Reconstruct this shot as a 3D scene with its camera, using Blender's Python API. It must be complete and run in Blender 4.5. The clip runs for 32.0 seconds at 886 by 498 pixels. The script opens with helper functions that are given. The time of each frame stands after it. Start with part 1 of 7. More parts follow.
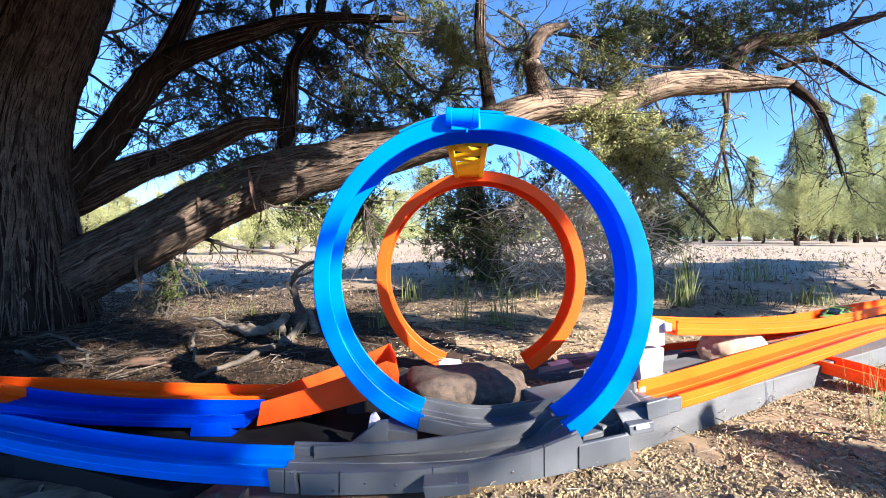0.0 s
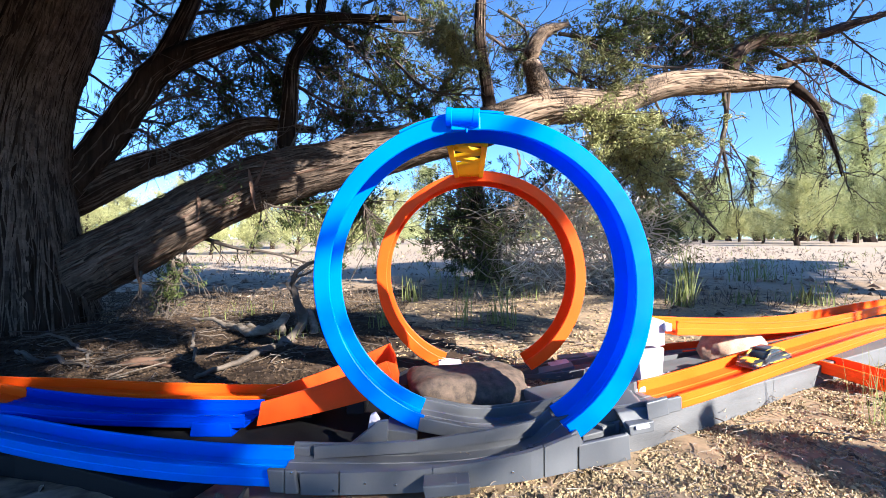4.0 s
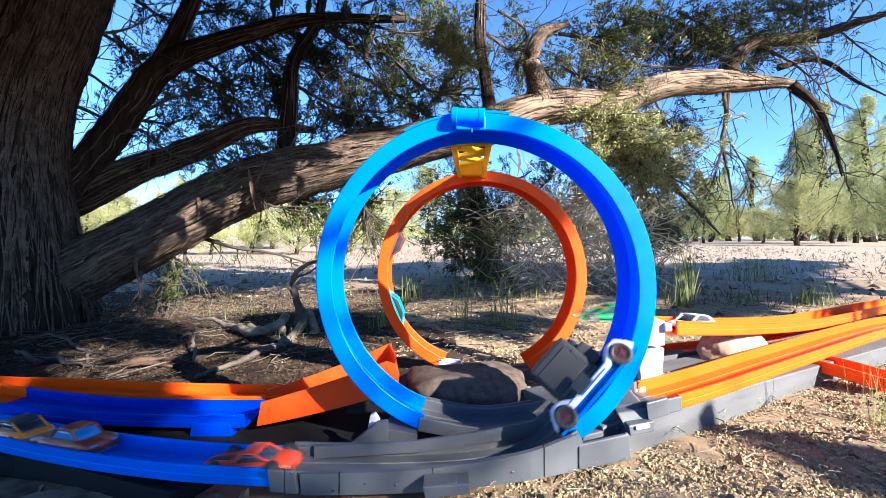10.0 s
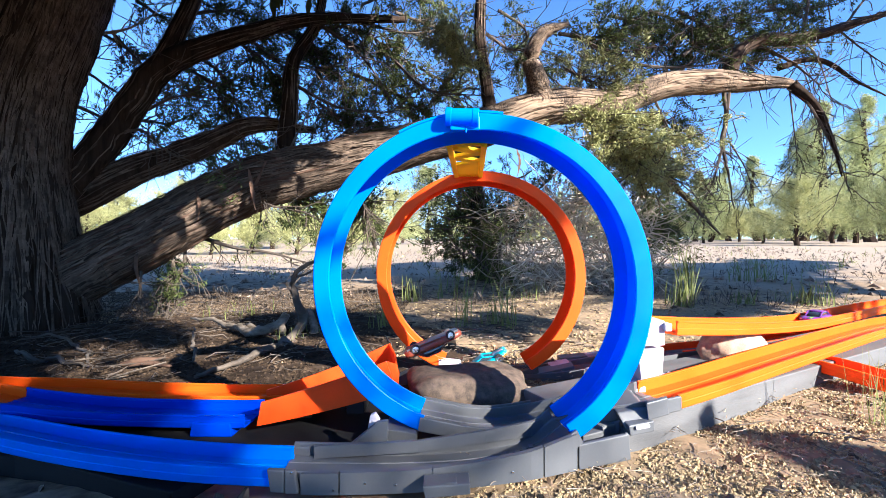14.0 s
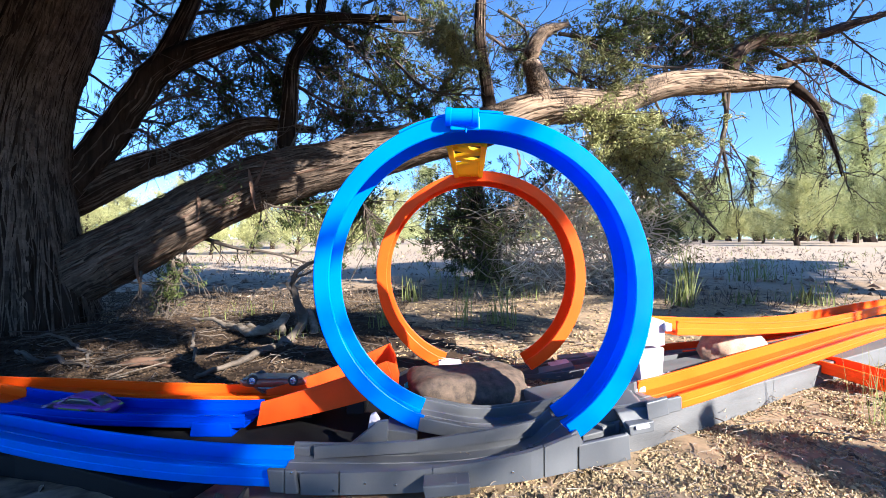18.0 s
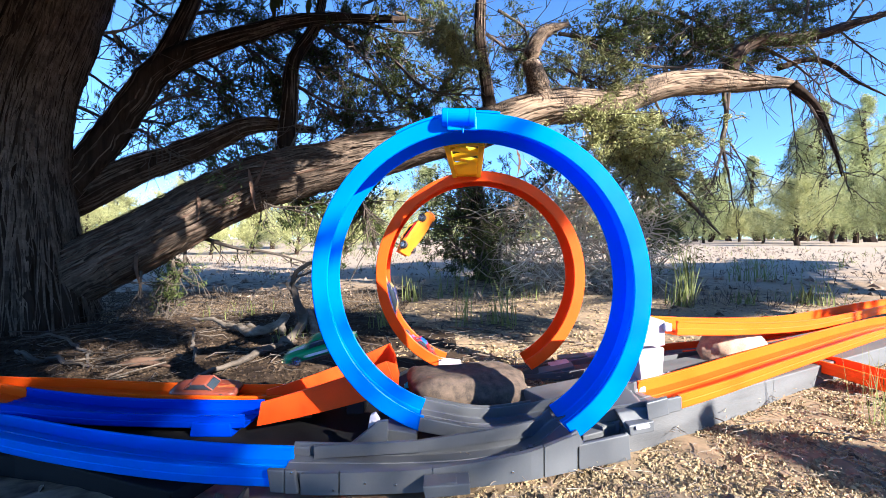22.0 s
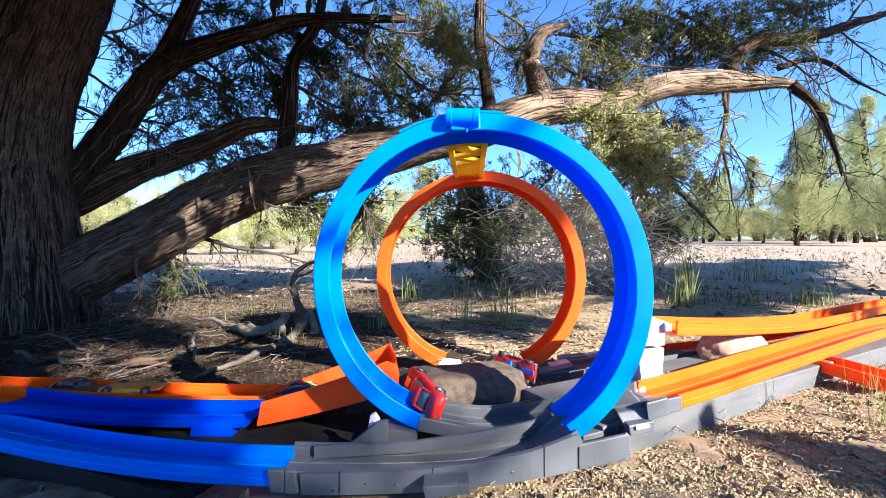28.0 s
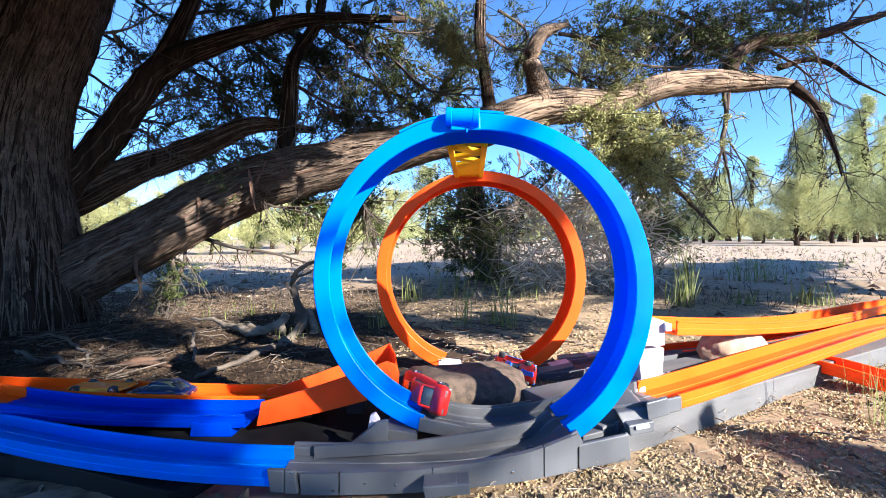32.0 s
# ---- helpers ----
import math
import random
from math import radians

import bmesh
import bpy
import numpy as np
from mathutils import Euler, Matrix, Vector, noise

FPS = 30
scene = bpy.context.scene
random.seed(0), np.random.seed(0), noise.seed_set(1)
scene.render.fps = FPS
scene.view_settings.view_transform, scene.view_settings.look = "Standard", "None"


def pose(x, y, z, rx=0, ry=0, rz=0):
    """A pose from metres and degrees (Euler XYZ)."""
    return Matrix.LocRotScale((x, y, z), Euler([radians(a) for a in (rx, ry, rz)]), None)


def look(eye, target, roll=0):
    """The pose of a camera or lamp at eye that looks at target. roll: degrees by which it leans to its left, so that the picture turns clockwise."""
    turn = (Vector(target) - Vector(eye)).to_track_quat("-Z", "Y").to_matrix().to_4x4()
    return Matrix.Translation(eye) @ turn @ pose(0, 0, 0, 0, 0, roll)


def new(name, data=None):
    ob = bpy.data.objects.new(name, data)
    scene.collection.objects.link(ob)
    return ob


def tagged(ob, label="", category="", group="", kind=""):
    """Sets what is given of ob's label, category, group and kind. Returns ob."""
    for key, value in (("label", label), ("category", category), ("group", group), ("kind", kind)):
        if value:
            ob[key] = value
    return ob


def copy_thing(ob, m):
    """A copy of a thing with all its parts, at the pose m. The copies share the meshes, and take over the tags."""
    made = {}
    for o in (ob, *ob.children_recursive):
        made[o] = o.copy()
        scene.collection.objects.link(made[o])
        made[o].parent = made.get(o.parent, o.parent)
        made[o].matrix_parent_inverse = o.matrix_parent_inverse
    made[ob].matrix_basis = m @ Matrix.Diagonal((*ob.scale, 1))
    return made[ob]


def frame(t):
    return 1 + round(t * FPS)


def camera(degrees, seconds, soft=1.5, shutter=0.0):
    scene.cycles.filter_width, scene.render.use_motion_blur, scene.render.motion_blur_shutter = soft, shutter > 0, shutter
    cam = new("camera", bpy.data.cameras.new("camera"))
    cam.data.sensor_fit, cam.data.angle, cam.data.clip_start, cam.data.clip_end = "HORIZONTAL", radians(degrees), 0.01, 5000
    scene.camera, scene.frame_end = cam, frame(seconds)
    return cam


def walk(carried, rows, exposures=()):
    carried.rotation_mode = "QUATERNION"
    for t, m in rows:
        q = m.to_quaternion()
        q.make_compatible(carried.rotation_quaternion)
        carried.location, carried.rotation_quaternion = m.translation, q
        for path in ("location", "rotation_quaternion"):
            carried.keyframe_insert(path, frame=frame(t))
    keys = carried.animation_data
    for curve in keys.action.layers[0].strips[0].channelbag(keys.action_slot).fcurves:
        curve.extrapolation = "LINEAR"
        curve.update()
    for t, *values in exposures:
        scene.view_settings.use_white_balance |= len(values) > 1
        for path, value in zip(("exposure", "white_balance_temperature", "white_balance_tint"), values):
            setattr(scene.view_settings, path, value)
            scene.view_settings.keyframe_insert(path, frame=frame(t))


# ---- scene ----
cam = camera(95, 32.0, soft=0.55, shutter=0.5)
walk(cam, [(0.0, look((0, 0, 0.25), (0, 1, 0.25))), (32.0, look((0, 0, 0.25), (0, 1, 0.25)))], [(0.0, 2.30, 5450, 8), (32.0, 2.30, 5450, 8)])

SUN_AT = Vector((0.668, -0.601, 0.438)).normalized()
sun = new("sun", bpy.data.lights.new("sun", "SUN"))
sun.data.energy, sun.data.angle, sun.data.color = 5.0, radians(0.5), (1.0, 0.85, 0.67)
sun.matrix_world = look(SUN_AT * 50, (0, 0, 0))
world = bpy.data.worlds.new("world")
scene.world = world
world.use_nodes = True
sky = world.node_tree.nodes.new("ShaderNodeTexSky")
sky.sky_type, sky.sun_disc = "NISHITA", False
sky.sun_elevation = math.asin(SUN_AT.z)
sky.sun_rotation = math.atan2(SUN_AT.x, SUN_AT.y)
sky.altitude, sky.air_density, sky.dust_density, sky.ozone_density = 2000, 0.9, 0.0, 5.0
world.node_tree.links.new(sky.outputs[0], world.node_tree.nodes["Background"].inputs[0])
world.node_tree.nodes["Background"].inputs[1].default_value = 0.080



# ---- materials ----
def material(name, base, rough=0.5, dark=0.7, scale=20.0, fine=200.0, bump=0.1, metal=0.0, spread=0.0, stretch=(1, 1, 1), coat=0.0, through_light=0.0, gloss=0.5):
    """A procedural surface: two scales of tone, roughness that follows, fine relief; spread varies it from piece to piece."""
    m = bpy.data.materials.new(name)
    m.use_nodes = True
    n, l = m.node_tree.nodes, m.node_tree.links
    b = n["Principled BSDF"]
    tc, mp = n.new("ShaderNodeTexCoord"), n.new("ShaderNodeMapping")
    mp.inputs["Scale"].default_value = stretch
    l.new(tc.outputs["Object"], mp.inputs["Vector"])
    big, small = n.new("ShaderNodeTexNoise"), n.new("ShaderNodeTexNoise")
    for tex, s, det in ((big, scale, 5.0), (small, fine, 4.0)):
        tex.inputs["Scale"].default_value, tex.inputs["Detail"].default_value = s, det
        l.new(mp.outputs["Vector"], tex.inputs["Vector"])
    mix = n.new("ShaderNodeMix")
    mix.data_type = "RGBA"
    mix.inputs["A"].default_value = (*[c * dark for c in base], 1)
    mix.inputs["B"].default_value = (*[min(1, c * (2 - dark)) for c in base], 1)
    add = n.new("ShaderNodeMath")
    add.operation = "MULTIPLY_ADD"
    l.new(small.outputs["Fac"], add.inputs[0])
    add.inputs[1].default_value = 0.45
    l.new(big.outputs["Fac"], add.inputs[2])
    ramp = n.new("ShaderNodeMapRange")
    ramp.inputs["From Min"].default_value, ramp.inputs["From Max"].default_value = 0.45, 1.0
    l.new(add.outputs[0], ramp.inputs["Value"])
    l.new(ramp.outputs["Result"], mix.inputs["Factor"])
    colour = mix.outputs["Result"]
    if spread:
        info, hsv, mr = n.new("ShaderNodeObjectInfo"), n.new("ShaderNodeHueSaturation"), n.new("ShaderNodeMapRange")
        geo, plus = n.new("ShaderNodeNewGeometry"), n.new("ShaderNodeMath")
        plus.operation = "PINGPONG"
        plus.inputs[1].default_value = 1.0
        sm = n.new("ShaderNodeMath")
        l.new(info.outputs["Random"], sm.inputs[0])
        l.new(geo.outputs["Random Per Island"], sm.inputs[1])
        l.new(sm.outputs[0], plus.inputs[0])
        mr.inputs["To Min"].default_value, mr.inputs["To Max"].default_value = 1 - spread, 1 + spread
        l.new(plus.outputs[0], mr.inputs["Value"])
        l.new(mr.outputs["Result"], hsv.inputs["Value"])
        l.new(colour, hsv.inputs["Color"])
        colour = hsv.outputs["Color"]
    l.new(colour, b.inputs["Base Color"])
    rr = n.new("ShaderNodeMapRange")
    rr.inputs["To Min"].default_value, rr.inputs["To Max"].default_value = max(0.02, rough - 0.1), min(1, rough + 0.12)
    l.new(add.outputs[0], rr.inputs["Value"])
    l.new(rr.outputs["Result"], b.inputs["Roughness"])
    b.inputs["Metallic"].default_value = metal
    b.inputs["Specular IOR Level"].default_value = gloss
    b.inputs["Coat Weight"].default_value = coat
    if bump:
        bp = n.new("ShaderNodeBump")
        bp.inputs["Strength"].default_value, bp.inputs["Distance"].default_value = min(1, bump), 0.2 / fine
        l.new(add.outputs[0], bp.inputs["Height"])
        l.new(bp.outputs["Normal"], b.inputs["Normal"])
    if through_light:
        tr, ms = n.new("ShaderNodeBsdfTranslucent"), n.new("ShaderNodeMixShader")
        l.new(colour, tr.inputs["Color"])
        ms.inputs[0].default_value = through_light
        l.new(b.outputs[0], ms.inputs[1])
        l.new(tr.outputs[0], ms.inputs[2])
        l.new(ms.outputs[0], n["Material Output"].inputs["Surface"])
    return m


BLUE = material("glossy_blue_plastic", (0.004, 0.235, 0.92), 0.36, 0.94, 25, 900, 0.03, gloss=0.28, through_light=0.4)
NAVY = material("deep_blue_plastic", (0, 0.030, 0.42), 0.35, 0.92, 25, 900, 0.03, gloss=0.3)
ORANGE = material("orange_plastic", (0.95, 0.125, 0.002), 0.36, 0.93, 25, 900, 0.03, gloss=0.22, through_light=0.2)
ORANGE_RED = material("red_orange_plastic", (0.94, 0.085, 0.004), 0.38, 0.93, 25, 900, 0.03, gloss=0.18, through_light=0.25)
LOOP_ORANGE = material("warm_orange_plastic", (0.95, 0.092, 0.003), 0.36, 0.93, 25, 900, 0.03, gloss=0.2, through_light=0.15)
GREY = material("grey_plastic", (0.086, 0.089, 0.096), 0.42, 0.88, 18, 600, 0.05)
LILAC = material("pale_lilac_plastic", (0.47, 0.43, 0.49), 0.45, 0.93, 18, 600, 0.04)
YELLOW = material("yellow_plastic", (0.85, 0.60, 0.005), 0.35, 0.93, 25, 900, 0.03, gloss=0.2, through_light=0.3)
PLANK = material("weathered_black_board", (0.095, 0.095, 0.098), 0.6, 0.72, 9, 160, 0.25, stretch=(1, 6, 6))
# left boards: black wood, darkened further for the shade they lie in
PLANK_DARK = material("shaded_tarred_board", (0.013, 0.013, 0.014), 0.7, 0.7, 9, 160, 0.25, stretch=(1, 6, 6), gloss=0.12)
STONE = material("brown_sandstone", (0.090, 0.063, 0.044), 0.85, 0.35, 120, 800, 1.0)
STONE_PALE = material("pale_sandstone", (0.30, 0.215, 0.155), 0.88, 0.5, 60, 600, 1.0)
# trunk bark kept near black: the crown's shade is put into its tone
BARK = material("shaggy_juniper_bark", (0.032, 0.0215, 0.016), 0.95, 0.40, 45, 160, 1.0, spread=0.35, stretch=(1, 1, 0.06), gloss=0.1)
BARK_SHRED = material("loose_bark_fibre", (0.085, 0.062, 0.046), 0.95, 0.5, 30, 160, 0.6, spread=0.7, gloss=0.1)
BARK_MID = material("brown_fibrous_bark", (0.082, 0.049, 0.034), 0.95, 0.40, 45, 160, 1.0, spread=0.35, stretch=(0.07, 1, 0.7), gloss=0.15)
# weathered limb end; on the broken stub this tone stands for sunlight
BARK_PALE = material("weathered_sunlit_bark", (0.173, 0.122, 0.0828), 0.95, 0.45, 40, 150, 1.0, spread=0.3, stretch=(0.08, 1, 0.8))
DRIFT = material("sun_bleached_branch", (0.16, 0.13, 0.10), 0.9, 0.30, 60, 260, 1.0, stretch=(0.3, 1, 1), gloss=0.2)
DEAD = material("bleached_deadwood", (0.25, 0.195, 0.14), 0.9, 0.6, 14, 120, 0.6, spread=0.2)
# dead twigs brighter than DEAD: sun on the brush put into the colour
DEAD_SUNLIT = material("sunlit_dead_twigs", (0.40, 0.335, 0.25), 0.9, 0.6, 14, 120, 0.6, spread=0.3)
DEAD_GREY = material("grey_weathered_wood", (0.085, 0.067, 0.052), 0.9, 0.5, 30, 160, 0.8, spread=0.4, stretch=(0.3, 1, 1))
TWIG = material("dark_twig", (0.065, 0.049, 0.037), 0.95, 0.6, 20, 150, 0.4, spread=0.3)
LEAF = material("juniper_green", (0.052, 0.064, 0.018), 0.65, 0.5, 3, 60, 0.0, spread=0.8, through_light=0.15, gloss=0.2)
# lit copy of LEAF: the sun's yellow-green is put into the colour
LEAF_SUNLIT = material("sunlit_yellow_green_juniper", (0.21, 0.21, 0.085), 0.65, 0.6, 3, 60, 0.0, spread=0.5, through_light=0.2, gloss=0.2)
# far trees: paler than LEAF, their sunlit, airy look put into the colour
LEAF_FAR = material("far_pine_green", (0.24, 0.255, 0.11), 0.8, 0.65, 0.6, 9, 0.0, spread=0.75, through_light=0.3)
GRASS = material("dry_green_grass", (0.16, 0.176, 0.048), 0.7, 0.7, 5, 90, 0.0, spread=0.35, through_light=0.35)
DIRT = material("sandy_dirt", (0.265, 0.190, 0.118), 0.95, 0.55, 6, 120, 1.0, gloss=0.15)


def add_patches(m, dark, scale, low, high):
    """Mixes patches of a darker second tone into a material, at a broad and a fine scale."""
    n, l = m.node_tree.nodes, m.node_tree.links
    b = n["Principled BSDF"]
    old = b.inputs["Base Color"].links[0].from_socket
    tc, a, c = n.new("ShaderNodeTexCoord"), n.new("ShaderNodeTexNoise"), n.new("ShaderNodeTexNoise")
    a.inputs["Scale"].default_value, a.inputs["Detail"].default_value = scale, 8.0
    c.inputs["Scale"].default_value, c.inputs["Detail"].default_value = scale * 22, 6.0
    l.new(tc.outputs["Object"], a.inputs["Vector"])
    l.new(tc.outputs["Object"], c.inputs["Vector"])
    sm, mr, mx = n.new("ShaderNodeMath"), n.new("ShaderNodeMapRange"), n.new("ShaderNodeMix")
    l.new(a.outputs["Fac"], sm.inputs[0])
    l.new(c.outputs["Fac"], sm.inputs[1])
    mr.inputs["From Min"].default_value, mr.inputs["From Max"].default_value = low, high
    l.new(sm.outputs[0], mr.inputs["Value"])
    mx.data_type = "RGBA"
    mx.inputs["B"].default_value = (*dark, 1)
    l.new(mr.outputs["Result"], mx.inputs["Factor"])
    l.new(old, mx.inputs["A"])
    l.new(mx.outputs["Result"], b.inputs["Base Color"])


add_patches(BARK_PALE, (0.050, 0.033, 0.023), 7.0, 1.02, 1.16)
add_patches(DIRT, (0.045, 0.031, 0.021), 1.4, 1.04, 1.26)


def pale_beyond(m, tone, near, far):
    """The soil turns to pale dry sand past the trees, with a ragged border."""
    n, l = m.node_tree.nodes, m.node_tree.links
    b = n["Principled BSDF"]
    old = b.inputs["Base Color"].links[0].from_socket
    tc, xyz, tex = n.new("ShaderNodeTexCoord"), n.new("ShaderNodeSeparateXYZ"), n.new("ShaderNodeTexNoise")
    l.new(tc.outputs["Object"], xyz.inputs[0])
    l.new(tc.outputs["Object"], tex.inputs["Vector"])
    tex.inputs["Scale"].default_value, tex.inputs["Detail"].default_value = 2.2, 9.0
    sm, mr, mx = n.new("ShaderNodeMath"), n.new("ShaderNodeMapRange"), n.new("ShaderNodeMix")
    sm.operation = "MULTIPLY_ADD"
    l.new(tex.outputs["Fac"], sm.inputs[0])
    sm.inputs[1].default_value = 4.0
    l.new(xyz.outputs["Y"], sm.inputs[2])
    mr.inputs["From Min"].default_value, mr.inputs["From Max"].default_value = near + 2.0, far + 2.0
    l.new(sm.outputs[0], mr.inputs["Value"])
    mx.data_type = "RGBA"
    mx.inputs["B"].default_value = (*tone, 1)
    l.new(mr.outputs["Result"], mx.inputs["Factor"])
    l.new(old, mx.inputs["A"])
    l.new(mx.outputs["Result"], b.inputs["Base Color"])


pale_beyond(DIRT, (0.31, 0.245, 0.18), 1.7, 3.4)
CHIP = material("wood_litter", (0.245, 0.182, 0.098), 0.9, 0.6, 30, 200, 0.3, spread=0.75)
CLOD = material("brown_soil_clod", (0.17, 0.115, 0.075), 0.95, 0.5, 60, 300, 1.0, spread=0.5, gloss=0.15)
# brown duff, lowered in tone to stand in for missing shade as well
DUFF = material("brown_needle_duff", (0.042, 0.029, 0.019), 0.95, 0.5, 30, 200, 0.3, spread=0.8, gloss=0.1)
# needle mat: brown needles, with the tree's shade put into the tone
NEEDLE_MAT = material("shaded_needle_mat", (0.046, 0.031, 0.021), 0.95, 0.30, 30, 260, 1.0, gloss=0.1)
TYRE = material("black_rubber", (0.02, 0.02, 0.022), 0.55, 0.8, 60, 600, 0.05)
CHROME = material("chrome_plate", (0.75, 0.75, 0.77), 0.2, 0.92, 60, 600, 0.0, metal=1.0)
WINDOW = material("smoked_window", (0.03, 0.04, 0.05), 0.08, 0.9, 60, 600, 0.0, coat=0.5)
BLACK = material("satin_black_plastic", (0.022, 0.022, 0.024), 0.4, 0.85, 30, 500, 0.05)
GUNMETAL = material("dark_metal_base", (0.18, 0.18, 0.19), 0.4, 0.85, 60, 600, 0.05, metal=0.8)



# ---- mesh helpers ----
def solid(name, verts, faces, mat, parent=None, label="", smooth=False):
    """One mesh object from points and faces."""
    me = bpy.data.meshes.new(name)
    me.from_pydata([tuple(v) for v in verts], [], faces)
    me.materials.append(mat)
    if smooth:
        me.polygons.foreach_set("use_smooth", [True] * len(me.polygons))
    me.update()
    ob = new(name, me)
    ob.parent = parent
    if label:
        ob["label"] = label
    return ob


def part(name, bm, mat, parent, label="", smooth=False):
    """Links a bmesh as one mesh object under a thing or a part."""
    me = bpy.data.meshes.new(name)
    bmesh.ops.recalc_face_normals(bm, faces=bm.faces)
    if smooth:
        for f in bm.faces:
            f.smooth = True
    bm.to_mesh(me)
    bm.free()
    me.materials.append(mat)
    ob = new(name, me)
    ob.parent = parent
    if label:
        ob["label"] = label
    return ob


def empty(name, m, label, category, group=""):
    ob = new(name)
    ob.empty_display_size = 0.02
    ob.matrix_basis = m
    return tagged(ob, label, category, group)


def box(size, at=(0, 0, 0), bevel=0.0, taper=1.0, bm=None, rz=0.0, seg=2, rx=0.0, ry=0.0):
    """A bevelled block standing round a centre; taper narrows its top."""
    fresh = bmesh.new()
    bmesh.ops.create_cube(fresh, size=1.0)
    for v in fresh.verts:
        k = taper if v.co.z > 0 else 1.0
        v.co = Vector((v.co.x * size[0] * k, v.co.y * size[1] * k, v.co.z * size[2]))
    if bevel:
        bmesh.ops.bevel(fresh, geom=fresh.edges[:], offset=bevel, segments=seg, affect="EDGES", profile=0.6)
    bmesh.ops.transform(fresh, matrix=pose(*at, rx, ry, rz), verts=fresh.verts)
    if bm is None:
        return fresh
    me = bpy.data.meshes.new("tmp")
    fresh.to_mesh(me)
    fresh.free()
    bm.from_mesh(me)
    bpy.data.meshes.remove(me)
    return bm


def lathe(rings, seg=20, axis="y"):
    """A turned body from (radius, place on the axis) rings."""
    bm = bmesh.new()
    loops = []
    for r, h in rings:
        ring = []
        for i in range(seg):
            a = 2 * math.pi * i / seg
            c, s = r * math.cos(a), r * math.sin(a)
            ring.append(bm.verts.new((c, h, s) if axis == "y" else (c, s, h) if axis == "z" else (h, c, s)))
        loops.append(ring)
    for p, q in zip(loops, loops[1:]):
        for i in range(seg):
            bm.faces.new((p[i], p[(i + 1) % seg], q[(i + 1) % seg], q[i]))
    bm.faces.new(loops[0])
    bm.faces.new(loops[-1])
    return bm


def curve_through(points, step=0.02):
    """Evenly spaced points on a smooth curve through the given ones."""
    p = np.array(points, float)
    p = np.vstack([2 * p[0] - p[1], p, 2 * p[-1] - p[-2]])
    out = []
    for i in range(1, len(p) - 2):
        n = max(2, int(np.linalg.norm(p[i + 1] - p[i]) / step))
        for k in range(n):
            t = k / n
            a, b, c, d = p[i - 1], p[i], p[i + 1], p[i + 2]
            out.append(0.5 * (2 * b + (c - a) * t + (2 * a - 5 * b + 4 * c - d) * t * t + (3 * b - a - 3 * c + d) * t ** 3))
    out.append(p[-2])
    return np.array(out)


def frames_of(p, ups):
    """Unit side and up vectors along a path."""
    t = np.gradient(p, axis=0)
    t /= np.linalg.norm(t, axis=1, keepdims=True)
    u = np.broadcast_to(np.array(ups, float), p.shape)
    s = np.cross(t, u)
    s /= np.linalg.norm(s, axis=1, keepdims=True)
    return t, s, np.cross(s, t)


def sweep(name, p, ups, profile, mat, parent=None, label="", smooth=False):
    """Draws a closed profile of (side, up) along a path."""
    t, s, u = frames_of(p, ups)
    k = len(profile)
    verts = np.concatenate([p[:, None] + s[:, None] * np.array(profile)[None, :, :1] + u[:, None] * np.array(profile)[None, :, 1:]], axis=0).reshape(-1, 3)
    faces = [(i * k + j, i * k + (j + 1) % k, (i + 1) * k + (j + 1) % k, (i + 1) * k + j) for i in range(len(p) - 1) for j in range(k)]
    faces += [tuple(range(k - 1, -1, -1)), tuple((len(p) - 1) * k + j for j in range(k))]
    ob = solid(name, verts, faces, mat, parent, label, smooth)
    return ob


def channel_profile(w=0.045, h=0.0135, th=0.0022):
    """A toy track: a floor with a shallow ridge each side and two upright walls with rounded tops."""
    a, b = w / 2, w / 2 - th
    return [(-a + 0.0008, 0), (-a, 0.001), (-a, h - 0.0008), (-a + 0.0006, h), (-b - 0.0005, h), (-b, h - 0.0007), (-b, th + 0.0008), (-b + 0.001, th),
            (-0.009, th), (-0.0085, th + 0.0007), (-0.0072, th + 0.0007), (-0.0067, th), (0.0067, th), (0.0072, th + 0.0007), (0.0085, th + 0.0007), (0.009, th),
            (b - 0.001, th), (b, th + 0.0008), (b, h - 0.0007), (b + 0.0005, h), (a - 0.0006, h), (a, h - 0.0008), (a, 0.001), (a - 0.0008, 0)]


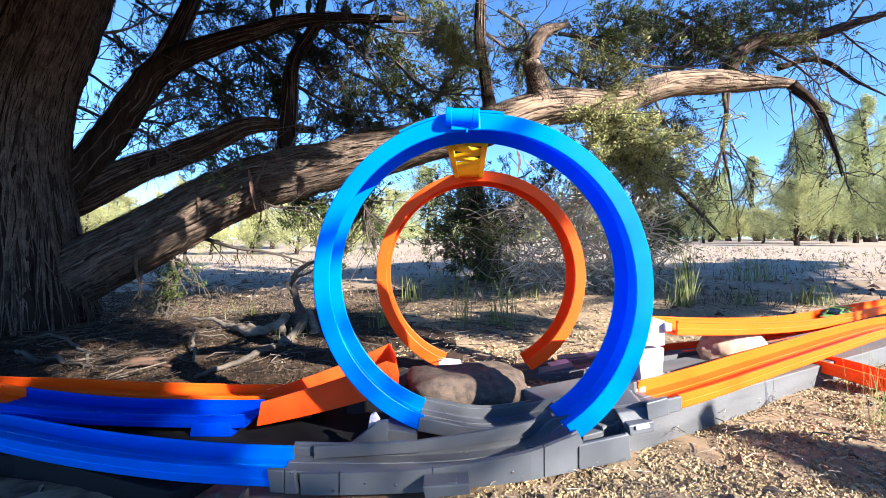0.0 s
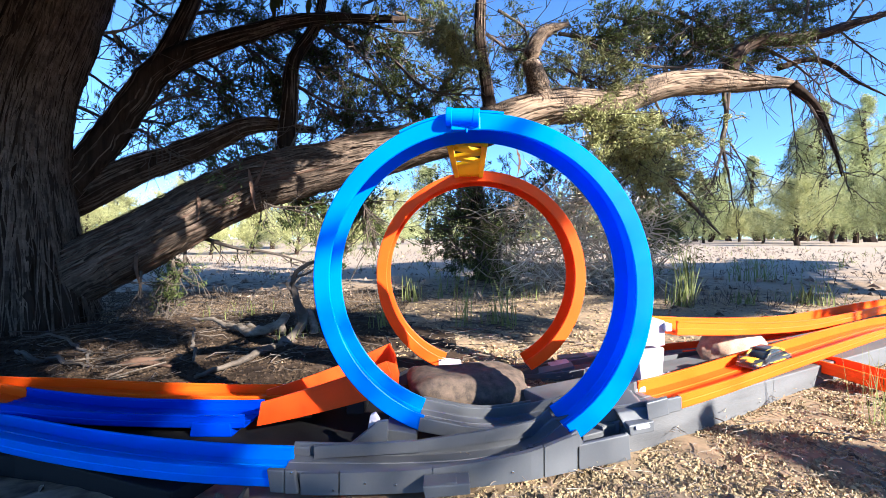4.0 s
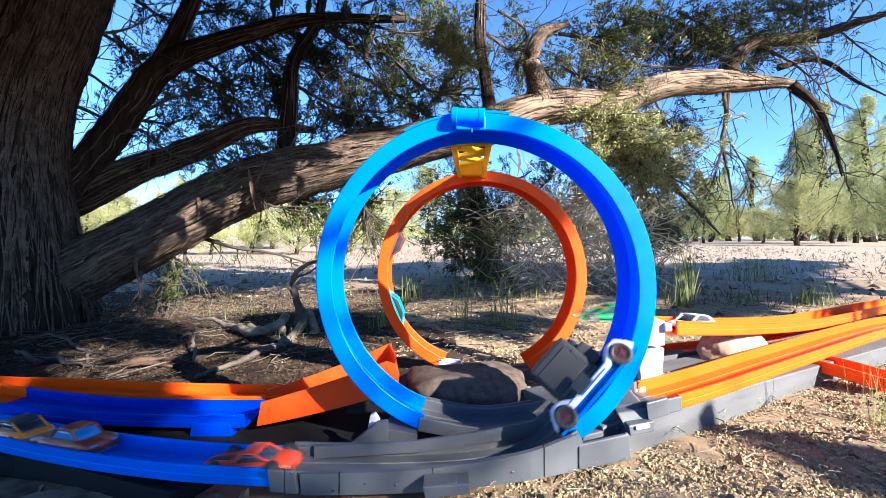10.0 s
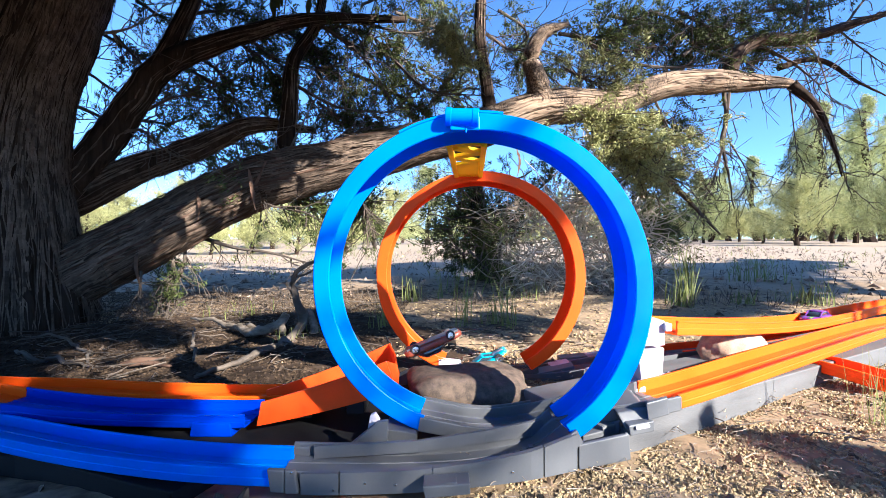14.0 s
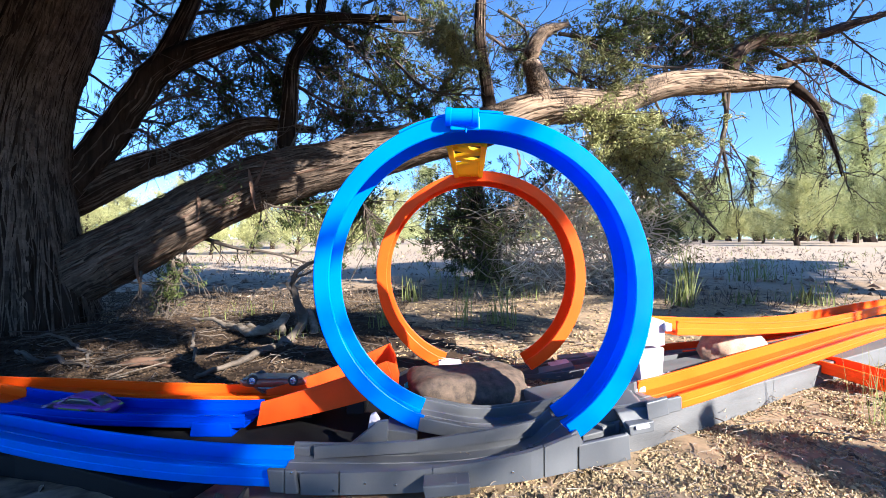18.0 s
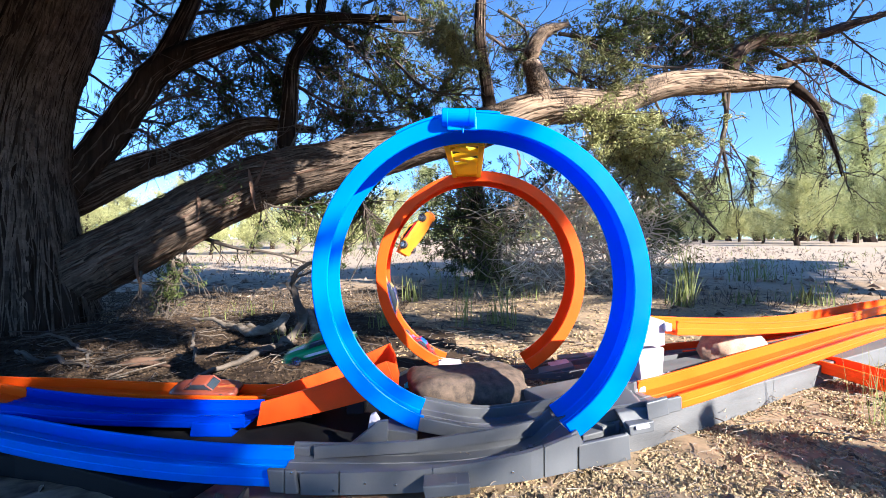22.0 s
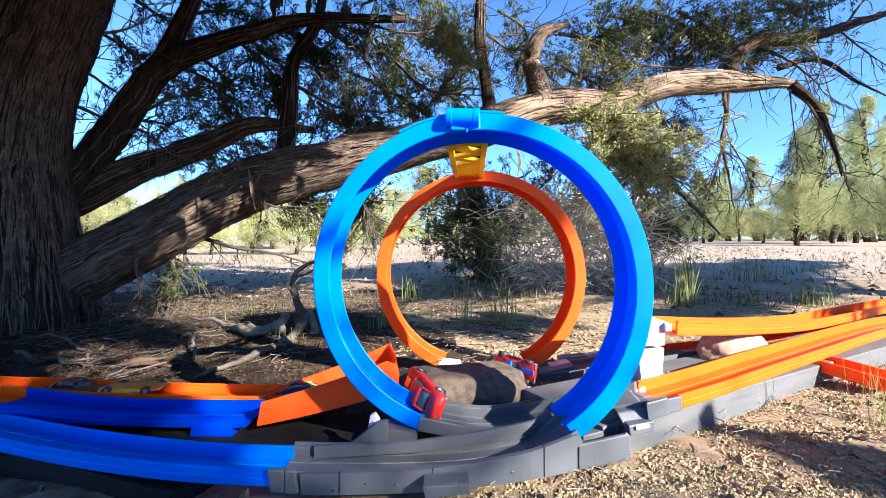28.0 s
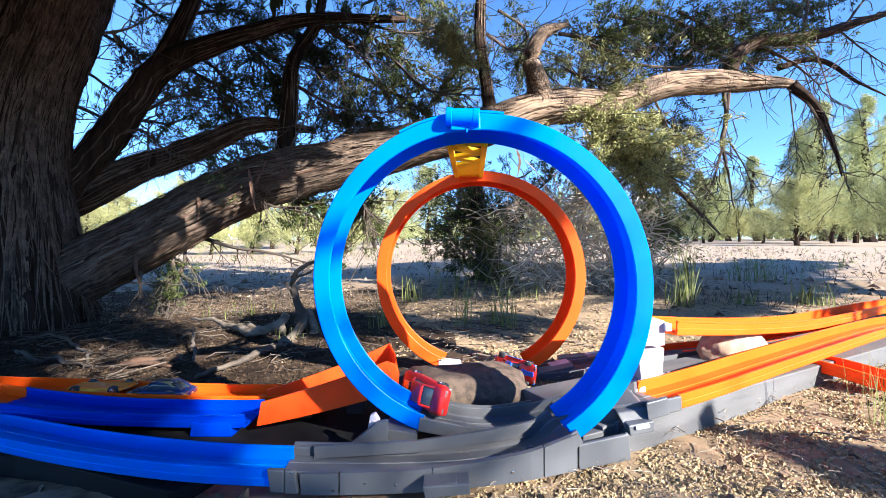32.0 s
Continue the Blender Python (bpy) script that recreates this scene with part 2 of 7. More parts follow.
def tube(p, radii, seg=8, rough=0.0, seed=0, ridges=0):
    """Points and faces of a tapered, uneven tube along a path; ridges gives bark furrows."""
    rng = np.random.RandomState(seed)
    p = np.asarray(p, float)
    t = np.gradient(p, axis=0)
    t /= np.linalg.norm(t, axis=1, keepdims=True) + 1e-9
    ref = np.array([0.0, 0.0, 1.0]) if abs(t[:, 2]).mean() < 0.8 else np.array([1.0, 0.0, 0.0])
    s = np.cross(t, ref)
    s /= np.linalg.norm(s, axis=1, keepdims=True) + 1e-9
    u = np.cross(s, t)
    n = len(p)
    a = np.linspace(0, 2 * np.pi, seg, endpoint=False)
    r = np.interp(np.linspace(0, 1, n), np.linspace(0, 1, len(radii)), radii)[:, None] * np.ones((1, seg))
    if rough:
        r = r * (1 + rough * rng.randn(n, seg) * 0.5 + rough * rng.randn(1, seg))
    if ridges:
        tw = np.cumsum(rng.randn(n) * 0.03)[:, None]
        r = r * (1 + 0.05 * np.sin(ridges * (a[None] + tw)) + 0.03 * np.sin((ridges * 2 + 3) * (a[None] - tw * 1.5)))
        for every, deep in ((14, 0.045), (6, 0.02)):
            m = max(3, n // every)
            g = rng.randn(m, seg)
            k = np.linspace(0, 1, n)
            r = r * (1 + deep * np.stack([np.interp(k, np.linspace(0, 1, m), g[:, j]) for j in range(seg)], 1))
    v = p[:, None] + r[..., None] * (np.cos(a)[None, :, None] * s[:, None] + np.sin(a)[None, :, None] * u[:, None])
    f = [(i * seg + j, i * seg + (j + 1) % seg, (i + 1) * seg + (j + 1) % seg, (i + 1) * seg + j) for i in range(n - 1) for j in range(seg)]
    f += [tuple(range(seg - 1, -1, -1)), tuple((n - 1) * seg + j for j in range(seg))]
    return v.reshape(-1, 3), f


class Pile:
    """Gathers many pieces into one mesh."""
    def __init__(self):
        self.v, self.f, self.n = [], [], 0

    def add(self, v, f):
        self.v.append(np.asarray(v, float))
        self.f += [tuple(i + self.n for i in g) for g in f]
        self.n += len(v)

    def make(self, name, mat, parent=None, label="", smooth=False):
        return solid(name, np.concatenate(self.v), self.f, mat, parent, label, smooth)



# ---- the ways of the tracks ----
def helix(cx, cz, radius, start, end, depths):
    """The floor of a loop, from angle to angle in degrees (clockwise as seen from the front), with its depth along the way."""
    a = np.radians(np.linspace(start, end, 120))
    y = np.interp(np.linspace(0, 1, 120), np.linspace(0, 1, len(depths)), depths)
    y = np.convolve(np.pad(y, 10, mode="edge"), np.ones(21) / 21, mode="valid")
    p = np.stack([cx + radius * np.cos(a), y, cz + radius * np.sin(a)], 1)
    up = np.stack([-np.cos(a), 0 * a, -np.sin(a)], 1)
    return p, up


def join_route(pieces):
    p = np.concatenate([q for q, _ in pieces])
    u = np.concatenate([np.broadcast_to(np.array(v, float), q.shape) for q, v in pieces])
    s = np.concatenate([[0], np.cumsum(np.linalg.norm(np.diff(p, axis=0), axis=1))])
    ends = np.cumsum([len(q) for q, _ in pieces])
    return {"p": p, "u": u, "s": s, "cut": [0.0] + [float(s[e - 1]) for e in ends]}


UP = (0, 0, 1)
BLUE_LOOP = helix(0.0307, 0.2208, 0.150, 249, -59, [0.401, 0.398, 0.39, 0.383, 0.376, 0.37, 0.352])
ORANGE_LOOP = helix(0.0533, 0.212, 0.150, 250, -62, [0.625, 0.615, 0.608, 0.603, 0.602, 0.600, 0.590])
ENTRY = curve_through([(1.95, 1.30, 0.155), (1.50, 1.06, 0.137), (1.02, 0.8, 0.1175), (0.7203, 0.66, 0.1195), (0.4373, 0.51, 0.1123), (0.2757, 0.425, 0.1057), (0.1961, 0.385, 0.1032)], 0.01)
BASE_IN = curve_through([(0.1961, 0.385, 0.1032), (0.1444, 0.39, 0.09311), (0.09127, 0.395, 0.079), (0.03675, 0.4, 0.07127), (-0.0231, 0.401, 0.0806)], 0.01)
BASE_OUT = curve_through([(0.108, 0.352, 0.0922), (0.07448, 0.343, 0.07478), (0.03087, 0.336, 0.06993), (-0.02021, 0.33, 0.06947), (-0.07419, 0.325, 0.0713), (-0.1254, 0.323, 0.0733)], 0.01)
EXIT = curve_through([(-0.1254, 0.323, 0.0733), (-0.1856, 0.33, 0.07223), (-0.2564, 0.345, 0.07039), (-0.3438, 0.372, 0.06669), (-0.4474, 0.41, 0.06224), (-0.657, 0.5, 0.04538), (-1.05, 0.66, 0.036), (-1.55, 0.82, 0.03)], 0.01) - np.array((0, 0.004, 0))
JUMP = curve_through([(2.75, 1.90, 0.20), (2.1, 1.5, 0.165), (1.494, 1.1, 0.129), (0.9604, 0.88, 0.1189), (0.746, 0.77, 0.116), (0.5659, 0.66, 0.1214), (0.3944, 0.56, 0.1354), (0.2546, 0.48, 0.1518)], 0.01)
LANDING = curve_through([(-0.05079, 0.445, 0.1094), (-0.114, 0.445, 0.08647), (-0.1617, 0.44, 0.07422), (-0.2033, 0.44, 0.06565), (-0.2812, 0.445, 0.06355), (-0.3783, 0.45, 0.06459), (-0.4764, 0.46, 0.07007), (-0.5906, 0.48, 0.07695), (-1.0, 0.58, 0.07), (-1.45, 0.7, 0.06)], 0.01)
BACK_OUT = curve_through([(0.004594, 0.55, 0.0831), (-0.06935, 0.53, 0.07589), (-0.1319, 0.515, 0.06576), (-0.1996, 0.505, 0.06161), (-0.3402, 0.505, 0.06302), (-0.4903, 0.515, 0.06576), (-0.6645, 0.54, 0.06584), (-1.05, 0.66, 0.072), (-1.4, 0.76, 0.066)], 0.01)
BACK_IN = curve_through([(2.3, 1.55, 0.13), (1.7, 1.25, 0.105), (1.079, 0.95, 0.0728), (0.7416, 0.8, 0.07851), (0.4884, 0.68, 0.08246), (0.3418, 0.62, 0.08516), (0.2472, 0.6, 0.07545), (0.1386, 0.6, 0.06041), (0.03938, 0.615, 0.05567)], 0.01)
ROUTES = {
    "B": join_route([(ENTRY, UP), (BASE_IN, UP), BLUE_LOOP, (BASE_OUT, UP), (EXIT, UP)]),
    "O": join_route([(BACK_IN, UP), ORANGE_LOOP, (BACK_OUT, UP)]),
    "J": join_route([(JUMP, UP)]),
    "L": join_route([(LANDING, UP)]),
}



# ---- ground ----
def ground_height(x, y):
    far = np.maximum(0, np.hypot(x * 0.6, y) - 2.0)
    near = 0.055 + 0.012 * np.sin(x * 2.3 + 1) * np.sin(y * 1.9) + 0.02 * np.clip(x, 0, 1) * np.clip(1 - y, 0, 1) - 0.035 * np.clip(-x - 0.1, 0, 0.8) - 0.035 * np.exp(-((x + 0.25) / 0.42) ** 2 - ((y - 0.47) / 0.085) ** 2)
    return near + far * 0.024 + 0.10 * np.sin(x * 0.31) * np.sin(y * 0.23) * np.clip(far / 12, 0, 1)


def ground_sheet():
    xs = np.concatenate([-np.geomspace(400, 1.6, 40), np.linspace(-1.5, 1.5, 151), np.geomspace(1.6, 400, 40)])
    ys = np.concatenate([-np.geomspace(200, 0.4, 24), np.linspace(-0.3, 2.2, 126), np.geomspace(2.25, 900, 60)])
    gx, gy = np.meshgrid(xs, ys)
    z = ground_height(gx, gy)
    near = np.exp(-((gx / 1.6) ** 2 + (gy / 2.5) ** 2))
    rng = np.random.RandomState(4)
    z = z + near * 0.0012 * rng.randn(*gx.shape)
    v = np.stack([gx, gy, z], -1).reshape(-1, 3)
    n = len(xs)
    f = [(j * n + i, j * n + i + 1, (j + 1) * n + i + 1, (j + 1) * n + i) for j in range(len(ys) - 1) for i in range(n - 1)]
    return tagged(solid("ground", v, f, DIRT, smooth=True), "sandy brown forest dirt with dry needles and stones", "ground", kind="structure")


ground_sheet()


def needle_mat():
    """A mat of fallen needles under the old tree, with a ragged edge; its dark tone also carries the shade there."""
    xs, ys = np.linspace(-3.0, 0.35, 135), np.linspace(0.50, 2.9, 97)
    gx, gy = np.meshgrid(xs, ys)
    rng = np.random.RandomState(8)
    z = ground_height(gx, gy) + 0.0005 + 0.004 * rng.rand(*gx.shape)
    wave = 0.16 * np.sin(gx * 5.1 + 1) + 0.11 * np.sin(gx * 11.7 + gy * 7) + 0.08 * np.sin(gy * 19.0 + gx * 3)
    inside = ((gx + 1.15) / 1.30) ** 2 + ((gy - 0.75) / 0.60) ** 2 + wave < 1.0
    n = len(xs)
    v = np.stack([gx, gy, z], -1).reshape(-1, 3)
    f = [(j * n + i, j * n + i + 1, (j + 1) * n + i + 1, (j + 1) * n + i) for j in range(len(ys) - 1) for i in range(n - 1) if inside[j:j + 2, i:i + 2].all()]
    return tagged(solid("needle_mat", v, f, NEEDLE_MAT, smooth=True), "mat of fallen needles under the juniper, darkened for shade", "ground litter", kind="stuff")


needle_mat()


# ---- planks under the track ----
def plank(name, a, b, width, thick, label, mat=PLANK):
    a, b = Vector(a), Vector(b)
    d = b - a
    bm = box((d.length, width, thick), (0, 0, -thick / 2), 0.002)
    ob = part(name, bm, mat, None, label)
    q = d.to_track_quat("X", "Z").to_matrix().to_4x4()
    ob.matrix_basis = Matrix.Translation((a + b) / 2) @ q
    return tagged(ob, label, "plank")


plank("plank", (0.115, 0.405, 0.094), (0.92, 0.82, 0.094), 0.11, 0.040, "weathered grey-black board carrying the orange approach track")
# the two left boards have their shade put into the colour
plank("plank", (-0.75, 0.52, 0.050), (0.06, 0.445, 0.060), 0.21, 0.020, "dark weathered board under the looping track", PLANK_DARK)

plank("plank", tuple(EXIT[int(len(EXIT) * 0.05)] - np.array((0, -0.004, 0.006))), tuple(EXIT[int(len(EXIT) * 0.62)] - np.array((0, -0.004, 0.006))), 0.055, 0.03, "black tarred board under the blue exit track, shade in its colour", PLANK_DARK)

# ---- tracks ----
def track_parts(p, ups, w, h, th, mat, parent):
    """Floor and two walls of a track, each a mesh of its own."""
    a, b = w / 2, w / 2 - th
    floor = [(-b, 0), (-b, th), (-0.0092, th), (-0.0086, th + 0.0007), (-0.0072, th + 0.0007), (-0.0066, th), (0.0066, th), (0.0072, th + 0.0007), (0.0086, th + 0.0007), (0.0092, th), (b, th), (b, 0)]
    wall = [(b, 0), (a - 0.0008, 0), (a, 0.001), (a, h * 0.45), (a - 0.0005, h * 0.5), (a - 0.0005, h - 0.0022), (a + 0.0003, h - 0.0018), (a + 0.0003, h - 0.0005), (a - 0.0004, h), (b - 0.0002, h), (b - 0.0006, h - 0.0005), (b - 0.0006, h - 0.0022), (b, h - 0.0026), (b, th)]
    sweep("floor", p, ups, floor, mat, parent)
    sweep("side_wall", p, ups, wall, mat, parent)
    sweep("side_wall", p, ups, [(-x, z) for x, z in reversed(wall)], mat, parent)


def track(name, p, mat, label, ups=UP, width=0.045, wall=0.0135):
    thing = empty(name, Matrix.Translation(p[0]), label, "toy track", "track pieces")
    track_parts(p - p[0], ups, width, wall, 0.0022, mat, thing)
    return thing


def prism(name, corners, back, mat, parent=None, label="", bevel=0.0012):
    """A flat outline given thickness along a vector, its edges rounded."""
    bm = bmesh.new()
    f = bm.faces.new([bm.verts.new(c) for c in corners])
    ext = bmesh.ops.extrude_face_region(bm, geom=[f])
    bmesh.ops.translate(bm, vec=back, verts=[v for v in ext["geom"] if isinstance(v, bmesh.types.BMVert)])
    bmesh.ops.recalc_face_normals(bm, faces=bm.faces)
    if bevel:
        bmesh.ops.bevel(bm, geom=bm.edges[:], offset=bevel, segments=2, affect="EDGES", profile=0.6)
    return part(name, bm, mat, parent, label)


def shift(points, base):
    return [tuple(Vector(q) - Vector(base)) for q in points]


def loop_thing(name, way, mat, label, base, lip):
    """A loop of track in two bands that meet at the top, hung from an Empty at its base."""
    thing = empty(name, Matrix.Translation(base), label, "toy loop")
    p, up = way
    p = p - np.array(base)
    half = 58
    sweep("track_band", p[:half], up[:half], channel_profile(0.045, 0.015), mat, thing, "rising band of loop")
    sweep("track_band", p[half - 1:] * 1.0, up[half - 1:], channel_profile(0.0452, 0.0152), mat, thing, "falling band of loop")
    if lip:
        sweep("connector_sleeve", p[half - 7:half + 8] - up[half - 7:half + 8] * 0.0022, up[half - 7:half + 8], [(-0.0225, 0), (0.0225, 0), (0.0225, 0.002), (-0.0225, 0.002)], mat, thing)
    return thing


LOOP_BASE = (0.0307, 0.385, 0.07)
BACK_BASE = (0.0533, 0.605, 0.062)
blue_loop = loop_thing("blue_loop", BLUE_LOOP, BLUE, "large glossy blue plastic track loop standing on grey base", LOOP_BASE, True)
orange_loop = loop_thing("orange_loop", ORANGE_LOOP, LOOP_ORANGE, "red-orange plastic track loop behind the blue loop", BACK_BASE, False)

# the open tube clip on top of the blue loop
clip = part("top_clip", lathe([(0.0060, -0.0145), (0.0079, -0.0145), (0.0082, -0.0138), (0.0082, -0.0095), (0.0076, -0.0090), (0.0076, 0.0090), (0.0080, 0.0095), (0.0080, 0.0140), (0.0074, 0.0148), (0.0058, 0.0148), (0.0058, 0.012)], 32, "x"), BLUE, blue_loop, "open tubular clip on top of loop")
clip.matrix_basis = Matrix.Translation(Vector((0.01739, 0.357, 0.3658)) - Vector(LOOP_BASE)) @ pose(0, 0, 0, 0, 3, -6)
foot = part("clip_foot", box((0.026, 0.004, 0.012), (0, 0, 0), 0.001), BLUE, blue_loop)
foot.matrix_basis = Matrix.Translation(Vector((0.01993, 0.358, 0.3606)) - Vector(LOOP_BASE))
rib = part("clip_rib", box((0.0012, 0.0012, 0.010), (0, 0, 0), 0.0003), BLUE, blue_loop)
rib.matrix_basis = Matrix.Translation(Vector((0.02081, 0.356, 0.357)) - Vector(LOOP_BASE))

# ---- yellow connector between the loops ----
yellow = empty("loop_connector", Matrix.Translation(LOOP_BASE), "translucent yellow plastic bracket joining the two loops", "connector")


def yellow_bar(name, a, b, wide, tall=0.004):
    a, b = Vector(a) - Vector(LOOP_BASE), Vector(b) - Vector(LOOP_BASE)
    ob = part(name, box((( b - a).length, wide, tall), (0, 0, 0), 0.0008), YELLOW, yellow)
    ob.matrix_basis = Matrix.Translation((a + b) / 2) @ (b - a).to_track_quat("X", "Z").to_matrix().to_4x4()
    return ob


YL, YR, ZB = (0.0036, 0.0168), (0.0446, 0.0569), 0.3555
yellow_bar("side_rail", (YL[0] + 0.003, 0.405, ZB), (YL[1] + 0.003, 0.582, ZB), 0.006, 0.007)
yellow_bar("side_rail", (YR[0] - 0.003, 0.405, ZB), (YR[1] - 0.003, 0.582, ZB), 0.006, 0.007)
prism("web_plate", [(YL[0] - 0.0307 + 0.006, 0.022, 0.2855), (YR[0] - 0.0307 - 0.006, 0.022, 0.2855), (YR[0] + 0.0005 - 0.0307 - 0.006, 0.034, 0.2855), (YL[0] + 0.001 - 0.0307 + 0.006, 0.034, 0.2855)], (0, 0, 0.003), YELLOW, yellow)
prism("web_plate", [(YL[0] + 0.007 - 0.0307 + 0.006, 0.120, 0.2855), (YR[0] + 0.007 - 0.0307 - 0.006, 0.120, 0.2855), (YR[1] - 0.0307 - 0.006, 0.195, 0.2855), (YL[1] - 0.0307 + 0.006, 0.195, 0.2855)], (0, 0, 0.003), YELLOW, yellow)
for k, (xa, ya, xb, yb, w) in enumerate(((0.012, 0.422, 0.040, 0.440, 0.012), (0.041, 0.444, 0.015, 0.464, 0.012), (0.015, 0.468, 0.042, 0.487, 0.012), (0.043, 0.491, 0.020, 0.508, 0.012))):
    yellow_bar("diagonal_brace", (xa, ya, ZB), (xb, yb, ZB), w)
yellow_bar("end_hook", (0.010, 0.409, 0.3585), (0.043, 0.409, 0.3585), 0.007, 0.009)
yellow_bar("end_hook", (0.019, 0.580, 0.3585), (0.056, 0.580, 0.3585), 0.008, 0.010)

track("entry_track", ENTRY[:-1], ORANGE, "orange plastic track sloping down to the blue loop")
track("exit_track", EXIT, BLUE, "bright blue plastic track leading away from the loop", width=0.037)
track("jump_track", JUMP, ORANGE, "orange plastic track running up to the jump tower", wall=0.0165)
NAVY_WAY = LANDING[(LANDING[:, 0] < -0.195) & (LANDING[:, 0] > -0.503)]
landing = track("landing_track", NAVY_WAY, NAVY, "deep blue plastic landing track on the dark board")
part("foot", box((0.044, 0.022, 0.014), tuple(Vector((-0.2389, 0.428, 0.06352)) - Vector(NAVY_WAY[0])), 0.0015, 0.92), NAVY, landing)
track("landing_run", LANDING[LANDING[:, 0] <= -0.497] + np.array((0, 0.0, -0.002)), ORANGE, "orange plastic track joined to deep blue track")
track("back_exit_track", BACK_OUT[BACK_OUT[:, 0] < -0.14], ORANGE, "orange plastic track leaving the orange loop")
track("back_entry_track", BACK_IN[:-30], ORANGE_RED, "orange plastic track feeding the orange loop")
SPARE = curve_through([(0.5103, 0.6, 0.08213), (0.53, 0.555, 0.08313), (0.5554, 0.5, 0.0767)], 0.02)
track("spare_track", SPARE, ORANGE, "short orange track piece sticking out under approach track", wall=0.016)


# ---- orange landing ramp ----
def landing_ramp():
    thing = empty("landing_ramp", Matrix.Translation((-0.15, 0.45, 0.07)), "flared orange plastic landing ramp on the dark board", "ramp")
    o = Vector((-0.15, 0.45, 0.07))
    rows, cols, th = 14, 2, 0.003
    up = Vector((0, 0, 1))
    def strip(name, a0, a1, b0, b1, sag, thick):
        vs, fs = [], []
        for i in range(rows):
            t = i / (rows - 1)
            drop = Vector((0, 0, -sag * 4 * t * (1 - t)))
            pa, pb = a0.lerp(a1, t) + drop - o, b0.lerp(b1, t) + drop - o
            vs += [pa, pb, pb + thick, pa + thick]
        for i in range(rows - 1):
            for j in range(4):
                fs.append((i * 4 + j, i * 4 + (j + 1) % 4, i * 4 + 4 + (j + 1) % 4, i * 4 + 4 + j))
        fs += [(3, 2, 1, 0), tuple((rows - 1) * 4 + j for j in range(4))]
        ob = solid(name, vs, fs, ORANGE_RED, thing)
        return ob
    back = Vector((0.0, 0.0025, 0))
    lo_f, lo_b = Vector((-0.1877, 0.424, 0.07471)), Vector((-0.2088, 0.487, 0.07036))
    hi_f, hi_b = Vector((-0.05182, 0.438, 0.1067)), Vector((-0.06271, 0.53, 0.09433))
    strip("ramp_floor", lo_f, hi_f, lo_b, hi_b, 0.002, -up * th)
    strip("back_wall", Vector((-0.211, 0.489, 0.06554)), Vector((-0.06158, 0.533, 0.08752)), Vector((-0.2135, 0.49, 0.07948)), Vector((-0.07013, 0.536, 0.1254)), 0.0035, back)
    strip("front_wall", Vector((-0.1918, 0.42, 0.06759)), Vector((-0.04882, 0.433, 0.09872)), Vector((-0.188, 0.422, 0.0914)), Vector((-0.06069, 0.436, 0.1298)), 0.002, -back)
    prism("end_lip", shift(((-0.06083, 0.437, 0.1289), (-0.05121, 0.438, 0.1256), (-0.04817, 0.438, 0.1153), (-0.04893, 0.434, 0.09837), (-0.06041, 0.434, 0.09957)), o), (0.001, 0.002, 0), ORANGE_RED, thing, "", 0.0004)
    prism("end_wall", shift(((-0.06939, 0.536, 0.1247), (-0.05777, 0.5, 0.1198), (-0.04777, 0.44, 0.1146), (-0.04905, 0.435, 0.09923), (-0.06072, 0.532, 0.08782)), o), (-0.0025, 0, 0), ORANGE_RED, thing, "", 0.0004)
    for k in (0.3, 0.7):
        leg = lo_f.lerp(hi_f, k) * 0.5 + lo_b.lerp(hi_b, k) * 0.5 - o
        h = leg.z - th + o.z - 0.066
        if h > 0.006:
            part("prop", box((0.02, 0.03, h), (leg.x, leg.y, leg.z - th - 0.003 - h / 2), 0.001), BLACK, thing, "dark prop under ramp")
    return thing


landing_ramp()


